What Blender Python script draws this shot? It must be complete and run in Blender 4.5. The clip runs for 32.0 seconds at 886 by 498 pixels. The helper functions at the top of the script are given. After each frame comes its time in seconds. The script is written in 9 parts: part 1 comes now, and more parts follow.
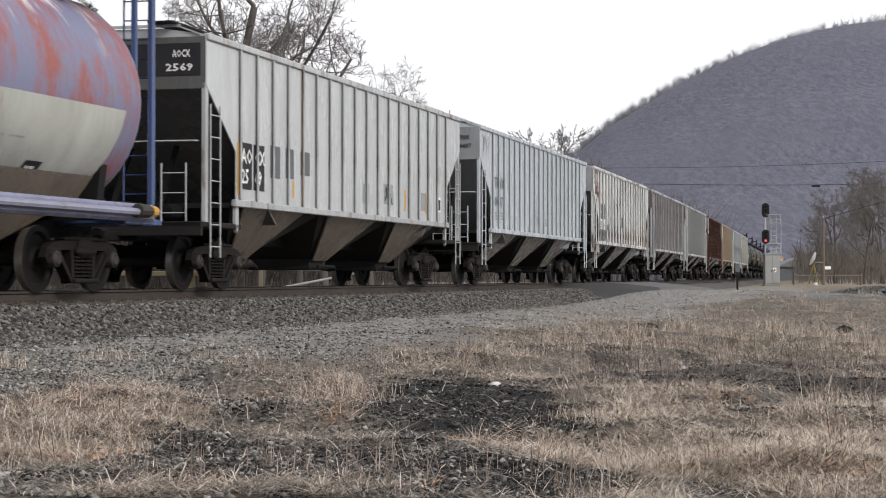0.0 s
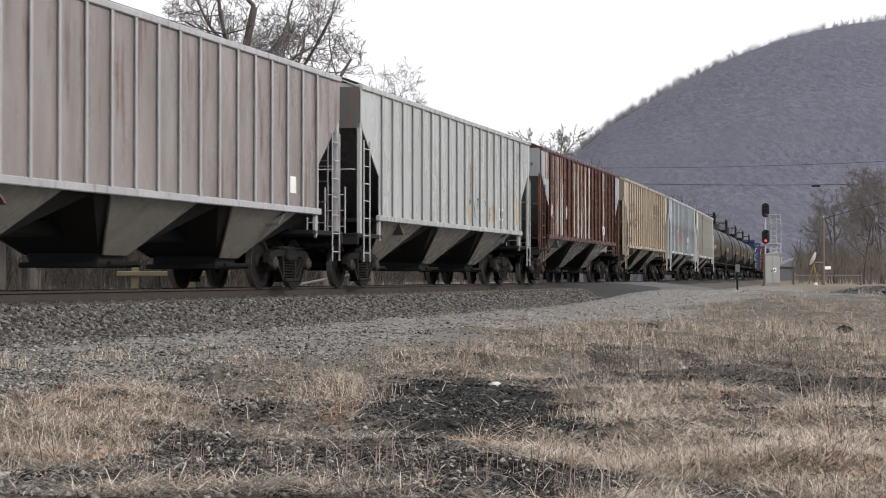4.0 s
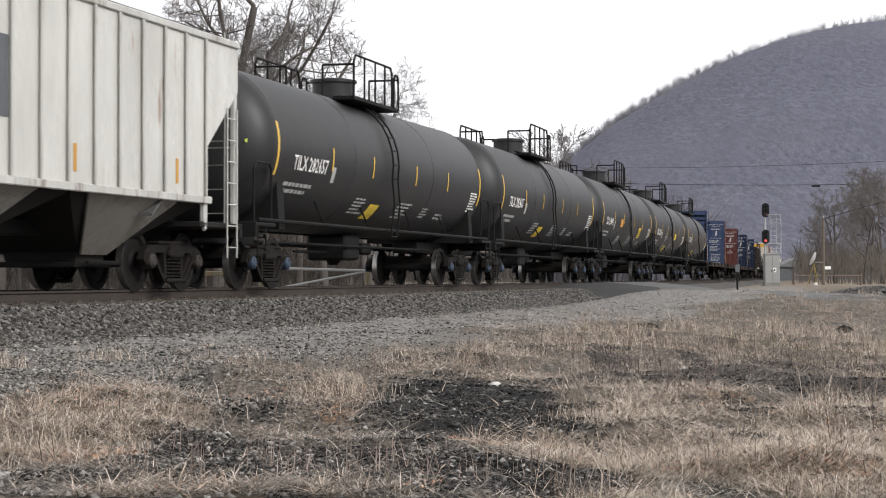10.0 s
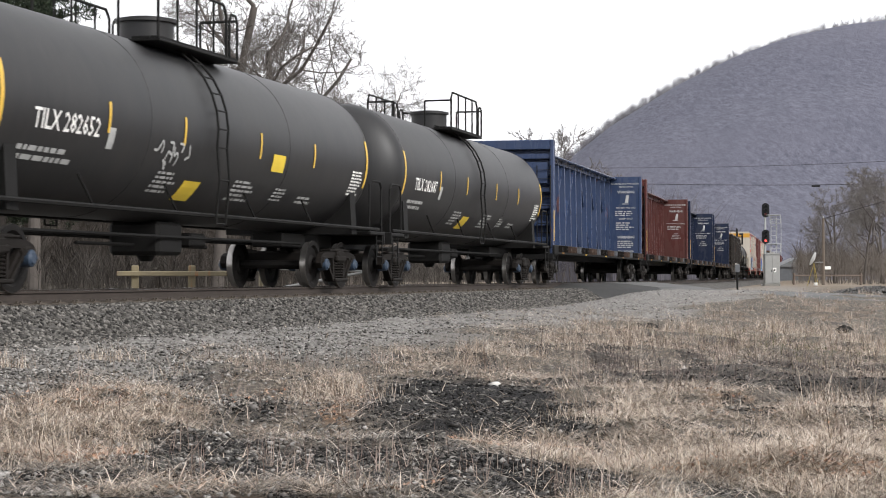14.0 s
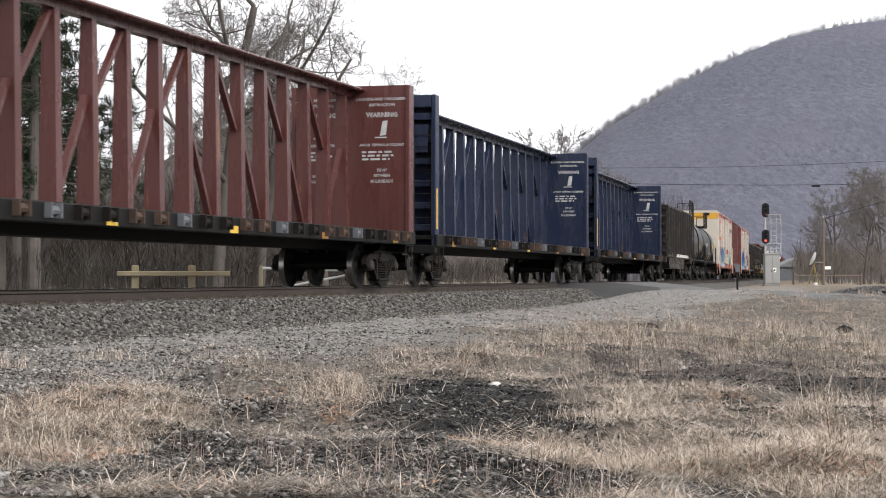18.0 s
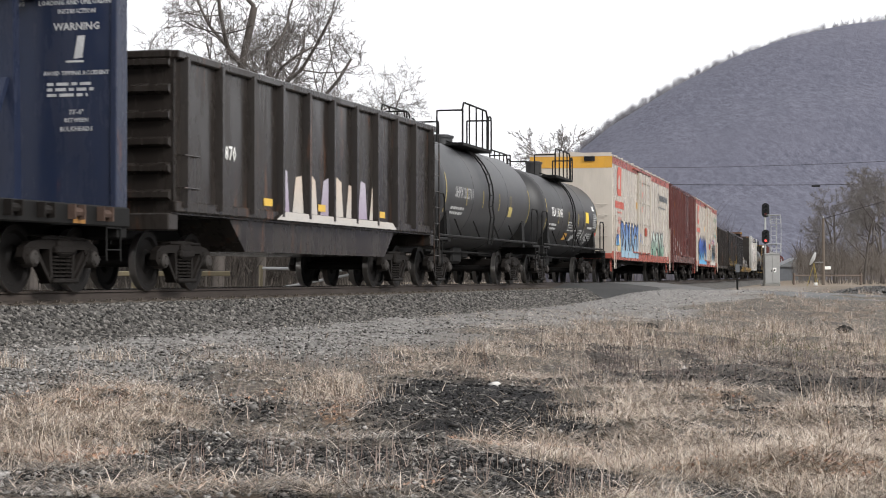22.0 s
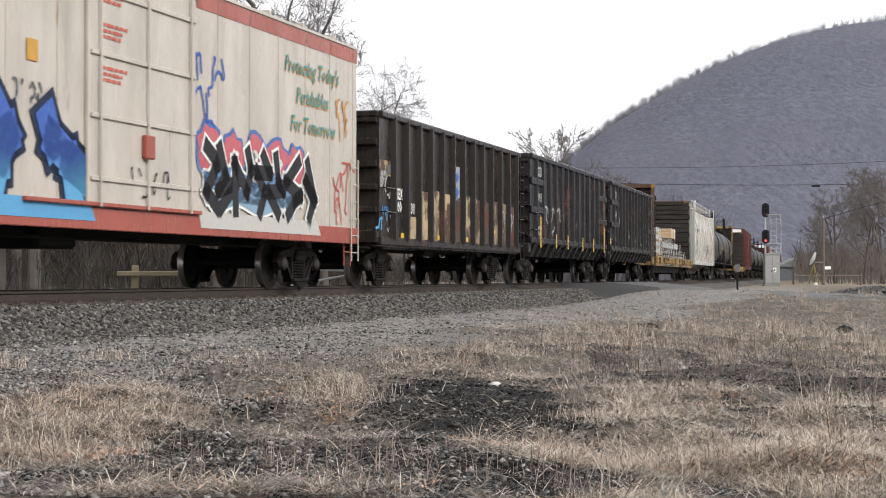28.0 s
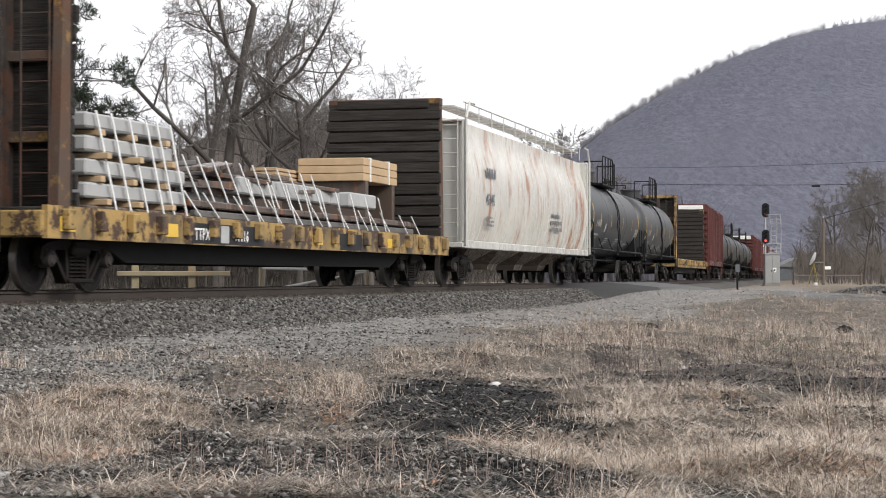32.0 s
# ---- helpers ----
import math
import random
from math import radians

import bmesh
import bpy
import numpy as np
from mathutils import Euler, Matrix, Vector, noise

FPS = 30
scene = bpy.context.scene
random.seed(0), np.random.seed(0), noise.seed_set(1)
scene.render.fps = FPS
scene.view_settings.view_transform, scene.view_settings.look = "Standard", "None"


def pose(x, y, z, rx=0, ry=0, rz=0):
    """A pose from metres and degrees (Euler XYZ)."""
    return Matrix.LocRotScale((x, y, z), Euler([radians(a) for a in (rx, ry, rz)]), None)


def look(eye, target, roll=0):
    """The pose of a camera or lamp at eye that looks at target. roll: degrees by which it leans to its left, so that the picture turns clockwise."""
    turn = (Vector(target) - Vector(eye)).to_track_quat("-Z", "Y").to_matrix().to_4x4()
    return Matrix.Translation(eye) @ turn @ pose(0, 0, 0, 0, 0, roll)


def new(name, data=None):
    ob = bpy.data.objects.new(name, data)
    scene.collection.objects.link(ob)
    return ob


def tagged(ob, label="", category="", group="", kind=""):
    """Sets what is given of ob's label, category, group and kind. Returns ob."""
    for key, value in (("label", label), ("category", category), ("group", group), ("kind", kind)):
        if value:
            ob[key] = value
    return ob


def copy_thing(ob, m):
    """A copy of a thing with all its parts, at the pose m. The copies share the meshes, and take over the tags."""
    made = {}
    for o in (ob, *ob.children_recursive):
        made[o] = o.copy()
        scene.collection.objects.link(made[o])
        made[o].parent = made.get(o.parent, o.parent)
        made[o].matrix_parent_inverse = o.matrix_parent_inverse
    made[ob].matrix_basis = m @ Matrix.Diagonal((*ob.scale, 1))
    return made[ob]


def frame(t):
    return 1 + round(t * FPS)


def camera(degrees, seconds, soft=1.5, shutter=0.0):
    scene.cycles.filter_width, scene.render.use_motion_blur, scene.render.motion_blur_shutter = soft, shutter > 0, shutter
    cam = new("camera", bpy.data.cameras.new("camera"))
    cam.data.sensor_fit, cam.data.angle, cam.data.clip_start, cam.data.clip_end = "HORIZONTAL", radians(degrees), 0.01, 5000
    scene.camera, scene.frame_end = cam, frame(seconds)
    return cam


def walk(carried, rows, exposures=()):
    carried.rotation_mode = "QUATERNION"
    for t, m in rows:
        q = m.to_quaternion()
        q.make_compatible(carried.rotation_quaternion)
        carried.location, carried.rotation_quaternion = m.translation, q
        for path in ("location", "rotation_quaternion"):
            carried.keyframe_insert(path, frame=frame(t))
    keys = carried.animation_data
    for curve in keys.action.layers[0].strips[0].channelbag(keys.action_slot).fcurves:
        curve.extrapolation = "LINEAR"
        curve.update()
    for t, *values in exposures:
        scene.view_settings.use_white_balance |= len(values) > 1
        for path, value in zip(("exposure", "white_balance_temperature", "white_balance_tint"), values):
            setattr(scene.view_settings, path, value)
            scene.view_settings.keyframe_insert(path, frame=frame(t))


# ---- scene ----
cam = camera(26.82, 32.0, soft=1.0, shutter=0.12)
EYE_Z = 0.19
CAM_POSE = pose(0, 0, EYE_Z, 90 + 0.864, 0, 0)
walk(cam, [(0.0, CAM_POSE), (32.0, CAM_POSE)],
     [(0.0, 0.52), (6.0, 0.60), (9.0, 0.58), (13.0, 0.86), (19.0, 0.88), (24.0, 0.73), (28.0, 0.72), (32.0, 0.72)])

# ---- light ----
world = bpy.data.worlds.new("overcast_sky")
scene.world = world
world.use_nodes = True
wn = world.node_tree
wn.nodes.clear()
w_out = wn.nodes.new("ShaderNodeOutputWorld")
w_bg = wn.nodes.new("ShaderNodeBackground")
w_sky = wn.nodes.new("ShaderNodeTexSky")
w_sky.sky_type, w_sky.sun_disc = "NISHITA", False
w_sky.sun_elevation, w_sky.sun_rotation = radians(36), radians(135)
w_sky.air_density, w_sky.dust_density, w_sky.ozone_density = 1.0, 4.0, 1.0
w_hsv = wn.nodes.new("ShaderNodeHueSaturation")
w_hsv.inputs["Saturation"].default_value = 0.12
w_mix = wn.nodes.new("ShaderNodeMix")
w_mix.data_type = "RGBA"
w_mix.inputs[0].default_value = 0.80
w_mix.inputs[7].default_value = (9.3, 9.35, 9.7, 1)      # the even white of the cloud layer
wn.links.new(w_sky.outputs[0], w_hsv.inputs["Color"])
wn.links.new(w_hsv.outputs[0], w_mix.inputs[6])
wn.links.new(w_mix.outputs[2], w_bg.inputs[0])
w_bg.inputs[1].default_value = 0.090
wn.links.new(w_bg.outputs[0], w_out.inputs[0])
sun = new("sun", bpy.data.lights.new("sun", "SUN"))
sun.data.energy, sun.data.angle, sun.data.color = 1.5, radians(11), (1.0, 0.985, 0.965)
sun.matrix_world = look((52, -26, 42), (0, 20, 0))

# ---- the line of the track: s in metres along it, increasing away from the camera ----
K_S = [-10, 50, 110, 190, 320]
K_V = [-0.000786, -0.000786, -0.00095, -0.0000339, -0.0000196]
S_TAB = np.linspace(-700, 1300, 4001)
_k = np.where(S_TAB < 40, 0.0, np.interp(S_TAB, K_S, K_V))
_k = np.where(S_TAB > 330, 0.0, _k)
_ds = S_TAB[1] - S_TAB[0]
TH = np.concatenate([[0], np.cumsum((_k[1:] + _k[:-1]) / 2 * _ds)])
TH += 0.282 - np.interp(60, S_TAB, TH)
PX = np.concatenate([[0], np.cumsum((np.sin(TH[1:]) + np.sin(TH[:-1])) / 2 * _ds)])
PY = np.concatenate([[0], np.cumsum((np.cos(TH[1:]) + np.cos(TH[:-1])) / 2 * _ds)])
PX += -10.320 - np.interp(60, S_TAB, PX)
PY += 11.769 - np.interp(60, S_TAB, PY)


def on_track(s, d=0.0):
    """Place at s along the track, d metres to its camera side; and the heading there."""
    h = np.interp(s, S_TAB, TH)
    return np.interp(s, S_TAB, PX) + d * np.cos(h), np.interp(s, S_TAB, PY) - d * np.sin(h), h


def track_pose(s):
    x, y, h = on_track(s)
    return pose(float(x), float(y), 0, 0, 0, 90 - math.degrees(h))


def travelled(t):
    return 15.616 * (t - 16) - 0.01348 * (t - 16) ** 2


# ---- mesh helpers ----
class Geo:
    """Collects vertices and faces for one mesh."""

    def __init__(self):
        self.v, self.f = [], []

    def add(self, vs, fs):
        o = len(self.v)
        self.v += [tuple(p) for p in vs]
        self.f += [tuple(i + o for i in q) for q in fs]
        return self

    def box(self, x0, x1, y0, y1, z0, z1, c=0.0):
        if c <= 0:
            vs = [(x, y, z) for x in (x0, x1) for y in (y0, y1) for z in (z0, z1)]
            return self.add(vs, [(0, 1, 3, 2), (4, 6, 7, 5), (0, 4, 5, 1), (2, 3, 7, 6), (0, 2, 6, 4), (1, 5, 7, 3)])
        lo, hi = (x0, y0, z0), (x1, y1, z1)
        vs, idx = [], {}
        for i in range(8):
            s = [(i >> k) & 1 for k in range(3)]
            for ax in range(3):
                p = [(hi[k] if s[k] else lo[k]) - (0 if k == ax else (c if s[k] else -c)) for k in range(3)]
                idx[i, ax] = len(vs)
                vs.append(p)
        fs = []
        for ax in range(3):
            u, w = [k for k in range(3) if k != ax]
            for sd in (0, 1):
                q = [(sd << ax) | (a << u) | (b << w) for a, b in ((0, 0), (1, 0), (1, 1), (0, 1))]
                fs.append([idx[i, ax] for i in q])
            for a in (0, 1):
                for b in (0, 1):
                    i = (a << u) | (b << w)
                    j = i | (1 << ax)
                    fs.append((idx[i, u], idx[j, u], idx[j, w], idx[i, w]))
        for i in range(8):
            fs.append((idx[i, 0], idx[i, 1], idx[i, 2]))
        return self.add(vs, fs)

    def tube(self, p, q, r, n=6, r2=None, cap=True):
        p, q = Vector(p), Vector(q)
        r2 = r if r2 is None else r2
        w = (q - p).normalized()
        a = w.orthogonal().normalized()
        b = w.cross(a)
        vs = []
        for c, rr in ((p, r), (q, r2)):
            vs += [c + rr * (math.cos(2 * math.pi * i / n) * a + math.sin(2 * math.pi * i / n) * b) for i in range(n)]
        fs = [(i, (i + 1) % n, n + (i + 1) % n, n + i) for i in range(n)]
        if cap:
            fs += [tuple(range(n))[::-1], tuple(range(n, 2 * n))]
        return self.add(vs, fs)

    def rod(self, pts, r, n=5):
        for p, q in zip(pts[:-1], pts[1:]):
            self.tube(p, q, r, n)
        return self

    def prism(self, prof, axis, a0, a1):
        """Extrudes a closed outline: axis x takes (y, z) points, y takes (x, z), z takes (x, y)."""
        n = len(prof)
        put = {"x": lambda a, u, w: (a, u, w), "y": lambda a, u, w: (u, a, w), "z": lambda a, u, w: (u, w, a)}[axis]
        vs = [put(a, u, w) for a in (a0, a1) for u, w in prof]
        fs = [(i, (i + 1) % n, n + (i + 1) % n, n + i) for i in range(n)]
        return self.add(vs, fs + [tuple(range(n))[::-1], tuple(range(n, 2 * n))])

    def lathe(self, prof, axis, n, c=(0, 0, 0), a0=0.0, a1=2 * math.pi):
        """Turns (along, radius) points round an axis through c."""
        full = abs(a1 - a0 - 2 * math.pi) < 1e-6
        m = n if full else n + 1
        vs = []
        for al, r in prof:
            for i in range(m):
                t = a0 + (a1 - a0) * i / n
                u, w = r * math.cos(t), r * math.sin(t)
                vs.append({"x": (c[0] + al, c[1] + u, c[2] + w), "y": (c[0] + u, c[1] + al, c[2] + w), "z": (c[0] + u, c[1] + w, c[2] + al)}[axis])
        fs = []
        for k in range(len(prof) - 1):
            for i in range(n):
                j = (i + 1) % m
                fs.append((k * m + i, k * m + j, (k + 1) * m + j, (k + 1) * m + i))
        if full:
            fs += [tuple(range(m))[::-1], tuple(range((len(prof) - 1) * m, len(prof) * m))]
        return self.add(vs, fs)

    def mesh(self, name, mat, smooth=False, wrap=None):
        me = bpy.data.meshes.new(name)
        me.from_pydata([wrap(*p) for p in self.v] if wrap else self.v, [], self.f)
        bm = bmesh.new()
        bm.from_mesh(me)
        bmesh.ops.recalc_face_normals(bm, faces=bm.faces)
        bm.to_mesh(me)
        bm.free()
        me.materials.append(mat)
        if smooth:
            me.polygons.foreach_set("use_smooth", [True] * len(me.polygons))
            me.set_sharp_from_angle(angle=radians(35))
        return me


def part(name, geo, mat, parent, label="", smooth=False, wrap=None, at=None):
    """One mesh under a thing or a part; geo may be a Geo or a finished mesh."""
    ob = new(name, geo.mesh(name, mat, smooth, wrap) if isinstance(geo, Geo) else geo)
    ob.parent = parent
    if at is not None:
        ob.matrix_basis = at
    return tagged(ob, label)


def thing(name, label, category, group="", kind="", geo=None, mat=None, smooth=False):
    ob = new(name, geo.mesh(name, mat, smooth) if geo else None)
    return tagged(ob, label, category, group, kind)


def raw_mesh(name, vs, fs, mat, smooth=False):
    me = bpy.data.meshes.new(name)
    vs, fs = np.asarray(vs, np.float32), np.asarray(fs, np.int32)
    me.vertices.add(len(vs))
    me.vertices.foreach_set("co", vs.ravel())
    k = fs.shape[1]
    me.loops.add(fs.size)
    me.loops.foreach_set("vertex_index", fs.ravel())
    me.polygons.add(len(fs))
    me.polygons.foreach_set("loop_start", np.arange(0, fs.size, k, dtype=np.int32))
    me.update(calc_edges=True)
    me.validate()
    if smooth:
        me.polygons.foreach_set("use_smooth", np.ones(len(me.polygons), bool))
    me.materials.append(mat)
    return me


# ---- materials ----
class Mat:
    """A principled material with a few short-hands for its nodes."""

    def __init__(self, name, rough=0.7, metal=0.0):
        self.m = bpy.data.materials.new(name)
        self.m.use_nodes = True
        self.t = self.m.node_tree
        self.b = self.t.nodes["Principled BSDF"]
        self.b.inputs["Roughness"].default_value, self.b.inputs["Metallic"].default_value = rough, metal
        self.b.inputs["Specular IOR Level"].default_value = 0.18 if rough >= 0.55 else 0.4      # dust kills the sheen
        self.co = self.t.nodes.new("ShaderNodeTexCoord")

    def n(self, kind, **kw):
        nd = self.t.nodes.new(kind)
        for k, v in kw.items():
            nd.inputs[k].default_value = v
        return nd

    def link(self, a, b):
        self.t.links.new(a, b)

    def space(self, scale=(1, 1, 1), loc=(0, 0, 0), src="Object"):
        mp = self.n("ShaderNodeMapping", Scale=scale, Location=loc)
        self.link(self.co.outputs[src], mp.inputs[0])
        return mp.outputs[0]

    def noise(self, scale, detail=4.0, rough=0.6, space=None):
        nd = self.n("ShaderNodeTexNoise", Scale=scale, Detail=detail, Roughness=rough)
        self.link(space if space is not None else self.co.outputs["Object"], nd.inputs["Vector"])
        return nd.outputs["Fac"]

    def ramp(self, fac, lo, hi):
        nd = self.n("ShaderNodeMapRange")
        nd.inputs["From Min"].default_value, nd.inputs["From Max"].default_value = lo, hi
        self.link(fac, nd.inputs["Value"])
        return nd.outputs[0]

    def mix(self, fac, a, b, mode="MIX"):
        nd = self.t.nodes.new("ShaderNodeMix")
        nd.data_type, nd.blend_type = "RGBA", mode
        for v, s in ((fac, nd.inputs[0]), (a, nd.inputs[6]), (b, nd.inputs[7])):
            if isinstance(v, (int, float)):
                s.default_value = v
            elif isinstance(v, tuple):
                s.default_value = (*v, 1) if len(v) == 3 else v
            else:
                self.link(v, s)
        return nd.outputs[2]

    def mul(self, a, b, op="MULTIPLY"):
        nd = self.t.nodes.new("ShaderNodeMath")
        nd.operation = op
        for v, s in ((a, nd.inputs[0]), (b, nd.inputs[1])):
            if isinstance(v, (int, float)):
                s.default_value = v
            else:
                self.link(v, s)
        return nd.outputs[0]

    def done(self, col, bump=None, strength=0.3, dist=0.01, rough=None):
        if isinstance(col, tuple):
            self.b.inputs["Base Color"].default_value = (*col, 1)
        else:
            self.link(col, self.b.inputs["Base Color"])
        if bump is not None:
            nd = self.n("ShaderNodeBump", Strength=strength, Distance=dist)
            self.link(bump, nd.inputs["Height"])
            self.link(nd.outputs[0], self.b.inputs["Normal"])
        if rough is not None:
            self.link(rough, self.b.inputs["Roughness"])
        return self.m


RUST = (0.115, 0.038, 0.016)
RUST_LIGHT = (0.30, 0.115, 0.04)
GRIME = (0.075, 0.065, 0.055)


def paint(name, col, rust=0.1, grime=0.3, rough=0.6, seed=0.0, rust_col=RUST, streak=4.0, drip=0.35, col2=None, light=RUST_LIGHT, chip=1.0):
    """Weathered rolling-stock paint: streaked grime, rust runs, chips, slightly dented sheet."""
    m = Mat(name, rough)
    run = m.noise(streak, 5, 0.65, m.space((1, 1, drip / 3), (seed, seed * 0.7, 0)))
    big = m.noise(0.55, 3, 0.5, m.space((1, 1, 1), (seed * 1.3, 2, 0)))
    fine = m.noise(38, 3, 0.7)
    c = m.mix(m.ramp(big, 0.35, 0.7), col, tuple(min(1, k * 0.86) for k in col) if col2 is None else col2)
    film = m.noise(2.2, 5, 0.7, m.space((1, 1, 0.22), (3 + seed, 0, 0)))
    c = m.mix(m.mul(m.ramp(film, 0.38, 0.82), grime), c, GRIME)
    t = 0.71 - 0.40 * rust
    mask = m.ramp(m.mul(run, m.mul(m.mul(big, 0.5), 0.72, "ADD")), t - 0.05, t + 0.05)
    chips = m.ramp(m.noise(5.5, 6, 0.75, m.space((1, 1, 0.7), (seed, 1, 5))), 0.72 - 0.12 * rust, 0.78 - 0.12 * rust)
    c = m.mix(m.mul(mask, 0.85 if rust > 0 else 0.0), c, m.mix(fine, rust_col, light))
    c = m.mix(m.mul(chips, 0.75 * chip if rust > 0 else 0.0), c, rust_col)
    dent = m.noise(1.6, 2, 0.5)
    return m.done(c, m.mul(m.mul(fine, 0.15), dent, "ADD"), 0.25, 0.02, m.ramp(film, 0.2, 1.3) if rough > 0.5 else None)


def plain(name, col, rough=0.7, metal=0.0, var=0.25, scale=9.0, bump=0.15):
    m = Mat(name, rough, metal)
    a, b = m.noise(scale, 5, 0.65), m.noise(scale * 0.13, 3)
    c = m.mix(a, tuple(k * (1 - var) for k in col), tuple(min(1, k * (1 + var)) for k in col))
    c = m.mix(m.ramp(b, 0.3, 0.75), c, tuple(k * (1 - var * 1.2) for k in col))
    return m.done(c, a, bump, 0.01)


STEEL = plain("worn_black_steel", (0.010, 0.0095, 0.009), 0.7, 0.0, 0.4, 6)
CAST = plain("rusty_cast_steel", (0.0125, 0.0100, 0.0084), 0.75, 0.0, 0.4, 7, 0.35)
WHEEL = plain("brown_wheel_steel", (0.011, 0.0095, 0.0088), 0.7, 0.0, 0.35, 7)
TREAD = plain("bright_wheel_tread", (0.42, 0.40, 0.38), 0.3, 0.9, 0.1, 30)
CAP_GREY = plain("grey_bearing_cap", (0.045, 0.040, 0.036), 0.6)
CAP_BLUE = plain("blue_bearing_cap", (0.032, 0.052, 0.085), 0.5)
WHITE_MARK = plain("white_lettering", (0.78, 0.77, 0.74), 0.6, 0, 0.12, 25)
GREY_MARK = plain("faded_grey_lettering", (0.40, 0.40, 0.39), 0.7, 0, 0.2, 25)
BLACK_MARK = plain("black_lettering", (0.025, 0.025, 0.028), 0.6)
YELLOW = plain("yellow_reflector", (0.66, 0.42, 0.06), 0.45, 0, 0.15, 20)
ORANGE_MARK = plain("orange_patch", (0.62, 0.30, 0.06), 0.6, 0, 0.2, 14)
RED_MARK = plain("red_lettering", (0.52, 0.075, 0.05), 0.6, 0, 0.15, 14)
DARK_PATCH = plain("dark_grey_patch", (0.12, 0.125, 0.135), 0.65, 0, 0.15, 14)


def flaked(name, top, under, level=0.5, scale=2.5, seed=0.0):
    """Paint that has come off in patches over a darker ground."""
    m = Mat(name, 0.75)
    a, f = m.noise(scale, 6, 0.72, m.space((1, 1, 1), (seed, 0, 0))), m.noise(30, 4, 0.7)
    c = m.mix(m.ramp(a, level - 0.03, level + 0.03), m.mix(f, tuple(k * 0.7 for k in top), top), m.mix(f, tuple(k * 0.6 for k in under), tuple(k * 1.5 for k in under)))
    return m.done(m.mix(m.ramp(m.noise(1.1, 4, 0.6, m.space((1, 1, 1), (seed + 5, 0, 0))), 0.45, 0.75), c, GRIME), a, 0.3, 0.01)

# ---- lettering ----
_text_cache = {}


def text_geo(s, size, bold=0.0, slant=0.0):
    """The outlines of a word in the built-in font, lying in x and z, centred on its left base."""
    key = (s, size, bold, slant)
    if key not in _text_cache:
        cu = bpy.data.curves.new("word", "FONT")
        cu.body, cu.size, cu.resolution_u, cu.offset, cu.shear = s, size, 1, bold, slant
        ob = bpy.data.objects.new("word", cu)
        me = bpy.data.meshes.new_from_object(ob)
        _text_cache[key] = ([tuple(v.co) for v in me.vertices], [tuple(p.vertices) for p in me.polygons])
        bpy.data.objects.remove(ob)
        bpy.data.curves.remove(cu)
        bpy.data.meshes.remove(me)
    return _text_cache[key]


def word(parent, s, size, x, y, z, mat, wrap=None, bold=0.0, slant=0.0, sx=1.0, face="y", name="lettering"):
    """Writes s on a wall that faces -y, or with face='x' on one that faces -x."""
    vs, fs = text_geo(s, size, bold, slant)
    if face == "y":
        pts = [(x + a * sx, y, z + b) for a, b, c in vs]
    else:
        pts = [(x, y - a * sx, z + b) for a, b, c in vs]
    g = Geo().add(pts, fs)
    me = bpy.data.meshes.new(name)
    me.from_pydata([wrap(*p) for p in g.v] if wrap else g.v, [], g.f)
    me.materials.append(mat)
    ob = new(name, me)
    ob.parent = parent
    return ob


def bars(parent, x, y, z, w, h, rows, mat, wrap=None, seed=0, face="y", name="small_print"):
    """Writing too small to read: rows of short bars."""
    rnd, g = random.Random(seed), Geo()
    step = h / rows
    for r in range(rows):
        zz, a, end = z + h - (r + 1) * step, 0.0, w * rnd.uniform(0.65, 1.0)
        while a < end:
            k = min(rnd.uniform(0.08, 0.28) * min(1, w), end - a + 0.02)
            q = [(a, zz), (a + k, zz), (a + k, zz + step * 0.55), (a, zz + step * 0.55)]
            g.add([(x + u, y, v) if face == "y" else (x, y - u, v) for u, v in q], [(0, 1, 2, 3)])
            a += k + 0.05 * min(1, w)
    return part(name, g, mat, parent, "", False, wrap)


def patch(parent, x0, x1, z0, z1, y, mat, name="patch", label="", t=0.004, wrap=None, n=1):
    g = Geo()
    for i in range(n):
        a, b = z0 + (z1 - z0) * i / n, z0 + (z1 - z0) * (i + 1) / n
        g.box(x0, x1, y - t, y, a, b)
    return part(name, g, mat, parent, label, False, wrap)


# ---- running gear, shared by all cars ----
R_WHEEL, HALF_BASE = 0.44, 0.889


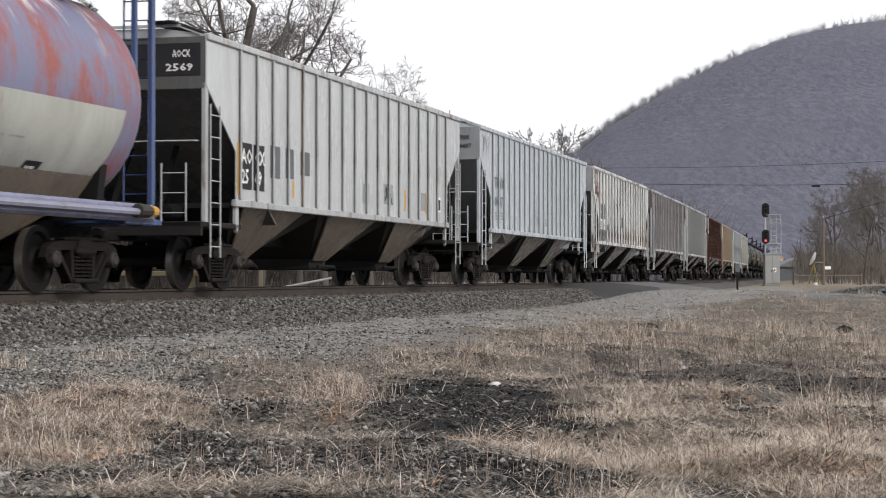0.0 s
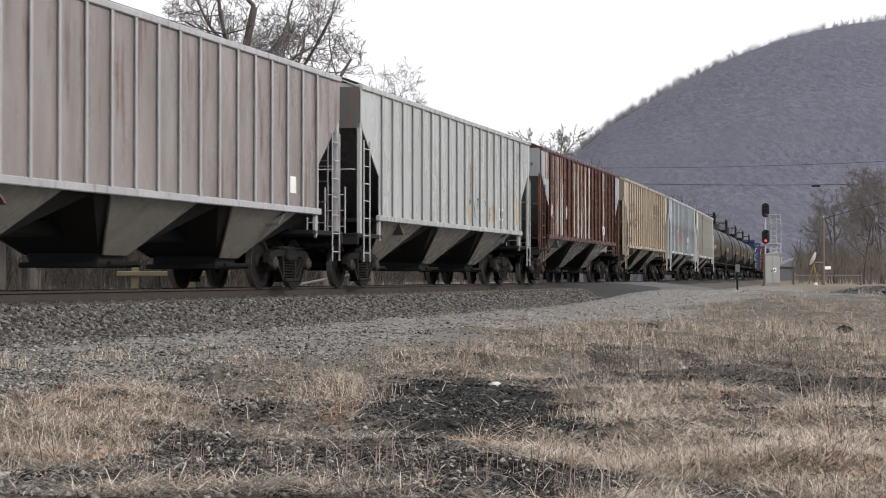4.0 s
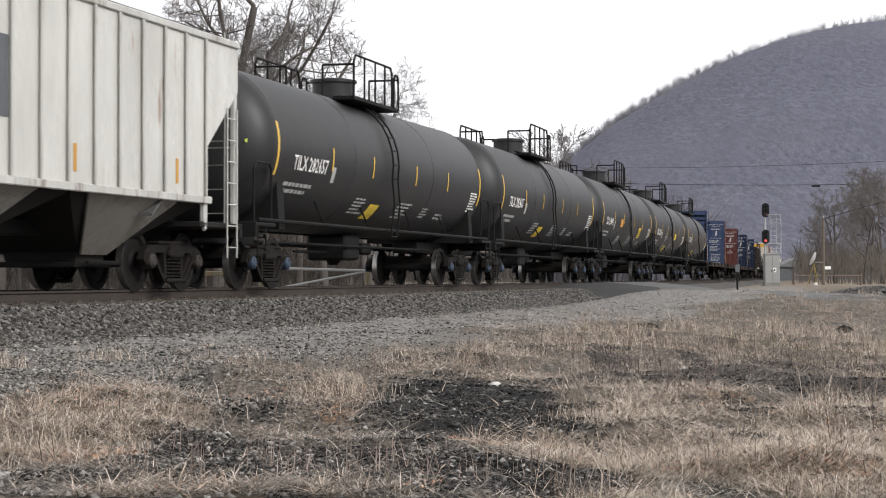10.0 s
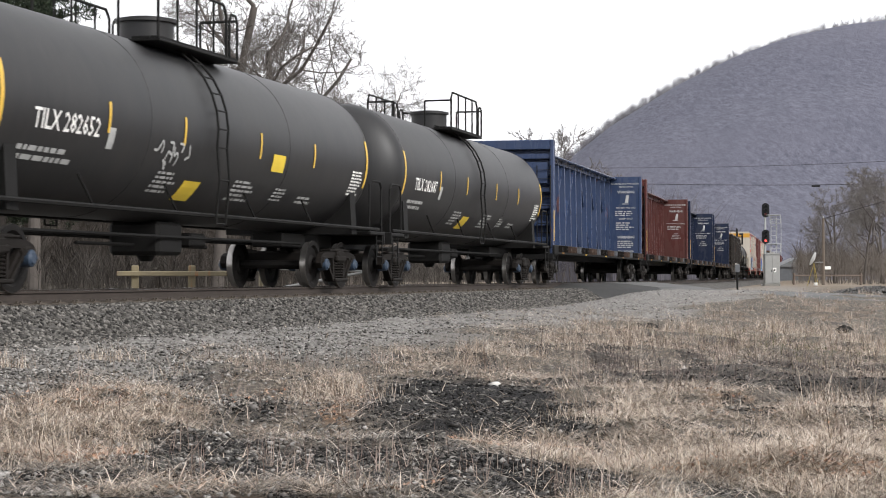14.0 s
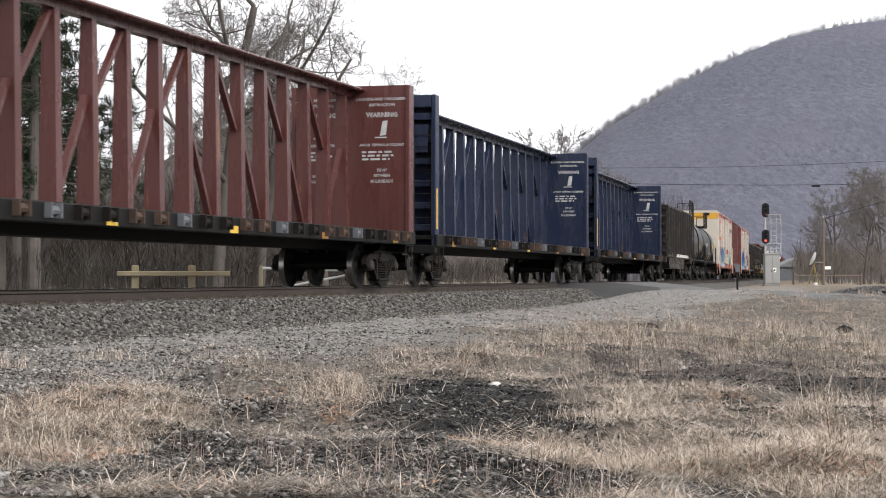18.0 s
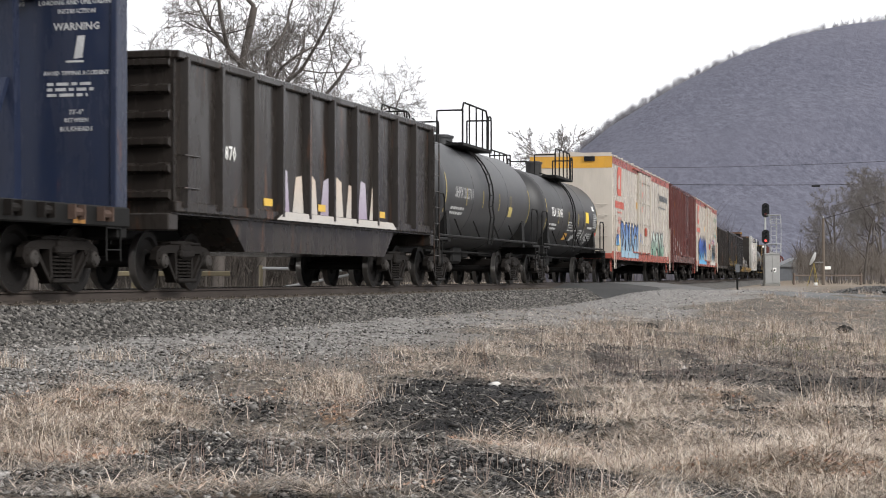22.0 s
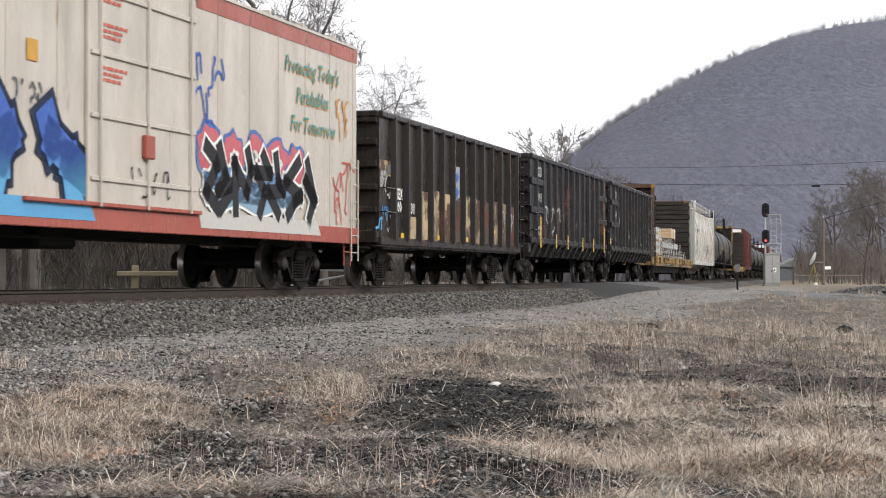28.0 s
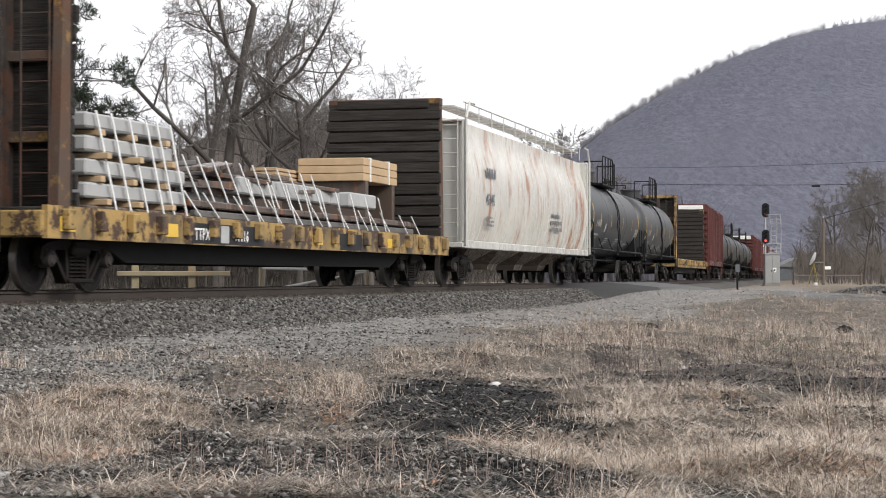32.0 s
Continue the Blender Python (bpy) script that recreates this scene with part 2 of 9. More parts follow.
def make_gear():
    out = {}
    g = Geo()
    chord = [(-1.12, 0.46), (-1.06, 0.60), (-0.93, 0.66), (-0.60, 0.70), (-0.34, 0.76), (0.34, 0.76), (0.60, 0.70), (0.93, 0.66), (1.06, 0.60), (1.12, 0.46), (1.02, 0.36),
             (0.99, 0.53), (0.79, 0.53), (0.75, 0.38), (0.66, 0.57), (-0.66, 0.57), (-0.75, 0.38), (-0.79, 0.53), (-0.99, 0.53), (-1.02, 0.36)]
    g.prism(chord, "y", -0.055, 0.055)
    g.box(-0.62, 0.62, -0.085, 0.085, 0.70, 0.745, 0.015)
    for s in (-1, 1):
        g.prism([(s * 0.80, 0.52), (s * 0.67, 0.57), (s * 0.26, 0.13), (s * 0.38, 0.10)], "y", -0.038, 0.038)
        g.prism([(s * 0.80, 0.52), (s * 0.75, 0.54), (s * 0.31, 0.11), (s * 0.38, 0.10)], "y", -0.075, 0.075)
        g.prism([(s * 0.30, 0.58), (s * 0.38, 0.58), (s * 0.34, 0.16), (s * 0.27, 0.18)], "y", -0.055, 0.055)
        g.box(s * HALF_BASE - 0.14, s * HALF_BASE + 0.14, -0.09, 0.09, 0.46, 0.60, 0.03)
    g.box(-0.37, 0.37, -0.13, 0.13, 0.10, 0.17, 0.02)
    g.box(-0.28, 0.28, -0.13, 0.13, 0.50, 0.62, 0.03)
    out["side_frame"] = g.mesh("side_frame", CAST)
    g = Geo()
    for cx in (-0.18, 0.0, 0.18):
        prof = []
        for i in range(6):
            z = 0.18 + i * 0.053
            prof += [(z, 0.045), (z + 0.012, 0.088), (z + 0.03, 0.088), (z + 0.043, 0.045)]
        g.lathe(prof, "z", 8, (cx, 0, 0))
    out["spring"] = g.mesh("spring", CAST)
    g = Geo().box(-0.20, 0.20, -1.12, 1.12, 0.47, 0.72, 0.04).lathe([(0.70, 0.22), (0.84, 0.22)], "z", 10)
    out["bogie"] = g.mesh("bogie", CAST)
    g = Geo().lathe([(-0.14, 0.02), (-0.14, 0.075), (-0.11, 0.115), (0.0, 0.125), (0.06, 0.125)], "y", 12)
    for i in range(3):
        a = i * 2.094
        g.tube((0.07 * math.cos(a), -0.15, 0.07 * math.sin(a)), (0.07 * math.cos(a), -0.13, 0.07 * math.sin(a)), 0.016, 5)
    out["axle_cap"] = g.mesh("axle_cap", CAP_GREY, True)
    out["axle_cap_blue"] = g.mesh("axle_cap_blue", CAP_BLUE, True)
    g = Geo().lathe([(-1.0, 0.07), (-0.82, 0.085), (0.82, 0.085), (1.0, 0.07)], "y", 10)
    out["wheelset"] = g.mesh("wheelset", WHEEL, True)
    for s, nm in ((-1, "wheel_near"), (1, "wheel_far")):
        prof = [(-0.10, 0.09), (-0.10, 0.14), (-0.02, 0.19), (-0.02, 0.33), (-0.075, 0.36), (-0.08, R_WHEEL - 0.012), (-0.07, R_WHEEL),
                (0.028, R_WHEEL + 0.004), (0.04, R_WHEEL + 0.028), (0.058, R_WHEEL + 0.026), (0.065, 0.38), (0.02, 0.34), (0.02, 0.19), (0.07, 0.14), (0.07, 0.09)]
        g = Geo().lathe([(-s * -1 * a if s < 0 else -a, r) for a, r in prof], "y", 28)
        me = g.mesh("wheel", WHEEL, True)
        me.materials.append(TREAD)
        for p in me.polygons:
            if all(math.hypot(me.vertices[v].co.x, me.vertices[v].co.z) > R_WHEEL - 0.005 for v in p.vertices):
                p.material_index = 1
        out[nm] = me
    g = Geo().box(0, 0.55, -0.07, 0.07, 0.76, 0.92, 0.02).box(0.5, 0.66, -0.12, 0.10, 0.70, 0.98, 0.04)
    g.box(0.62, 0.80, 0.0, 0.13, 0.72, 0.96, 0.04).box(0.62, 0.76, -0.13, -0.06, 0.72, 0.96, 0.03)
    out["coupler"] = g.mesh("coupler", CAST)
    return out


GEAR = make_gear()
TRAIN = []          # each entry: the car, its place in the train, its wheelsets and where they sit
LOADS = []          # what rides on a car: thing, place in the train, offset


def running_gear(car, half, tc, blue=False, sill=STEEL, reach=0.86, stub=0.0):
    """Bogies, wheelsets, couplers and the centre sill of a car."""
    sets = []
    cap = GEAR["axle_cap_blue" if blue else "axle_cap"]
    for s in (-1, 1):
        b = part("bogie", GEAR["bogie"], None, car, "", at=pose(s * tc, 0, 0))
        for y in (-1.0, 1.0):
            part("side_frame", GEAR["side_frame"], None, b, at=pose(0, y, 0))
            part("spring", GEAR["spring"], None, b, at=pose(0, y, 0))
            for k in (-1, 1):
                part("axle_cap", cap, None, b, at=pose(k * HALF_BASE, y, R_WHEEL, 0, 0, 0 if y < 0 else 180))
        for k in (-1, 1):
            w = part("wheelset", GEAR["wheelset"], None, car, "", at=pose(s * tc + k * HALF_BASE, 0, R_WHEEL))
            part("wheel", GEAR["wheel_near"], None, w, at=pose(0, -0.76, 0))
            part("wheel", GEAR["wheel_far"], None, w, at=pose(0, 0.76, 0))
            sets.append((w, s * tc + k * HALF_BASE))
        part("coupler", GEAR["coupler"], None, car, at=pose(s * (half + reach - 0.80), 0, 0, 0, 0, 0 if s > 0 else 180))
    if stub:
        for s in (-1, 1):
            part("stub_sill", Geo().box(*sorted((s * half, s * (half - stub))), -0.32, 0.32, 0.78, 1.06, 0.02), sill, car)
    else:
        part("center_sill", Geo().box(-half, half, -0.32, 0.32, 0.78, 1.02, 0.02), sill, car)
    return sets


def ladder_geo(x, y, z0, z1, w=0.42, n=6, r=0.011, along="x"):
    """Stiles and rungs; along x on a side, along y on an end."""
    g = Geo()
    pt = (lambda a, z: (x + a, y, z)) if along == "x" else (lambda a, z: (x, y + a, z))
    for a in (0, w):
        g.tube(pt(a, z0), pt(a, z1), r * 1.5, 5)
    for i in range(n):
        z = z0 + (i + 0.5) * (z1 - z0) / n
        g.tube(pt(0, z), pt(w, z), r, 5)
    return g


def start_car(name, label, category, a, group="cars of the freight train"):
    return thing(name, label, category, group)


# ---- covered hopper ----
# Near-black of the end sills; on the bay funnels it is painted shade.
SHADE_AND_SILL_BLACK = plain("shade_and_sill_black", (0.022, 0.020, 0.019), 0.85, 0, 0.35, 3)


def covered_hopper(a, half, label, side_m, trim_m, end_m, chute_m, ribs=18, grit=0, eave=4.02, sill_z=1.42, rusty=(), rust_rib=None, board_m=STEEL):
    car = start_car("covered_hopper_car", label, "freight car", a)
    W, cut, zc0, zc1 = 1.50, 1.30, 2.25, 3.24
    prof = [(-half, eave), (-half, zc1), (-half + cut, zc0), (-half + cut, sill_z), (half - cut, sill_z), (half - cut, zc0), (half, zc1), (half, eave)]
    rib = Geo().prism([(0.030, 0), (0.030, -0.052), (-0.030, -0.052), (-0.030, -0.038), (0.012, -0.038), (0.012, 0)], "z", sill_z + 0.03, eave - 0.06)
    rib_me = rib.mesh("rib", trim_m)
    rib_rust = rib.mesh("rib", rust_rib) if rusty else None
    for s in (-1, 1):
        side = part("side_wall", Geo().prism(prof, "y", s * W - (0.02 if s > 0 else 0), s * W + (0.02 if s < 0 else 0)), side_m, car)
        inner = half - cut - 0.12
        for i in range(ribs):
            x = -inner + 2 * inner * i / (ribs - 1)
            me = rib_rust if i in rusty else rib_me
            part("rib", me, None, side, at=pose(x, s * W, 0, 0, 0, 0 if s < 0 else 180))
        g = Geo().box(-half + cut - 0.1, half - cut + 0.1, s * W - 0.05, s * W + 0.05, sill_z - 0.07, sill_z + 0.05, 0.015)
        part("side_sill", g, trim_m, car)
        g = Geo().box(-half, half, s * W - 0.045, s * W + 0.05, eave - 0.06, eave + 0.05, 0.015)
        part("eave_rail", g, trim_m, car)
    # roof, hatches and the running board on it
    roof = Geo().prism([(-W, eave), (-W, eave + 0.03), (-0.7, eave + 0.15), (0.7, eave + 0.15), (W, eave + 0.03), (W, eave)], "x", -half + 0.02, half - 0.02)
    part("roof", roof, side_m, car)
    for i in range(4):
        x = -half * 0.72 + i * half * 0.48
        part("hatch_cover", Geo().box(x - half * 0.22, x + half * 0.22, -0.36, 0.36, eave + 0.14, eave + 0.22, 0.03), trim_m, car)
    for y in (-0.95, -0.80, -0.65, 0.65, 0.80, 0.95):
        walkway = part("running_board", Geo().box(-half - 0.25, half + 0.25, y - 0.065, y + 0.065, eave + 0.205, eave + 0.235), board_m, car)
    for i in range(13):
        x = -half + 2 * half * i / 12
        part("bracket", Geo().box(x - 0.02, x + 0.02, -1.05, 1.05, eave + 0.16, eave + 0.208).tube((x, -1.0, eave + 0.18), (x, -1.40, eave + 0.03), 0.018, 4), trim_m, walkway)
    # ends: number panel above, slope sheet below, posts, platform, ladders
    for s in (-1, 1):
        ex = s * half
        lo, hi = sorted((ex, ex - s * 0.03))
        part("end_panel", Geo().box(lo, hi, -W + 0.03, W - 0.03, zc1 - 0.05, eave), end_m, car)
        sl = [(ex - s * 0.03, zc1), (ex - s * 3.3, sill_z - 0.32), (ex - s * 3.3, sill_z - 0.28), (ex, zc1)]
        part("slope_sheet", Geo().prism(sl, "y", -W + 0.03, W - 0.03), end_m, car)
        lo, hi = sorted((ex, ex - s * 0.12))
        for y in (-W + 0.01, W - 0.09):
            part("end_post", Geo().box(lo, hi, y, y + 0.08, 1.02, zc1 + 0.05, 0.012), trim_m, car)
        for y in (-0.45, 0.37):
            part("end_strut", Geo().prism([(ex - s * 0.35, 1.0), (ex - s * 0.45, 1.0), (ex - s * 1.5, 2.5), (ex - s * 1.4, 2.5)], "y", y, y + 0.07), STEEL, car)
        lo, hi = sorted((ex - s * 1.55, ex + s * 0.22))
        part("end_sill", Geo().box(lo, hi, -W, W, 0.98, 1.07, 0.015).box(*sorted((ex + s * 0.13, ex + s * 0.22)), -W, W, 0.84, 1.07, 0.012), SHADE_AND_SILL_BLACK, car)
        for y in (-1, 1):
            x0 = min(ex - s * 0.10, ex - s * 0.52)
            part("side_ladder", ladder_geo(x0, y * (W + 0.03), 0.50, 2.95, 0.42, 7), trim_m, car)
            part("end_ladder", ladder_geo(ex + s * 0.14, y * 1.0 - 0.21, 1.05, eave + 0.25 if y * s < 0 else 2.0, 0.42, 8 if y * s < 0 else 3, along="y"), trim_m, car)
        part("grab_iron", Geo().rod([(ex + s * 0.10, -1.4, 2.35), (ex + s * 0.16, -1.35, 2.35), (ex + s * 0.16, 1.35, 2.35), (ex + s * 0.10, 1.4, 2.35)], 0.014), trim_m, car)
        lo, hi = sorted((ex - s * 1.28, ex - s * 1.42))
        for y in (-W, W - 0.05):
            part("jacking_pad", Geo().prism([(lo, 1.42), (hi, 1.42), (hi, 1.0), ((lo + hi) / 2, 0.92), (lo, 1.05)], "y", y, y + 0.05), trim_m, car)
    part("brake_reservoir", Geo().lathe([(-0.5, 0.05), (-0.45, 0.17), (0.45, 0.17), (0.5, 0.05)], "x", 10, (-half + 1.0, 0.3, 1.28)), STEEL, car, smooth=True)
    part("brake_cylinder", Geo().lathe([(-0.25, 0.05), (-0.22, 0.13), (0.22, 0.13), (0.3, 0.03)], "x", 10, (-half + 0.8, -0.55, 1.26)), STEEL, car, smooth=True)
    # the bays under the floor
    bay = (2 * half - 2 * cut) / 3
    for i in range(3):
        c = -half + cut + bay * (i + 0.5)
        vs = []
        for z, dx, dy in ((sill_z, bay * 0.49, W - 0.12), (sill_z - 0.08, bay * 0.49, W - 0.12), (0.55, 0.46, 0.60), (0.40, 0.44, 0.57)):
            vs += [(c - dx, -dy, z), (c + dx, -dy, z), (c + dx, dy, z), (c - dx, dy, z)]
        fs = [(k * 4 + j, k * 4 + (j + 1) % 4, k * 4 + 4 + (j + 1) % 4, k * 4 + 4 + j) for k in range(3) for j in range(4)] + [(0, 1, 2, 3), (12, 13, 14, 15)]
        # shade between and under the bays is put into the funnel's black
        ch = part("hopper_bay", Geo().add(vs, fs), SHADE_AND_SILL_BLACK, car, "near-black funnel with shade put into its colour")
        for e in (-1, 1):
            q = [(c + dx, e * yy, z) for off in (0.0, 0.03) for dx, yy, z in ((-bay * 0.40, W - 0.03 - off, sill_z - 0.05), (bay * 0.28, W - 0.03 - off, sill_z - 0.05), (0.40, 0.66 - off, 0.52), (-0.44, 0.66 - off, 0.52))]
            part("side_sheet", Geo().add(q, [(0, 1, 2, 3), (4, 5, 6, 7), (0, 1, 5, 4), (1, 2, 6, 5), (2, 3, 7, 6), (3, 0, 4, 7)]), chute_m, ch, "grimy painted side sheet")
        part("outlet_gate", Geo().box(c - 0.62, c + 0.62, -0.66, 0.66, 0.33, 0.41, 0.015).tube((c - 0.5, -0.78, 0.40), (c + 0.5, -0.78, 0.40), 0.035, 6)
             .tube((c + 0.58, -0.8, 0.37), (c + 0.58, 0.8, 0.37), 0.03, 5), STEEL, ch)
    sets = running_gear(car, half, half - 1.58)
    TRAIN.append((car, a, sets))
    return car


# ---- tank car ----
DULL_STRIPE = plain("faded_yellow_stripe", (0.46, 0.37, 0.14), 0.6, 0, 0.3, 20)


def tank_car(a, half, label, shell_m, R=1.46, zc=2.55, number="", blue=True, long_car=True, seed=0, tie=STEEL, old=False, mark="", dome_r=1.0, dome_h=1.0, text_z=-0.40):
    car = start_car("tank_car", label, "freight car", a)
    hl = half - 0.35
    prof = [(-hl + 0.72 * (1 - math.cos(i / 10 * math.pi / 2)), max(0.01, R * math.sin(i / 10 * math.pi / 2))) for i in range(11)]
    full = prof + [(-x, r) for x, r in prof[::-1]]
    shell = part("tank_shell", Geo().lathe(full, "x", 48, (0, 0, zc)), shell_m, car, smooth=True)
    for x in (-hl + 0.74, hl - 0.74, -hl * 0.36, hl * 0.36):
        part("weld_seam", Geo().lathe([(x - 0.025, R - 0.01), (x - 0.012, R + 0.008), (x + 0.012, R + 0.008), (x + 0.025, R - 0.01)], "x", 40, (0, 0, zc)), shell_m, shell, smooth=True)

    def wrap(x, y, z):
        d = max(0.02, R * R - (z - zc) ** 2)
        return (x, -math.sqrt(d) + (y + 1.5) - 0.006, z)

    top = zc + R
    r_, k_ = 0.46 * dome_r, top + 0.42 * dome_h
    part("dome", Geo().lathe([(top - 0.12, r_), (k_ - 0.02, r_), (k_ - 0.02, r_ * 1.12), (k_ + 0.04, r_ * 1.12), (k_ + 0.04, r_ * 0.9), (k_ + 0.07, r_ * 0.8), (k_ + 0.07, 0.02)], "z", 20), shell_m, car, smooth=True)
    plat = part("platform", Geo().box(-1.95, 1.35, -1.1, 1.1, top - 0.15, top - 0.11, 0.01), STEEL, car)
    for y in (-1, 1):
        for k in range(3):
            part("grating", Geo().box(-1.95, 1.35, y * (0.70 + 0.16 * k) - 0.07, y * (0.70 + 0.16 * k) + 0.07, top - 0.11, top - 0.07), STEEL, plat)
    zt = top + (0.78 if not old else 0.95)
    stile = Geo().tube((0, 0, top - 0.1), (0, 0, zt), 0.022, 5).mesh("rail_post", STEEL)
    x0 = -1.95
    for y in (-1.08, 1.08):
        hr = part("handrail", Geo().rod([(x0, y, top - 0.1), (x0, y, zt - 0.15), (x0 + 0.13, y, zt), (0.72, y, zt), (0.85, y, zt - 0.15), (0.85, y, top - 0.1)], 0.026), STEEL, plat)
        for x in (-1.2, -0.42, 0.30):
            part("rail_post", stile, None, hr, at=pose(x, y, 0))
        part("handrail", Geo().rod([(1.0, y, top - 0.1), (1.0, y, zt - 0.22), (1.10, y, zt - 0.12), (1.28, y, zt - 0.12), (1.35, y, zt - 0.22), (1.35, y, top - 0.1)], 0.024), STEEL, plat)
    for x in (x0, 1.35):
        part("handrail", Geo().rod([(x, -1.08, zt - 0.2), (x, -0.4, zt - 0.2), (x, -0.4, top - 0.1)], 0.024), STEEL, plat)
        part("handrail", Geo().rod([(x, 1.08, zt - 0.2), (x, 0.4, zt - 0.2), (x, 0.4, top - 0.1)], 0.024), STEEL, plat)
    # ladders curve over the side at mid-length
    rung = Geo().tube((-0.21, 0, 0), (0.21, 0, 0), 0.014, 5).mesh("rung", STEEL)
    for y in (-1, 1):
        pts = []
        for i in range(9):
            t = math.radians(12 + i * 11)
            pts.append((y * (R + 0.10) * math.sin(t), zc + (R + 0.10) * math.cos(t)))
        pts += [(y * (R + 0.12), 1.75), (y * (R + 0.05), 1.05)]
        lad = part("ladder", Geo().rod([(-0.66, p, q) for p, q in pts], 0.022), STEEL, car)
        part("stile", Geo().rod([(-0.24, p, q) for p, q in pts], 0.022), STEEL, lad)
        for p, q in pts[1:]:
            part("rung", rung, None, lad, at=pose(-0.45, p, q))
    # underframe: stub sills, side handrail tube, bolster webs, end platforms
    for y in (-1, 1):
        part("side_rail", Geo().tube((-half + 0.2, y * 1.42, 1.18), (half - 0.2, y * 1.42, 1.18), 0.035, 6), tie, car)
        for x in (-hl * 0.55, -hl * 0.2, hl * 0.2, hl * 0.55):
            part("rail_stay", Geo().tube((x - 0.3, y * 1.42, 1.18), (x - 0.55, y * 1.30, 1.62), 0.02, 5), tie, car)
    for s in (-1, 1):
        tcx = s * (half - 1.62)
        part("saddle", Geo().prism([(-1.35, 1.05), (1.35, 1.05), (1.30, 1.9), (1.0, 1.50), (0.5, 1.18), (-0.5, 1.18), (-1.0, 1.50), (-1.30, 1.9)], "x", tcx - 0.16, tcx + 0.16), STEEL, car)
        lo, hi = sorted((s * (half + 0.02), s * (half - 0.95)))
        part("end_platform", Geo().box(lo, hi, -1.48, 1.48, 1.06, 1.13, 0.015).box(*sorted((s * half, s * (half + 0.06))), -1.48, 1.48, 0.88, 1.14, 0.012), STEEL, car)
        for y in (-1, 1):
            part("corner_rail", Geo().rod([(s * half, y * 1.42, 1.1), (s * half, y * 1.42, 2.05), (s * (half - 0.12), y * 1.42, 2.17), (s * (half - 0.75), y * 1.42, 2.17), (s * (half - 0.85), y * 1.42, 2.08), (s * (half - 0.85), y * 1.42, 1.1)], 0.022), STEEL, car)
            part("step", ladder_geo(s * (half - 0.28) - 0.2, y * 1.46, 0.45, 1.1, 0.40, 2), STEEL, car)
    bf = Geo().tube((-2.6, 0.0, 0.72), (2.6, 0.0, 0.72), 0.03, 5).tube((-half + 2.5, -0.5, 0.85), (half - 2.5, -0.5, 0.85), 0.03, 5).tube((-half + 2.5, 0.5, 0.85), (half - 2.5, 0.5, 0.85), 0.03, 5)
    bf.box(-0.5, 0.5, -0.45, 0.45, 0.55, 1.10, 0.06).box(1.2, 1.9, -0.3, 0.1, 0.7, 0.95, 0.04)
    part("brake_rigging", bf, STEEL, car)
    part("outlet_valve", Geo().lathe([(0.45, 0.10), (0.55, 0.16), (0.8, 0.20), (1.12, 0.26)], "z", 10), STEEL, car, smooth=True)
    # marks on the shell
    for x in (-hl + 0.78, hl - 0.78):
        patch(shell, x - (0.05 if long_car else 0.025), x + (0.05 if long_car else 0.025), zc - 0.55, zc + 0.40, -1.5, YELLOW if long_car else DULL_STRIPE, "reflective_stripe", "yellow reflective stripe", wrap=wrap, n=10)
    for x in ((-4.45, -1.75, 1.55, 4.35) if long_car else (-hl * 0.49, -hl * 0.17, hl * 0.17, hl * 0.42)):
        patch(shell, x - (0.035 if long_car else 0.02), x + (0.035 if long_car else 0.02), zc - 0.32, zc + 0.12, -1.5, YELLOW if long_car else DULL_STRIPE, "reflective_stripe", "", wrap=wrap, n=6)
    mk = WHITE_MARK if not old else GREY_MARK
    x0 = -hl + 1.55
    if number:
        txt = (mark + " " + number).strip()
        word(shell, txt, 0.38, x0 + 0.12, -1.5, zc + text_z, mk, wrap, bold=0.004, sx=(1.95 if mark else 1.1) / width_of(txt, 0.38))
    bars(shell, x0 - 0.1, -1.5, zc + text_z - 0.42, 1.6, 0.24, 2, GREY_MARK, wrap, seed)
    if long_car:
        patch(shell, x0 + 2.38, x0 + 2.58, zc - 0.54, zc - 0.24, -1.5, GREY_MARK, "stencil_frame", wrap=wrap, n=3)
        bars(shell, -hl * 0.28, -1.5, zc - 1.05, 0.9, 0.34, 5, GREY_MARK, wrap, seed + 1)
        bars(shell, hl * 0.10, -1.5, zc - 1.05, 1.0, 0.36, 5, GREY_MARK, wrap, seed + 2)
        bars(shell, hl * 0.34, -1.5, zc - 0.98, 0.6, 0.24, 4, GREY_MARK, wrap, seed + 3)
        bars(shell, hl * 0.50, -1.5, zc - 0.98, 0.8, 0.16, 2, GREY_MARK, wrap, seed + 4)
        bars(shell, hl - 1.65, -1.5, zc - 0.72, 0.72, 0.50, 8, mk, wrap, seed + 5)
    TRAIN.append((car, a, running_gear(car, half, half - (1.72 if half > 7 else 1.75), blue, stub=3.0)))
    return car, shell, wrap


# ---- centre-beam lumber car ----
DULL_WHITE = plain("worn_white_lettering", (0.50, 0.50, 0.50), 0.65, 0, 0.3, 30)
RUSTY_WINCH = plain("rusty_worn_winch", (0.085, 0.055, 0.042), 0.75, 0, 0.45, 12, 0.4)
DULL_ORANGE = plain("dull_orange_reflector", (0.34, 0.17, 0.05), 0.6, 0, 0.3, 14)


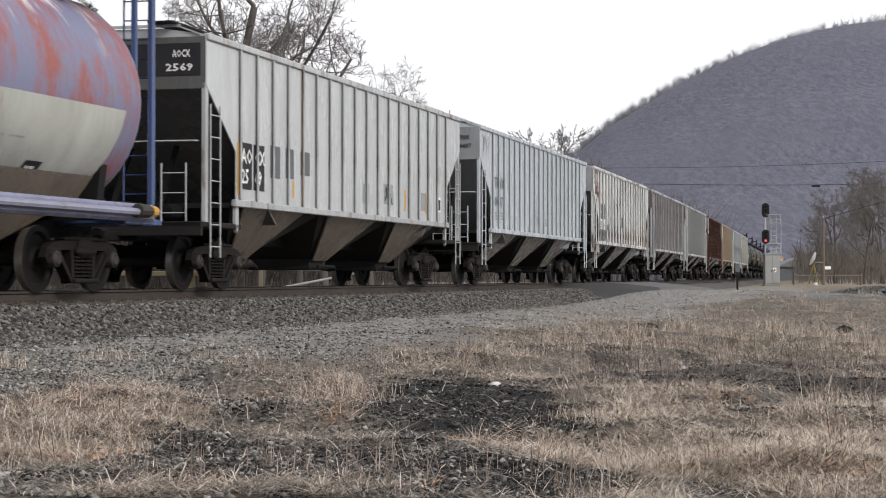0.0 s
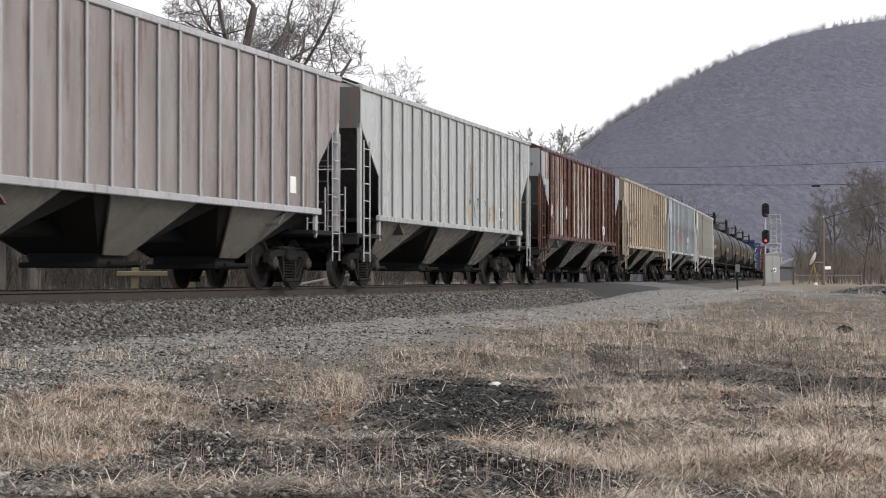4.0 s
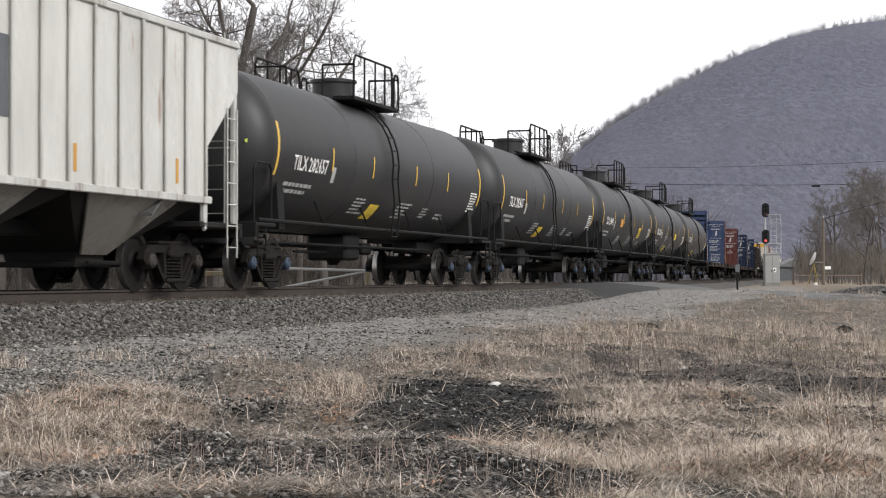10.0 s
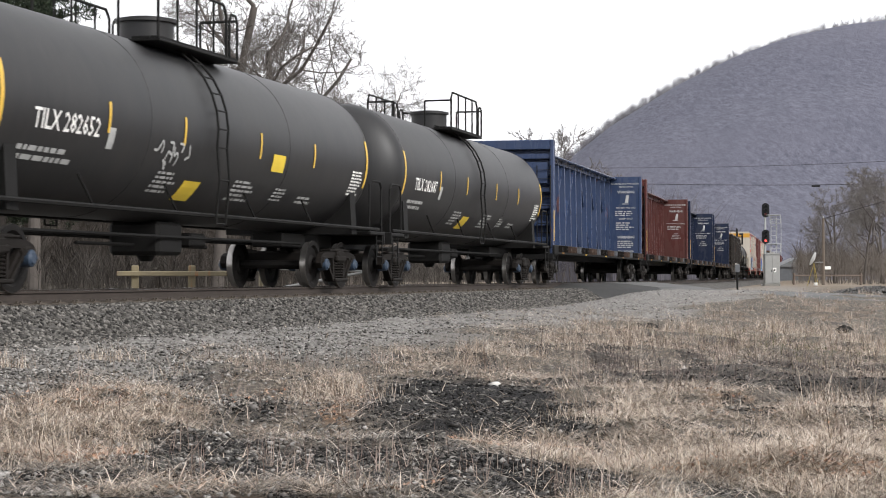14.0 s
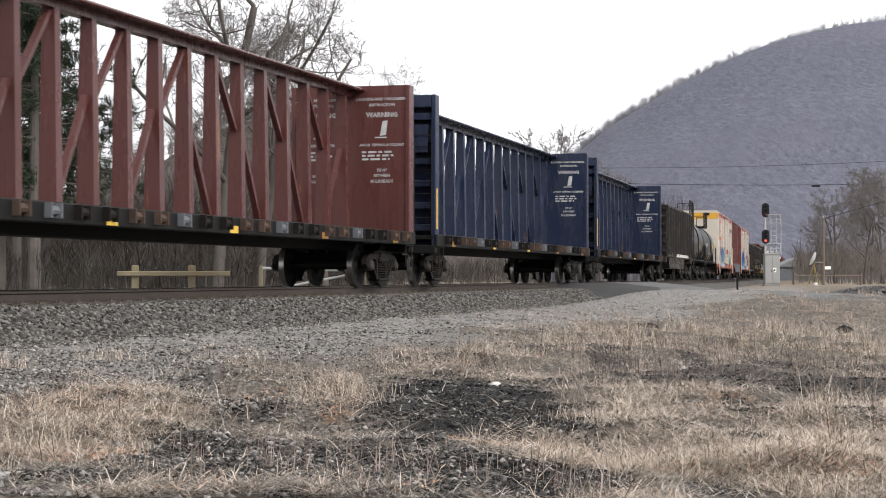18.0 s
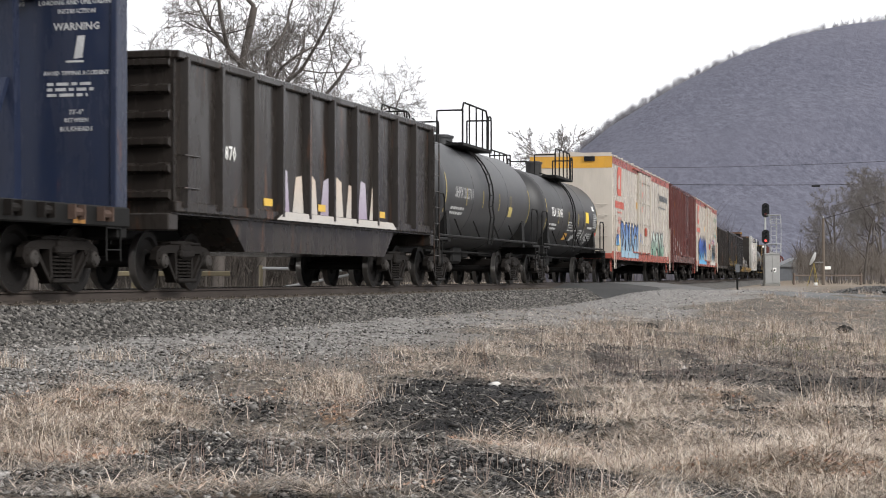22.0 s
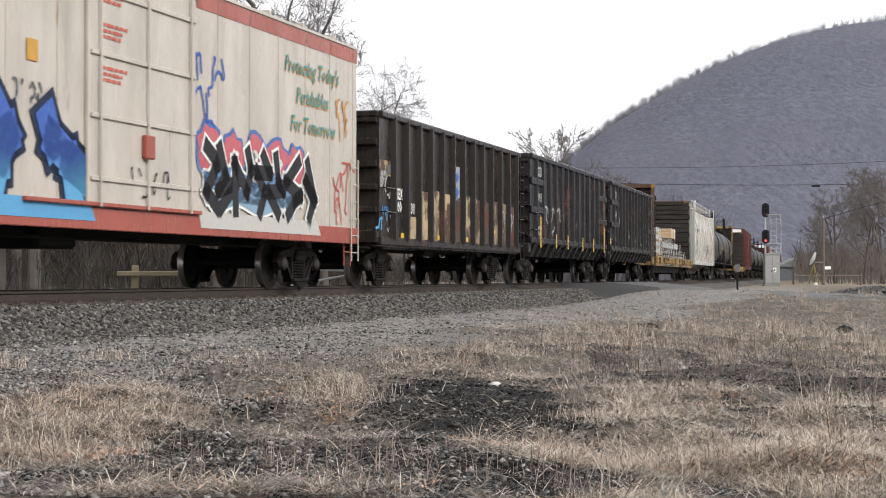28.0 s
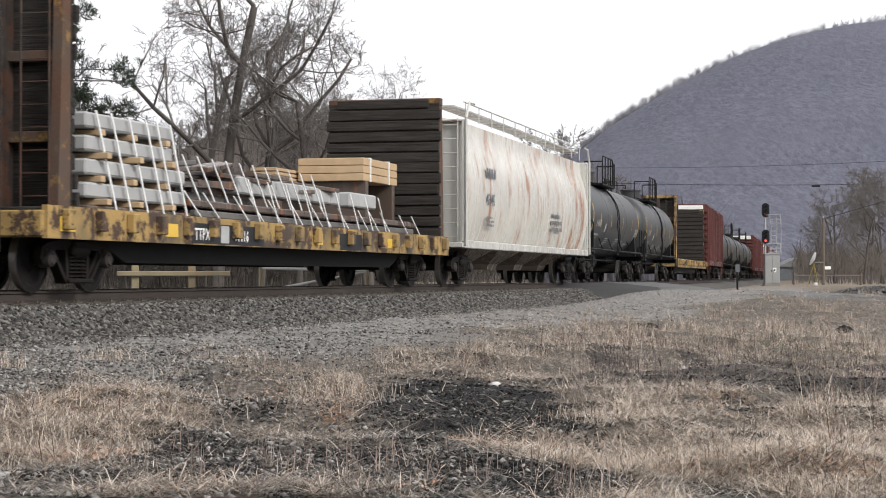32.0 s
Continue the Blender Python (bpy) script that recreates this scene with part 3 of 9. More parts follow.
def centerbeam_car(a, half, label, m, number, warn=("WARNING",)):
    car = start_car("centerbeam_flat_car", label, "freight car", a)
    zt, zd = 4.45, 1.16
    zx = zt + 0.10
    deck = part("deck", Geo().box(-half, half, -1.36, 1.36, zd - 0.10, zd, 0.02), STEEL, car)
    for s in (-1, 1):
        part("side_sill", Geo().box(-half, half, s * 1.38 - 0.05, s * 1.38 + 0.05, zd - 0.26, zd + 0.03, 0.02), STEEL, car)
        n = 24
        for i in range(n):
            x = -half + 0.9 + (2 * half - 1.8) * i / (n - 1)
            wch = part("tie_down_winch", Geo().lathe([(x - 0.12, 0.065), (x + 0.12, 0.065)], "x", 8, (0, s * 1.46, zd - 0.09)).box(x - 0.16, x - 0.12, s * 1.46 - 0.08, s * 1.46 + 0.08, zd - 0.19, zd + 0.01)
                       .box(x + 0.12, x + 0.16, s * 1.46 - 0.08, s * 1.46 + 0.08, zd - 0.19, zd + 0.01), (CAST, RUSTY_WINCH, CAST, DARK_PATCH, RUSTY_WINCH)[i * 7 % 5], car)
        for i in range(5):
            x = -half + 1.6 + (2 * half - 3.2) * i / 4
            patch(car, x - 0.18, x + 0.18, zd - 0.24, zd - 0.12, s * 1.436, YELLOW if i in (1, 2) else DULL_ORANGE, "reflector")
        part("corner_step", ladder_geo(-half + 0.25, s * 1.40, 0.42, zd - 0.12, 0.45, 2), STEEL, car)
        part("corner_step", ladder_geo(half - 0.7, s * 1.40, 0.42, zd - 0.12, 0.45, 2), STEEL, car)
    beam = part("center_beam", Geo().box(-half + 0.3, half - 0.3, -0.36, 0.36, zt - 0.13, zt - 0.07, 0.02).box(-half + 0.3, half - 0.3, -0.10, 0.10, zt - 0.26, zt - 0.12), m, car)
    n = 17
    step = (2 * half - 1.9) / (n - 1)
    for i in range(n):
        x = -half + 0.95 + i * step
        vs = []
        for z, w, yy in ((zd, 0.10, 0.17), (zd + 0.12, 0.10, 0.15), (zd + 1.8, 0.095, 0.125), (zt - 0.14, 0.085, 0.10)):
            vs += [(x - w, -yy, z), (x + w, -yy, z), (x + w, yy, z), (x - w, yy, z)]
        fs = [(k * 4 + j, k * 4 + (j + 1) % 4, k * 4 + 4 + (j + 1) % 4, k * 4 + 4 + j) for k in range(3) for j in range(4)] + [(0, 1, 2, 3), (12, 13, 14, 15)]
        g = Geo().add(vs, fs)
        g.box(x - 0.16, x + 0.16, -0.26, 0.26, zd, zd + 0.05)
        part("beam_post", g, m, car)
        if i < n - 1:
            z0, z1 = ((zt - 0.30, zd + 1.75) if i % 2 == 0 else (zd + 1.85, zd + 0.1))
            p0, p1 = (x + 0.10, x + step - 0.10)
            if (x > 0) == (i == n - 2):
                p0, p1 = p1, p0
            part("diagonal_brace", Geo().prism([(p0 - 0.055, z0), (p0 + 0.055, z0), (p1 + 0.055, z1), (p1 - 0.055, z1)], "y", -0.055, 0.055), m, car)
    for s in (-1, 1):
        x0, x1 = sorted((s * half, s * (half - 0.296)))
        bh = part("bulkhead", Geo().box(*sorted((s * (half - 0.34), s * (half - 0.30))), -1.38, 1.38, zd - 0.2, zt), m, car)
        for y in (-1.385, 1.285):
            part("corner_post", Geo().box(*sorted((s * half, s * (half - 0.365))), y, y + 0.10, zd - 0.25, zt + 0.004, 0.015), m, bh)
        part("top_beam", Geo().box(x0, x1, -1.28, 1.28, zt - 0.30, zt, 0.02), m, bh)
        for k in range(6):
            z = zd + 0.1 + k * 0.52
            part("bulkhead_rib", Geo().box(*sorted((s * (half - 0.30), s * (half - 0.06))), -1.28, 1.28, z, z + 0.16, 0.015), m, bh)
        part("end_ladder", ladder_geo(s * (half + 0.03), -1.30, zd, zt - 0.8, 0.42, 9, along="y"), STEEL, car)
        part("end_beam", Geo().box(x0, x1, -1.38, 1.38, zd - 0.42, zd - 0.22, 0.02), STEEL, car)
    patch(car, -half + 0.10, -half + 0.20, zd + 0.15, zd + 1.1, -1.385, YELLOW, "reflective_stripe", "yellow reflective stripe")
    # instructions painted on the inner face of the trailing bulkhead, and the number on the outer end
    xi = half - 0.346
    for yc in (-0.74, 0.70):
        def line(txt, size, dz, bold=0.002):
            word(car, txt, size, xi, yc + width_of(txt, size) / 2, zx - dz, DULL_WHITE, face="x", bold=bold)
        line("LOADING AND UNLOADING", 0.092, 0.43)
        line("INSTRUCTION", 0.092, 0.56)
        line("WARNING", 0.15, 0.80, 0.004)
        g = Geo().add([(xi, yc + 0.04, zx - 1.22), (xi, yc - 0.10, zx - 1.20), (xi, yc - 0.14, zx - 0.88), (xi, yc - 0.02, zx - 0.89)], [(0, 1, 2, 3)])
        part("painted_pictogram", g, DULL_WHITE, car)
        part("painted_pictogram", Geo().add([(xi, yc + 0.16, zx - 1.27), (xi, yc - 0.12, zx - 1.27), (xi, yc - 0.12, zx - 1.24), (xi, yc + 0.16, zx - 1.24)], [(0, 1, 2, 3)]), DULL_WHITE, car)
        line("AVOID TIPPING ACCIDENT" if len(warn) == 1 else "THEY MAY FALL OVER", 0.085, 1.45)
        bars(car, xi, yc + 0.46, zx - 1.76, 0.92, 0.24, 3, DULL_WHITE, None, 7, "x")
        if len(warn) > 1:
            line("SAFETY FIRST", 0.10, 1.92)
            bars(car, xi, yc + 0.42, zx - 2.36, 0.84, 0.36, 4, DULL_WHITE, None, 8, "x")
            line("WARNING", 0.15, 2.72, 0.004)
            bars(car, xi, yc + 0.36, zx - 3.12, 0.72, 0.34, 4, DULL_WHITE, None, 9, "x")
            line("73'-6\" BETWEEN", 0.095, 3.30)
            line("BULKHEADS", 0.09, 3.42)
        else:
            line("73'-0\"", 0.10, 2.02)
            line("BETWEEN", 0.085, 2.13)
            line("BULKHEADS", 0.095, 2.26)
    word(car, number, 0.34, -half + 0.006, 0.15, zt - 1.15, WHITE_MARK, face="x", bold=0.004)
    part("number_panel", Geo().box(-half + 0.01, -half + 0.03, -1.2, 0.4, zt - 1.35, zt - 0.70, 0.004), m, car)
    TRAIN.append((car, a, running_gear(car, half, half - 1.35, reach=0.80)))
    return car


# ---- open gondola ----
def gondola_car(a, half, label, m, rib_m, top=3.72, ribs=11, bottom=1.30, belly=True, taper=False, barred=False, span=None):
    car = start_car("gondola_car", label, "freight car", a)
    W = 1.50
    for s in (-1, 1):
        e = 0.9 if taper else 0.0
        prof = [(-half, top), (-half + e * 0.25, bottom + 0.5), (-half + e * 0.5, bottom), (half - e * 0.5, bottom), (half - e * 0.25, bottom + 0.5), (half, top)]
        side = part("side_wall", Geo().prism(prof, "y", s * W - (0.02 if s > 0 else 0), s * W + (0.02 if s < 0 else 0)), m, car)
        for i in range(ribs):
            e0 = 0.9 if barred else 0.35
            x = -half + e0 + 2 * (half - e0) * i / (ribs - 1) if span is None else span[0] + (span[1] - span[0]) * i / (ribs - 1)
            yo = s * (W + (0.075 if barred else 0.12))
            part("rib", Geo().prism([(x - 0.075, s * W), (x + 0.075, s * W), (x + 0.05, yo), (x - 0.05, yo)], "z", bottom - (0.05 if belly else 0.0), top - 0.05), rib_m, side)
            if barred:
                foot = Geo().add([(x + dx, s * yy, zz) for yy, zz in ((W + 0.073, bottom), (W - 0.02, bottom), (W - 0.26, 0.80), (W - 0.17, 0.78)) for dx in (-0.05, 0.05)],
                                 [(0, 1, 3, 2), (2, 3, 5, 4), (4, 5, 7, 6), (6, 7, 1, 0), (0, 2, 4, 6), (1, 3, 5, 7)])
                part("rib_foot", foot, rib_m, side)
        if barred:
            vs = [(x, s * yy, zz) for x in (-half + 0.7, half - 0.7) for yy, zz in ((W - 0.01, bottom), (W - 0.25, 0.80), (W - 0.30, 0.80), (W - 0.06, bottom))]
            part("slope_panel", Geo().add(vs, [(0, 1, 5, 4), (1, 2, 6, 5), (2, 3, 7, 6), (3, 0, 4, 7), (0, 1, 2, 3), (4, 5, 6, 7)]), m, side)
            w = 2 * (half - 0.9) / (ribs - 1)
            for e in (-1, 1):
                for xa, xb in ((half - 0.03, half - 0.98), (half - 0.98, half - 0.82 - w)):
                    for z in (2.05, 2.88):
                        part("side_stiffener", Geo().box(*sorted((e * xa, e * xb)), *sorted((s * W, s * (W + 0.066))), z, z + 0.20, 0.02), rib_m, side)
        part("top_rail", Geo().box(-half, half, s * W - 0.09, s * W + 0.14, top - 0.10, top + 0.03, 0.02), rib_m, car)
        part("side_sill", Geo().box(-half, half, s * W - 0.06, s * W + 0.10, bottom - 0.12, bottom + 0.05, 0.02), rib_m, car)
        part("side_ladder", ladder_geo(half - 0.51, s * (W + 0.17), 0.5, top - 0.2, 0.42, 8), rib_m, car)
        for z in (1.55, 2.05):
            part("grab_iron", Geo().rod([(-half + 0.1, s * W, z), (-half + 0.1, s * (W + 0.14), z), (-half + 0.75, s * (W + 0.14), z), (-half + 0.75, s * W, z)], 0.013), rib_m, car)
    for s in (-1, 1):
        lo, hi = sorted((s * half, s * (half - 0.04)))
        end = part("end_wall", Geo().box(lo, hi, -W, W, bottom - 0.1, top), m, car)
        for k in range(6):
            z = bottom + 0.05 + k * (top - bottom - 0.3) / 5
            part("end_rib", Geo().prism([(s * half, z), (s * half, z + 0.18), (s * (half + 0.12), z + 0.13), (s * (half + 0.12), z + 0.05)], "y", -W + 0.03, W - 0.03), rib_m, end)
        part("end_rail", Geo().box(*sorted((s * (half - 0.08), s * (half + 0.10))), -W, W, top - 0.10, top + 0.025, 0.02), rib_m, car)
        part("end_sill", Geo().box(*sorted((s * (half - 0.2), s * (half + 0.16))), -W, W, 0.90, 1.16, 0.02), rib_m, car)
    part("floor_plate", Geo().box(-half, half, -W + 0.03, W - 0.03, bottom - 0.15, bottom - 0.08), m, car)
    if belly:
        prof = [(-half + 2.6, bottom - 0.1), (-half + 3.4, 0.62), (half - 3.4, 0.62), (half - 2.6, bottom - 0.1)]
        part("belly", Geo().prism(prof, "y", -1.36, 1.36), m, car)
    part("brake_reservoir", Geo().lathe([(-0.5, 0.05), (-0.45, 0.17), (0.45, 0.17), (0.5, 0.05)], "x", 10, (0, -0.6, 0.85)), STEEL, car, smooth=True)
    TRAIN.append((car, a, running_gear(car, half, half - 1.5)))
    return car


# ---- box car and refrigerator car ----
def box_car(a, half, label, m, end_m, frame_m, top=4.80, bottom=1.15, ribs=12, door=(-0.6, 1.6), reefer=False, band=None, name="box_car"):
    car = start_car(name, label, "freight car", a)
    W = 1.55
    body = part("body", Geo().box(-half, half, -W, W, bottom, top - 0.12, 0.02), m, car)
    roof = part("roof", Geo().prism([(-W - 0.03, top - 0.15), (-W - 0.03, top - 0.10), (0, top + 0.02), (W + 0.03, top - 0.10), (W + 0.03, top - 0.15)], "x", -half - 0.02, half + 0.02), m, car)
    for i in range(12):
        x = -half + half / 6 * (i + 0.5)
        part("roof_rib", Geo().box(x - 0.04, x + 0.04, -1.4, 1.4, top - 0.05, top + 0.04), m, roof)
    for s in (-1, 1):
        for i in range(ribs):
            x = -half + 0.25 + (2 * half - 0.5) * i / (ribs - 1)
            if door[0] - 0.15 < x < door[1] + 0.15:
                continue
            if reefer:
                part("panel_joint", Geo().box(x - 0.02, x + 0.02, s * W - 0.012, s * W + 0.012, bottom + 0.1, top - 0.2), m, body)
            else:
                part("rib", Geo().prism([(x - 0.055, s * W), (x + 0.055, s * W), (x + 0.04, s * (W + 0.075)), (x - 0.04, s * (W + 0.075))], "z", bottom + 0.12, top - 0.2), m, body)
        d = part("door", Geo().box(door[0], door[1], min(s * W, s * (W + 0.07)), max(s * W, s * (W + 0.07)), bottom + 0.12, top - 0.32, 0.015), m, car)
        yo = s * (W + 0.075)
        for k in range(4):
            z = bottom + 0.45 + k * (top - bottom - 1.0) / 3.2
            part("door_rib", Geo().box(door[0] + 0.05, door[1] - 0.05, min(yo, yo + s * 0.03), max(yo, yo + s * 0.03), z, z + 0.07, 0.01), m, d)
        for x in (door[0] + 0.28, (door[0] + door[1]) / 2, door[1] - 0.28):
            part("lock_rod", Geo().tube((x, yo + s * 0.05, bottom + 0.1), (x, yo + s * 0.05, top - 0.35), 0.02, 6), frame_m if not reefer else m, d)
        part("door_handle", Geo().box((door[0] + door[1]) / 2 - 0.15, (door[0] + door[1]) / 2 + 0.15, min(yo, yo + s * 0.09), max(yo, yo + s * 0.09), 1.9, 2.25, 0.02), frame_m, d)
        for z in (bottom + 0.10, top - 0.30):
            part("door_track", Geo().box(door[0] - 1.8, door[1] + 0.2, min(s * W, s * (W + 0.10)), max(s * W, s * (W + 0.10)), z, z + 0.06, 0.01), frame_m, car)
        part("side_sill", Geo().box(-half, half, s * W - 0.03, s * W + 0.03, bottom - 0.22, bottom + 0.09, 0.012), frame_m, car)
        if band is not None:
            part("roof_band", Geo().box(-half + 0.01, half - 0.01, min(s * W, s * (W + 0.012)), max(s * W, s * (W + 0.012)), top - 0.42, top - 0.17), band, car)
        for e in (-1, 1):
            part("side_ladder", ladder_geo(e * (half - 0.30) - 0.21, s * (W + 0.06), 0.5, 2.5, 0.42, 6), m if reefer else frame_m, car)
            part("corner_step", ladder_geo(e * (half - 0.30) - 0.2, s * 1.45, 0.40, bottom - 0.1, 0.40, 1), frame_m, car)
    for s in (-1, 1):
        if reefer:
            part("end_cap", Geo().box(*sorted((s * half, s * (half + 0.012))), -W + 0.01, W - 0.01, top - 0.58, top - 0.14), end_m, car)
            for z in (1.7, 2.1, 2.5, 2.9):
                part("grab_iron", Geo().rod([(s * (half + 0.01), -1.35, z), (s * (half + 0.09), -1.35, z), (s * (half + 0.09), -0.75, z), (s * (half + 0.01), -0.75, z)], 0.014), m, car)
        else:
            for k in range(9):
                z = bottom + 0.10 + k * (top - bottom - 0.5) / 8.5
                part("end_rib", Geo().prism([(s * half, z), (s * half, z + 0.24), (s * (half + 0.09), z + 0.17), (s * (half + 0.09), z + 0.07)], "y", -W + 0.08, W - 0.08), end_m, body)
            part("end_ladder", ladder_geo(s * (half + 0.12), -1.40, 1.0, top - 0.3, 0.42, 10, along="y"), frame_m, car)
        part("end_sill", Geo().box(*sorted((s * (half - 0.3), s * (half + 0.10))), -W, W, 0.88, bottom + 0.02, 0.02), frame_m, car)
    part("brake_rigging", Geo().box(-0.6, 0.6, -0.5, 0.5, 0.6, 0.95, 0.05).tube((-half + 2, -0.7, 0.75), (half - 2, -0.7, 0.75), 0.03, 5), STEEL, car)
    TRAIN.append((car, a, running_gear(car, half, half - 2.0, reach=1.0)))
    return car


# ---- spray paint ----
def spray(name, low, high, z0, z1):
    """Spray-can colour that fades from one shade to another up the wall."""
    m = Mat(name, 0.55)
    sep = m.n("ShaderNodeSeparateXYZ")
    m.link(m.co.outputs["Object"], sep.inputs[0])
    z = m.mul(sep.outputs[2], m.mul(m.noise(2.5, 3), 0.5), "ADD")
    c = m.mix(m.ramp(z, z0 + 0.25, z1 + 0.25), low, high)
    return m.done(m.mix(m.ramp(m.noise(12, 4), 0.5, 0.9), c, tuple(k * 0.75 for k in low)))


def width_of(s, size=1.0):
    vs, _ = text_geo(s, size)
    return max(v[0] for v in vs) - min(v[0] for v in vs)


def piece(parent, s, x, z, w, h, y, fill, edge, bold=0.03):
    """A big spray-painted word: dark outline behind, filled letters before it."""
    size = h / 0.70
    k = w / width_of(s, size)
    word(parent, s, size, x, y - 0.004, z, edge, bold=bold * 2.4, sx=k, name="graffiti")
    word(parent, s, size, x, y - 0.009, z, fill, bold=bold, sx=k, name="graffiti")


def blob(cx, cz, rx, rz, y, rnd, n=14):
    vs = []
    for i in range(n):
        a = 6.2832 * i / n
        k = rnd.uniform(0.78, 1.15)
        vs.append((cx + rx * k * math.cos(a), y, cz + rz * k * math.sin(a)))
    return vs


def bubbles(parent, x, z, w, h, n, y, fill, edge, seed, accent=None):
    """Unreadable bubble letters: overlapping outlined shapes, each a part."""
    rnd = random.Random(seed)
    step = w / n
    for i in range(n):
        cx, cz = x + step * (i + 0.5), z + h * rnd.uniform(0.45, 0.55)
        rx, rz = step * rnd.uniform(0.46, 0.62), h * rnd.uniform(0.44, 0.54)
        vs = blob(cx, cz, rx, rz, 0, rnd, 16)
        letter = None
        for m_, k, dy in ((edge, 1.0, 0.004 + 0.0008 * i), (fill, 0.84, 0.0085 + 0.0008 * i)):
            g = Geo().add([(cx + (p[0] - cx) * k, y - dy, cz + (p[2] - cz) * k) for p in vs], [tuple(range(16))])
            letter = part("graffiti_letter", g, m_, letter or parent)
        for _ in range(2):
            part("graffiti_accent", Geo().add(blob(cx + rx * rnd.uniform(-0.3, 0.3), cz + rz * rnd.uniform(-0.4, 0.4), rx * 0.22, rz * rnd.uniform(0.10, 0.3), y - 0.0155, rnd, 8), [tuple(range(8))]), accent or edge, letter.parent)


def wild(parent, x, z, w, h, n, y, fill, edge, seed, r=0.10):
    """Angular unreadable letters of thick bent strokes with an outline."""
    rnd = random.Random(seed)
    step = w / n
    for i in range(n):
        cx = x + step * (i + 0.5)
        pts = [(cx + step * rnd.uniform(-0.5, 0.5), z + h * q) for q in (0.0, rnd.uniform(0.25, 0.45), rnd.uniform(0.55, 0.75), 1.0)]
        pts.insert(rnd.randint(1, 3), (cx + step * rnd.choice((-0.55, 0.55)), z + h * rnd.uniform(0.3, 0.8)))
        letter = None
        for m_, rr, dy in ((edge, r * 1.4, 0.004 + 0.001 * i), (fill, r, 0.012 + 0.001 * i)):
            g = Geo()
            for (px, pz), (qx, qz) in zip(pts[:-1], pts[1:]):
                L = math.hypot(qx - px, qz - pz) + 1e-6
                ux, uz = (qx - px) / L * rr, (qz - pz) / L * rr
                g.add([(px - ux + uz, y - dy, pz - uz - ux), (px - ux - uz, y - dy, pz - uz + ux), (qx + ux - uz, y - dy, qz + uz + ux), (qx + ux + uz, y - dy, qz + uz - ux)], [(0, 1, 2, 3)])
            letter = part("graffiti_letter", g, m_, letter or parent)


def scrawl(parent, x, z, w, h, y, mat, seed, strokes=6, r=0.022):
    """A quick tag: bent strokes of one line width."""
    rnd, g = random.Random(seed), Geo()
    for k in range(strokes):
        px, pz = x + w * (k + rnd.uniform(0.1, 0.5)) / strokes, z + h * rnd.uniform(0.1, 0.9)
        ang = rnd.uniform(0.6, 2.5)
        for i in range(rnd.randint(4, 8)):
            ang += rnd.gauss(0, 0.9)
            L = h * rnd.uniform(0.12, 0.32)
            qx, qz = px + L * math.cos(ang) * 0.6, min(z + h, max(z, pz + L * math.sin(ang)))
            nx, nz = -(qz - pz), qx - px
            m = math.hypot(nx, nz) + 1e-6
            nx, nz = nx / m * r, nz / m * r
            g.add([(px - nx, y - 0.005, pz - nz), (px + nx, y - 0.005, pz + nz), (qx + nx, y - 0.005, qz + nz), (qx - nx, y - 0.005, qz - nz)], [(0, 1, 2, 3)])
            px, pz = qx, qz
    return part("graffiti", g, mat, parent)

# ---- ground, track ----
def smooth01(x):
    x = np.clip(x, 0, 1)
    return x * x * (3 - 2 * x)


def track_d(x, y):
    """Signed distance from the centre line of the track (camera side positive) and s along it."""
    s = np.interp(y, PY, S_TAB)
    for _ in range(3):
        cx, cy, h = on_track(s)
        s = s + (x - cx) * np.sin(h) + (y - cy) * np.cos(h)
    cx, cy, h = on_track(s)
    return (x - cx) * np.cos(h) - (y - cy) * np.sin(h), s


def lumps(x, y, k, seed):
    """Smooth value noise from a few turned sine waves, about -1 to 1."""
    rng, v = np.random.default_rng(seed), 0
    for i in range(7):
        a, f, p = rng.uniform(0, 6.28), k * rng.uniform(0.5, 1.9), rng.uniform(0, 6.28)
        v = v + np.sin((x * np.cos(a) + y * np.sin(a)) * f + p + 1.5 * np.sin((x * np.sin(a) - y * np.cos(a)) * f * 0.6))
    return v / 3.2


def ground_z(x, y):
    d, s = track_d(x, y)
    ad = np.abs(d)
    z = np.where(d > 0, -0.58 - 0.32 * smooth01((d - 3) / 11) * (1 - 0.8 * smooth01((y - 36) / 16)), -0.42 - 0.1 * smooth01((ad - 3) / 10))
    z = z + 0.16 * smooth01((y - 60) / 70) * smooth01((d - 2) / 3) * (d > 0)      # the ground rises towards the signal
    z = z + 0.24 * np.exp(-((x - 6.5) ** 2 + (y - 60.5) ** 2) / 32) * smooth01((d - 2.2) / 1.5)      # made-up ground beside the crossing
    z = z + 0.24 * np.exp(-((x - 11.6) ** 2 / 34 + (y - 55) ** 2 / 200)) * smooth01((d - 2.6) / 2.0)      # bank that carries the road
    near = smooth01((70 - np.hypot(x, y)) / 30) * (d > 3.5)
    z = z + near * smooth01((y - 6.5) / 4.5) * (0.024 * lumps(x, y, 4.6, 9) + 0.050 * lumps(x, y, 1.6, 10) + 0.009 * lumps(x, y, 12.0, 11))
    far = smooth01((ad - 60) / 200)
    return z + far * 1.5 * np.sin(x * 0.011 + 1) * (d < 0)


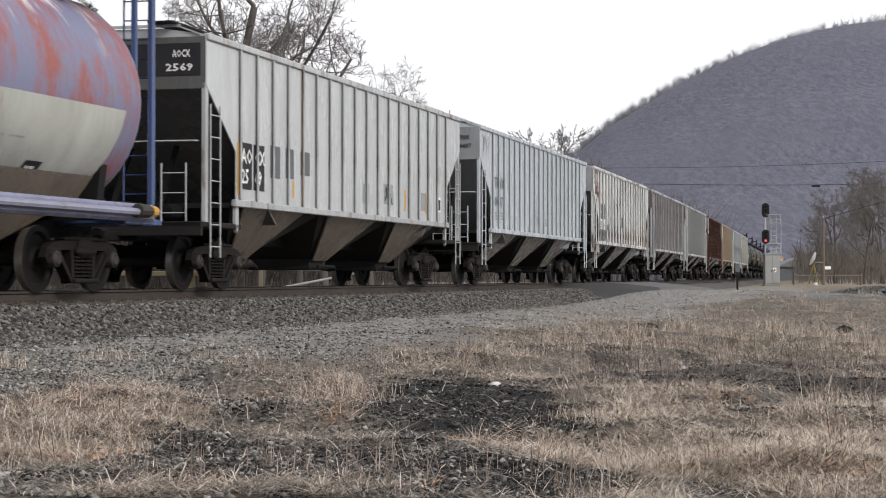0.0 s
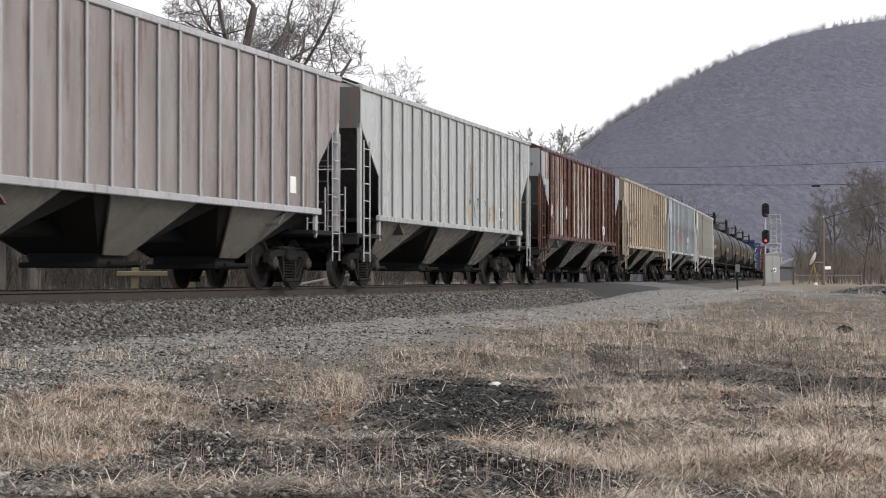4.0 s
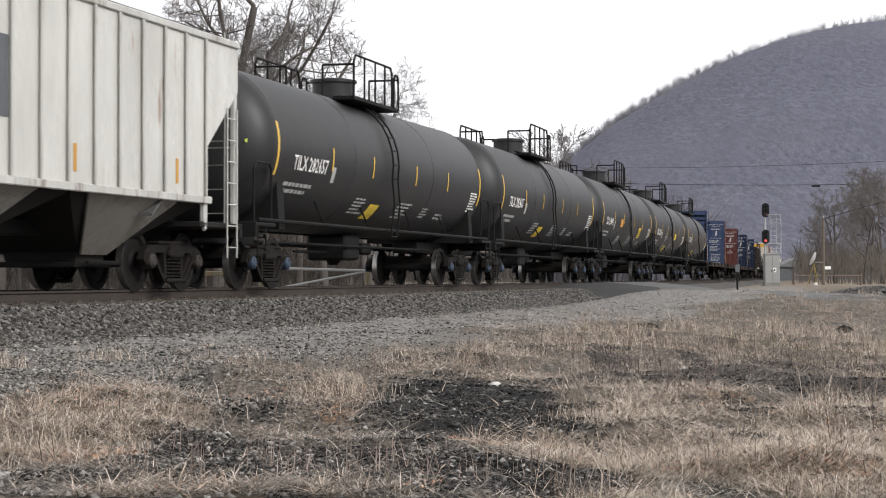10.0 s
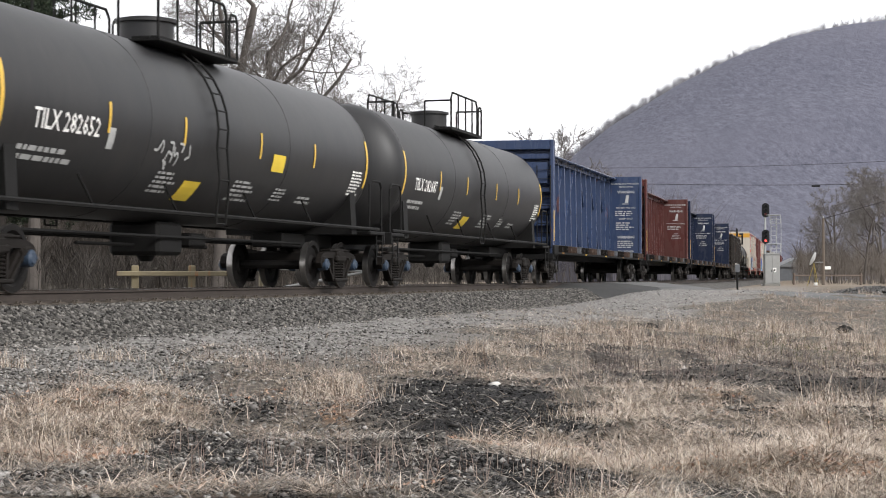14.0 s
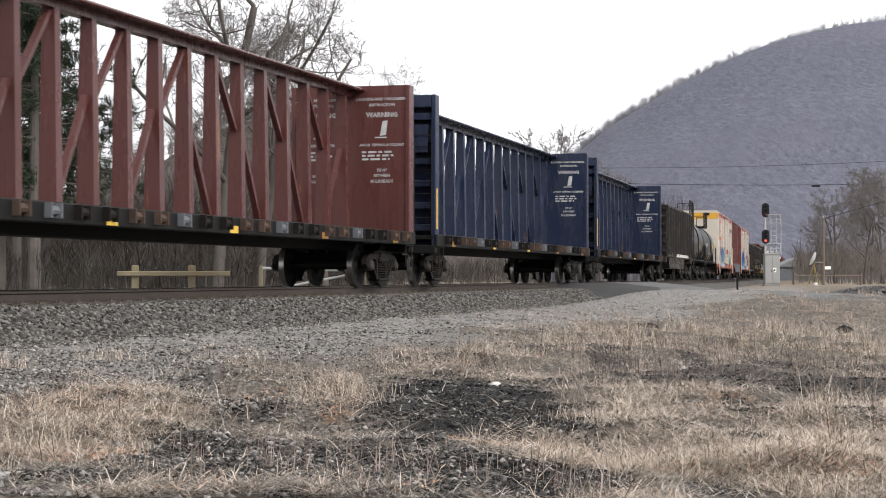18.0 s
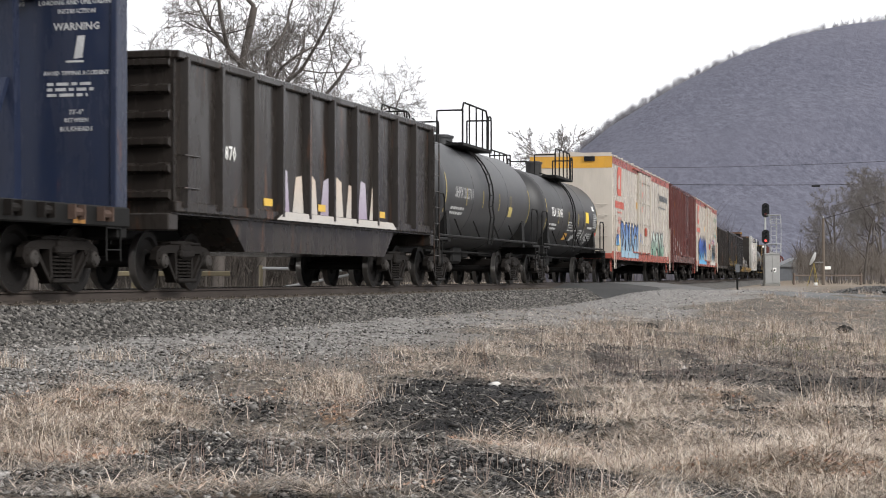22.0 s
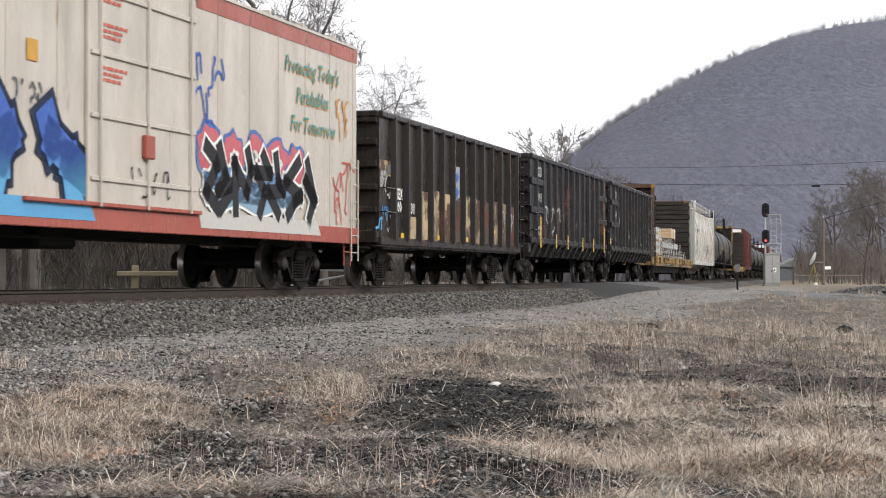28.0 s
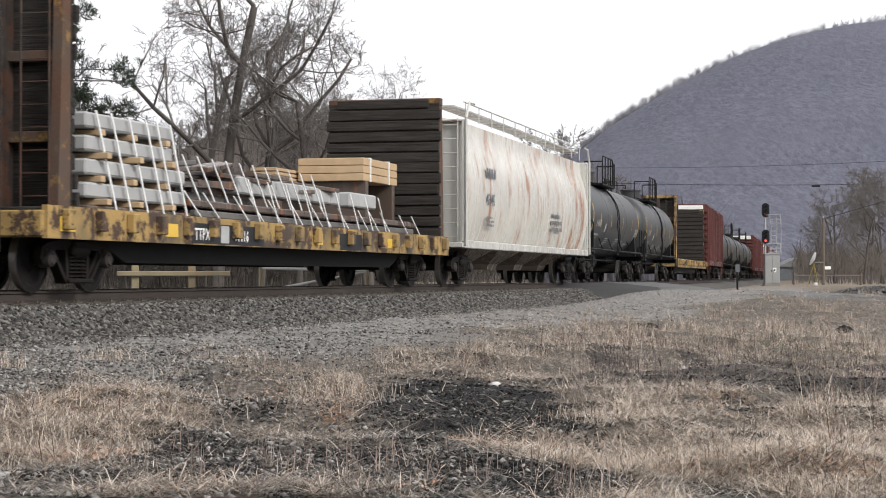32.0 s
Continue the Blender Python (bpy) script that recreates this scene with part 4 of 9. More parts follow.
CINDER = [(0.22, 14.0, 0.86, 2.7, 1.0), (0.95, 17.2, 0.45, 0.9, 0.6), (-0.45, 9.7, 1.25, 1.0, 1.0), (0.55, 9.5, 0.5, 0.6, 1.0), (1.87, 12.4, 0.45, 1.3, 0.65), (3.1, 18.3, 1.5, 1.9, 0.6), (-1.3, 10.6, 0.35, 0.7, 0.8), (4.6, 22.0, 1.0, 0.8, 0.7), (1.5, 23.5, 0.9, 0.9, 0.7), (-1.5, 13.4, 0.35, 0.9, 0.5)]
LITTER = [(-2.40, 12.8, 0.32, 0.8), (-3.00, 12.7, 0.30, 0.6), (-1.95, 9.8, 0.40, 0.5), (-0.72, 12.7, 0.14, 0.35), (2.36, 15.6, 0.20, 0.5), (2.57, 14.6, 0.16, 0.4), (0.45, 11.3, 0.50, 0.30), (1.48, 9.9, 0.38, 0.35), (2.12, 10.0, 0.32, 0.35),
          (0.95, 10.4, 0.25, 0.25), (-2.6, 18.9, 0.3, 0.6)]
STRAW_BEDS = [(4.5, 36.0, 4.2, 7.0), (8.8, 40.0, 3.5, 9.0), (2.2, 30.0, 1.6, 3.5), (1.05, 13.2, 0.38, 1.9), (0.4, 17.4, 0.9, 0.9), (1.9, 16.6, 0.6, 0.8), (-2.25, 11.6, 0.75, 2.4), (1.75, 11.2, 1.15, 2.1), (-2.20, 18.6, 0.50, 1.3), (0.75, 11.6, 0.7, 0.7), (-0.85, 14.5, 0.35, 1.4), (1.6, 15.2, 0.7, 1.6), (2.9, 13.6, 0.8, 1.6), (0.2, 19.8, 0.8, 1.6), (2.4, 25.5, 2.2, 3.0), (5.6, 29.0, 2.6, 5.0)]


def beds(x, y):
    """How far a place is covered by matted straw."""
    v = np.zeros_like(x)
    rough = 0.5 * lumps(x, 4 * np.log(y), 4.0, 15) + 0.3 * lumps(x, y, 8.0, 16)
    for cx, cy, rx, ry in STRAW_BEDS:
        q = ((x - cx) / rx) ** 2 + ((y - cy) / ry) ** 2 + rough
        v = np.maximum(v, smooth01((1.35 - q) / 0.8))
    return v


def zones(x, y):
    """How far a place is gravel, black cinder, or leaf litter: three values from 0 to 1."""
    d, s = track_d(x, y)
    edge = 6.1 + 0.9 * lumps(x, y, 0.9, 1) + 0.5 * lumps(x, y, 3.1, 2) + 1.6 * smooth01((y - 30) / 25)
    gravel = smooth01((edge - d) / 1.6 + 0.5) * (d > -6)
    cin = np.zeros_like(x)
    run = 4 * np.log(np.maximum(y, 1))
    rough = 0.45 * lumps(x, run, 3.5, 3) + 0.30 * lumps(x, y, 9.0, 8)
    for cx, cy, rx, ry, deep in CINDER:
        q = ((x - cx) / rx) ** 2 + ((y - cy) / ry) ** 2 + rough
        cin = np.maximum(cin, deep * smooth01((1.35 - q) / 0.7))
    cin = np.maximum(cin, 0.65 * smooth01((lumps(x, run, 5.0, 4) - 0.58) / 0.35) * (y < 30))
    leaf = 0.3 * smooth01((lumps(x, run, 5.0, 5) + 0.35 * lumps(x, y, 6, 6) - 0.75) / 0.3)
    rough = 0.5 * lumps(x, run, 6.0, 13) + 0.25 * lumps(x, y, 9.0, 18)
    for cx, cy, rx, ry in LITTER:
        q = ((x - cx) / rx) ** 2 + ((y - cy) / ry) ** 2 + rough
        leaf = np.maximum(leaf, smooth01((1.3 - q) / 0.7))
    return gravel, cin * (1 - gravel), leaf * (1 - gravel) * (1 - cin)


def ground_shape():
    ang = np.concatenate([np.linspace(-180, -22, 40)[:-1], np.linspace(-22, 22, 301), np.linspace(22, 180, 40)[1:]])
    rad = np.concatenate([[0.5, 3, 6], np.geomspace(7.5, 90, 220), np.geomspace(95, 4000, 60)])
    A, R = np.meshgrid(np.radians(ang), rad)
    X, Y = R * np.sin(A), R * np.cos(A)
    Z = ground_z(X, Y)
    rng = np.random.default_rng(3)
    near = smooth01((70 - R) / 30)
    Z = Z + near * rng.normal(0, 0.005, Z.shape)
    n, m = X.shape
    i = np.arange((n - 1) * m).reshape(n - 1, m)[:, :-1].ravel()
    return np.stack([X.ravel(), Y.ravel(), Z.ravel()], 1), np.stack([i, i + 1, i + m + 1, i + m], 1)


def attr(m, name):
    nd = m.t.nodes.new("ShaderNodeAttribute")
    nd.attribute_name = name
    return nd.outputs["Fac"]


def ground_material():
    m = Mat("dry_grass_and_cinder", 0.95)
    co = m.co.outputs["Object"]
    mid, fine, grit = m.noise(2.3, 5, 0.65), m.noise(24, 6, 0.8), m.noise(70, 4, 0.8)
    straw = m.mix(m.ramp(fine, 0.40, 0.64), (0.020, 0.017, 0.014), (0.30, 0.254, 0.207))
    straw = m.mix(m.ramp(mid, 0.42, 0.6), straw, m.mix(m.ramp(fine, 0.38, 0.62), (0.015, 0.013, 0.012), (0.19, 0.168, 0.145)))
    soil = m.mix(m.ramp(grit, 0.40, 0.70), (0.005, 0.005, 0.006), (0.055, 0.051, 0.049))
    leaf = m.mix(m.ramp(fine, 0.3, 0.7), (0.05, 0.036, 0.026), (0.30, 0.205, 0.14))
    vo = m.n("ShaderNodeTexVoronoi", Scale=26.0)
    m.link(co, vo.inputs["Vector"])
    gravel = m.mix(vo.outputs["Color"], (0.075, 0.071, 0.067), (0.37, 0.353, 0.33))
    gravel = m.mix(m.ramp(mid, 0.45, 0.65), gravel, m.mix(grit, (0.07, 0.065, 0.060), (0.33, 0.31, 0.288)))
    c = m.mix(attr(m, "leaf"), straw, leaf)
    c = m.mix(attr(m, "cinder"), c, soil)
    c = m.mix(attr(m, "gravel"), c, gravel)
    far = m.mix(m.noise(0.06, 4), (0.15, 0.125, 0.095), (0.25, 0.20, 0.15))
    sep = m.n("ShaderNodeSeparateXYZ")
    m.link(co, sep.inputs[0])
    c = m.mix(m.ramp(sep.outputs[1], 85, 140), c, far)
    return m.done(c, m.mul(fine, m.mul(grit, 0.5), "ADD"), 0.7, 0.04)


GROUND_M = ground_material()
ground = tagged(new("ground", raw_mesh("ground", *ground_shape(), GROUND_M, True)), "dry winter grass and black cinder ground beside the railway", "ground", kind="structure")
_co = np.empty(len(ground.data.vertices) * 3, np.float32)
ground.data.vertices.foreach_get("co", _co)
for _nm, _val in zip(("gravel", "cinder", "leaf"), zones(_co[0::3].astype(float), _co[1::3].astype(float))):
    ground.data.attributes.new(_nm, "FLOAT", "POINT").data.foreach_set("value", _val.astype(np.float32))


def strip(name, ss, prof, mat, label, category, kind="structure"):
    """A strip along the track: prof is (d, z) points from one edge to the other."""
    vs, fs, k = [], [], len(prof(ss[0]) if callable(prof) else prof)
    for s in ss:
        for d, z in (prof(s) if callable(prof) else prof):
            x, y, h = on_track(s, d)
            vs.append((x, y, z))
    for i in range(len(ss) - 1):
        for j in range(k - 1):
            fs.append((i * k + j, i * k + j + 1, (i + 1) * k + j + 1, (i + 1) * k + j))
    return tagged(new(name, raw_mesh(name, vs, fs, mat, True)), label, category, kind=kind)


def ballast_material():
    m = Mat("grey_crushed_stone", 0.9)
    vo = m.n("ShaderNodeTexVoronoi", Scale=16.0)
    m.link(m.co.outputs["Object"], vo.inputs["Vector"])
    big = m.noise(0.35, 3)
    c = m.mix(vo.outputs["Color"], (0.03, 0.028, 0.027), (0.17, 0.162, 0.152))
    c = m.mix(m.ramp(big, 0.35, 0.7), c, (0.085, 0.079, 0.072))
    return m.done(c, vo.outputs["Distance"], 0.9, 0.03)


BALLAST_M = ballast_material()
S_NEAR = np.concatenate([np.arange(-60, 200, 2.0), np.arange(200, 1200, 20.0)])
BALLAST = strip("ballast", S_NEAR, [(-3.4, -0.62), (-2.6, -0.50), (-1.8, -0.19), (-1.35, -0.205), (1.35, -0.205), (1.8, -0.215), (2.65, -0.56), (3.6, -0.66)], BALLAST_M, "bank of grey crushed stone under the track", "ballast")
RAIL_M = plain("rusted_rail_steel", (0.052, 0.042, 0.036), 0.7, 0.1, 0.3, 5)
SHINE_M = plain("polished_rail_top", (0.40, 0.39, 0.38), 0.28, 0.9, 0.1, 20)
for sgn in (1, -1):
    c = sgn * 0.755
    rail = strip("rail", S_NEAR, [(c - 0.075, -0.172), (c - 0.07, -0.155), (c - 0.012, -0.13), (c - 0.010, -0.045), (c - 0.036, -0.035), (c - 0.036, -0.006), (c + 0.036, -0.006), (c + 0.036, -0.035),
                                  (c + 0.010, -0.045), (c + 0.012, -0.13), (c + 0.07, -0.155), (c + 0.075, -0.172)], RAIL_M, "rust-brown steel running rail on the ties", "rail", "")
    rail.data.polygons.foreach_set("use_smooth", np.zeros(len(rail.data.polygons), bool))
    head = strip("rail_head", S_NEAR, [(c - 0.03, -0.004), (c + 0.03, -0.004)], SHINE_M, "", "", "")
    head.parent = rail
    for k in ("label", "category", "kind"):
        if k in head:
            del head[k]
TIE_M = plain("weathered_tie_wood", (0.10, 0.085, 0.07), 0.9, 0, 0.35, 9, 0.4)

tie_g = Geo().box(-0.115, 0.115, -1.30, 1.30, -0.36, -0.174, 0.012)
for y in (-0.755, 0.755):
    tie_g.box(-0.10, 0.10, y - 0.17, y + 0.17, -0.174, -0.160)
    for dx, dy in ((-0.06, -0.10), (0.06, 0.10), (0.06, -0.10), (-0.06, 0.10)):
        tie_g.box(dx - 0.014, dx + 0.014, y + dy - 0.014, y + dy + 0.014, -0.165, -0.135)
TIE_ME = tie_g.mesh("tie", TIE_M)
for i in range(170):
    part("tie", TIE_ME, None, BALLAST, at=track_pose(58 + i * 0.55))


# ---- loose stone, grass and litter: far too many to count ----
def island_material(name, cols, rough=0.9, bump=True):
    """Each loose piece takes its own shade between the colours given."""
    m = Mat(name, rough)
    geo = m.t.nodes.new("ShaderNodeNewGeometry")
    rp = m.t.nodes.new("ShaderNodeValToRGB")
    el = rp.color_ramp.elements
    while len(el) < len(cols):
        el.new(0.5)
    for i, c in enumerate(cols):
        el[i].position, el[i].color = i / (len(cols) - 1), (*c, 1)
    m.link(geo.outputs["Random Per Island"], rp.inputs[0])
    fine = m.noise(60, 3, 0.7)
    c = m.mix(m.ramp(fine, 0.2, 0.8), m.mix(1.0, rp.outputs[0], (0.62, 0.60, 0.58), "MULTIPLY"), rp.outputs[0])
    return m.done(c, fine if bump else None, 0.4, 0.01)


def stones(name, x, y, z, size, mat, label, flat=0.6, seed=1, parent=None):
    """Irregular eight-faced stones."""
    rng = np.random.default_rng(seed)
    n = len(x)
    base = np.array([(1, 0, 0), (-1, 0, 0), (0, 1, 0), (0, -1, 0), (0, 0, 1), (0, 0, -1)], float)
    v = base[None] * rng.uniform(0.55, 1.25, (n, 6, 1)) + rng.normal(0, 0.22, (n, 6, 3))
    a = rng.uniform(0, 6.28, n)
    b = rng.uniform(-0.7, 0.7, n)
    v[:, :, 2] *= flat
    ca, sa, cb, sb = np.cos(a)[:, None], np.sin(a)[:, None], np.cos(b)[:, None], np.sin(b)[:, None]
    X, Y, Z = v[:, :, 0], v[:, :, 1], v[:, :, 2]
    Y, Z = Y * cb - Z * sb, Y * sb + Z * cb
    X, Y = X * ca - Y * sa, X * sa + Y * ca
    s = (size / 2)[:, None]
    P = np.stack([X * s + x[:, None], Y * s + y[:, None], Z * s + z[:, None]], 2).reshape(-1, 3)
    f = np.array([(0, 2, 4), (2, 1, 4), (1, 3, 4), (3, 0, 4), (2, 0, 5), (1, 2, 5), (3, 1, 5), (0, 3, 5)])
    F = (f[None] + 6 * np.arange(n)[:, None, None]).reshape(-1, 3)
    ob = new(name, raw_mesh(name, P, F, mat))
    if parent is not None:
        ob.parent = parent
        return tagged(ob, label, kind="stuff")
    return tagged(ob, label, "gravel", kind="stuff")


STONE_M = island_material("crushed_ballast_stone", [(0.022, 0.021, 0.020), (0.06, 0.057, 0.054), (0.11, 0.105, 0.098), (0.18, 0.17, 0.158), (0.30, 0.285, 0.265)])
rng = np.random.default_rng(11)
n = 52000
s_ = 62 + 75 * rng.random(n) ** 1.5
d_ = rng.uniform(1.28, 3.3, n)
x_, y_, _h = on_track(s_, d_)
z_ = np.interp(d_, [1.2, 1.8, 2.65, 3.6], [-0.205, -0.215, -0.56, -0.64])
stones("ballast_stones", x_, y_, z_ + 0.005, rng.uniform(0.035, 0.085, n), STONE_M, "loose grey crushed stone on the slope of the track bank", 0.75, 12)
n = 9000
s_, d_ = rng.uniform(60, 140, n), rng.uniform(-1.3, 1.3, n)
x_, y_, _h = on_track(s_, d_)
stones("crib_stones", x_, y_, np.full(n, -0.20), rng.uniform(0.03, 0.07, n), STONE_M, "grey crushed stone between the rails", 0.7, 14)


def scatter(n, near, far, seed, half_angle=0.262):
    """Places ahead of the eye that thin out evenly with distance."""
    r = np.random.default_rng(seed)
    y = 1 / r.uniform(1 / far, 1 / near, n)
    return y * r.uniform(-half_angle, half_angle, n), y, r


PEBBLE_M = island_material("pale_pebbles", [(0.04, 0.038, 0.036), (0.10, 0.095, 0.09), (0.20, 0.19, 0.178), (0.30, 0.287, 0.27), (0.52, 0.505, 0.48)])
x_, y_, rng = scatter(210000, 8.2, 75, 21)
g_, c_, l_ = zones(x_, y_)
dd = track_d(x_, y_)[0]
keep = (dd > 3.0) & (rng.random(len(x_)) < 0.02 + 0.9 * g_ + 0.006 * c_ + 0.22 * smooth01((0.6 - x_) / 1.2) * smooth01((10.5 - dd) / 2.5) * (0.5 + 0.5 * lumps(x_, y_, 3.0, 19)))
x_, y_ = x_[keep], y_[keep]
stones("gravel_shoulder", x_, y_, ground_z(x_, y_) + 0.008, np.clip(rng.lognormal(-3.6, 0.42, len(x_)), 0.012, 0.075), PEBBLE_M, "scattered grey and white gravel along the track bank", 0.55, 22)
CLOD_M = island_material("black_cinder_crumbs", [(0.006, 0.006, 0.006), (0.016, 0.015, 0.015), (0.03, 0.029, 0.028), (0.07, 0.067, 0.064), (0.14, 0.134, 0.128)])
x_, y_, rng = scatter(130000, 8.2, 30, 23)
g_, c_, l_ = zones(x_, y_)
keep = rng.random(len(x_)) < 0.9 * c_
x_, y_ = x_[keep], y_[keep]
stones("cinder_crumbs", x_, y_, ground_z(x_, y_) + 0.004, np.clip(rng.lognormal(-3.9, 0.5, len(x_)), 0.008, 0.06), CLOD_M, "crumbs of black cinder on bare soil", 0.6, 24)


def blades(name, x, y, z, length, width, lean, turn, mat, label, bend=0.5, category="grass"):
    """Thin tapering blades of two pieces each."""
    n = len(x)
    dx, dy = np.cos(turn), np.sin(turn)
    px, py = -dy, dx
    h1, h2 = np.cos(lean), np.cos(np.minimum(lean + bend, 1.57))
    o1, o2 = np.sin(lean), np.sin(np.minimum(lean + bend, 1.57))
    L = length / 2
    ax, ay, az = x + dx * o1 * L, y + dy * o1 * L, z + h1 * L
    bx, by, bz = ax + dx * o2 * L, ay + dy * o2 * L, az + h2 * L
    w, w2 = width / 2, width * 0.36
    V = np.stack([np.stack([x - px * w, y - py * w, z], 1), np.stack([x + px * w, y + py * w, z], 1), np.stack([ax + px * w2, ay + py * w2, az], 1),
                  np.stack([ax - px * w2, ay - py * w2, az], 1), np.stack([bx, by, bz], 1)], 1).reshape(-1, 3)
    o = 5 * np.arange(n)[:, None]
    F = np.concatenate([np.array([[0, 1, 2]]) + o, np.array([[0, 2, 3]]) + o, np.array([[3, 2, 4]]) + o])
    return tagged(new(name, raw_mesh(name, V, F, mat)), label, category, kind="stuff")


STRAW_M = island_material("dead_straw", [(0.10, 0.078, 0.062), (0.28, 0.218, 0.172), (0.50, 0.405, 0.325), (0.66, 0.56, 0.46), (0.80, 0.72, 0.63)], 0.85, False)
GREYSTRAW_M = island_material("grey_dead_grass", [(0.03, 0.027, 0.025), (0.10, 0.09, 0.08), (0.26, 0.235, 0.21), (0.46, 0.42, 0.375), (0.66, 0.61, 0.55)], 0.9, False)
WEED_M = island_material("pinkish_weed_stalks", [(0.12, 0.09, 0.078), (0.24, 0.185, 0.16), (0.38, 0.30, 0.26), (0.52, 0.44, 0.38)], 0.9, False)
GREEN_M = island_material("moss_green_grass", [(0.055, 0.06, 0.025), (0.12, 0.125, 0.05), (0.19, 0.18, 0.09)], 0.9, False)
LEAF_M = island_material("fallen_leaves", [(0.24, 0.11, 0.065), (0.48, 0.25, 0.15), (0.62, 0.38, 0.25), (0.62, 0.46, 0.35)], 0.85, False)

# flattened straw lying in mats
x_, y_, rng = scatter(230000, 8.2, 62, 31)
g_, c_, l_ = zones(x_, y_)
run_ = 4 * np.log(y_)
keep = rng.random(len(x_)) < np.clip(0.10 + 0.10 * smooth01((x_ - 0.3) / 1.5) + 0.75 * beds(x_, y_) + 0.42 * smooth01((y_ - 16) / 6) * smooth01((x_ + 0.6) / 1.5) - 0.5 * g_ - 0.8 * c_ + 0.25 * lumps(x_, run_, 5.0, 32) + 0.25 * lumps(x_, y_, 7.0, 30), 0.012, 1)
x_, y_ = x_[keep], y_[keep]
n = len(x_)
blades("straw_mat", x_, y_, ground_z(x_, y_) + rng.uniform(0.005, 0.03, n), rng.uniform(0.05, 0.28, n), rng.uniform(0.0020, 0.0045, n) * (1 + y_ / 30), rng.uniform(1.20, 1.57, n), rng.uniform(0, 6.28, n),
       STRAW_M, "flattened mats of dead straw", 0.1)
x_, y_, rng = scatter(120000, 8.2, 40, 34)
g_, c_, l_ = zones(x_, y_)
keep = rng.random(len(x_)) < np.clip(0.55 - 0.50 * g_ - 0.48 * c_ + 0.45 * lumps(x_, 4 * np.log(y_), 6.0, 28), 0.03, 1)
x_, y_ = x_[keep], y_[keep]
n = len(x_)
blades("grey_straw", x_, y_, ground_z(x_, y_) + rng.uniform(0.004, 0.02, n), rng.uniform(0.05, 0.22, n), rng.uniform(0.002, 0.0045, n), rng.uniform(1.2, 1.56, n), rng.uniform(0, 6.28, n),
       GREYSTRAW_M, "grey dead grass lying on the soil", 0.1)
# standing tufts
x_, y_, rng = scatter(6500, 8.4, 60, 35)
g_, c_, l_ = zones(x_, y_)
tall = smooth01((y_ - 19) / 8) * smooth01((x_ - 0.3) / 2.0)
keep = rng.random(len(x_)) < np.clip(0.02 + 0.25 * lumps(x_, 4 * np.log(y_), 4.0, 36) + 0.22 * beds(x_, y_) + 0.50 * tall - 0.9 * g_ - 0.55 * c_, 0.0, 1)
x_, y_, tall = x_[keep], y_[keep], tall[keep]
per = rng.integers(16, 48, len(x_))
i = np.repeat(np.arange(len(x_)), per)
n = len(i)
spread = rng.uniform(0.03, 0.10, len(x_))[i]
bx, by = x_[i] + rng.normal(0, 1, n) * spread, y_[i] + rng.normal(0, 1, n) * spread
blades("grass_tufts", bx, by, ground_z(bx, by), rng.uniform(0.04, 0.15, n) * (1 + 0.9 * tall[i]), rng.uniform(0.0018, 0.0036, n) * (1 + by / 40), np.abs(rng.normal(0.75, 0.5, n)), rng.uniform(0, 6.28, n),
       STRAW_M, "standing tufts of dry straw-coloured grass", 0.45)
TUFTS = [(-0.80, 14.3, 0.34, 120), (-0.60, 14.7, 0.28, 60), (-1.02, 13.9, 0.22, 40), (-3.70, 15.6, 0.32, 110), (-3.25, 18.0, 0.34, 60), (-3.05, 17.2, 0.30, 40), (-2.4, 16.4, 0.22, 50), (1.08, 14.5, 0.55, 12), (1.15, 13.7, 0.34, 40), (3.45, 15.9, 0.58, 40),
         (3.30, 15.6, 0.36, 50), (1.0, 21.0, 0.30, 110), (0.4, 20.4, 0.30, 90), (1.6, 22.5, 0.30, 120), (2.4, 25.0, 0.36, 140), (3.0, 27.5, 0.40, 160), (4.4, 30.0, 0.42, 170), (5.6, 31.5, 0.46, 170), (6.6, 29.5, 0.42, 150), (0.3, 19.6, 0.26, 80),
         (-0.4, 20.2, 0.22, 70), (2.6, 10.6, 0.22, 60), (1.5, 9.9, 0.20, 70), (1.10, 10.0, 0.42, 14), (1.02, 9.7, 0.34, 10), (2.45, 12.0, 0.44, 9), (-2.95, 11.4, 0.22, 60), (-1.75, 12.1, 0.20, 50), (-2.3, 10.2, 0.20, 50), (0.95, 12.6, 0.20, 40)]
r_ = np.random.default_rng(43)
parts_ = []
for tx, ty, th_, tn in TUFTS:
    tn = int(tn * 1.7)
    q = r_.normal(0, 0.05 + th_ * 0.25, (tn, 2))
    parts_.append(np.stack([tx + q[:, 0], ty + q[:, 1] * 1.6, th_ * r_.uniform(0.35, 1.0, tn)], 1))
parts_ = np.concatenate(parts_)
n = len(parts_)
blades("tall_tufts", parts_[:, 0], parts_[:, 1], ground_z(parts_[:, 0], parts_[:, 1]), parts_[:, 2], r_.uniform(0.0018, 0.0036, n) * (1 + parts_[:, 1] / 40), np.abs(r_.normal(0.52, 0.40, n)), r_.uniform(0, 6.28, n),
       STRAW_M, "taller upright tufts of pale dead grass", 0.5)
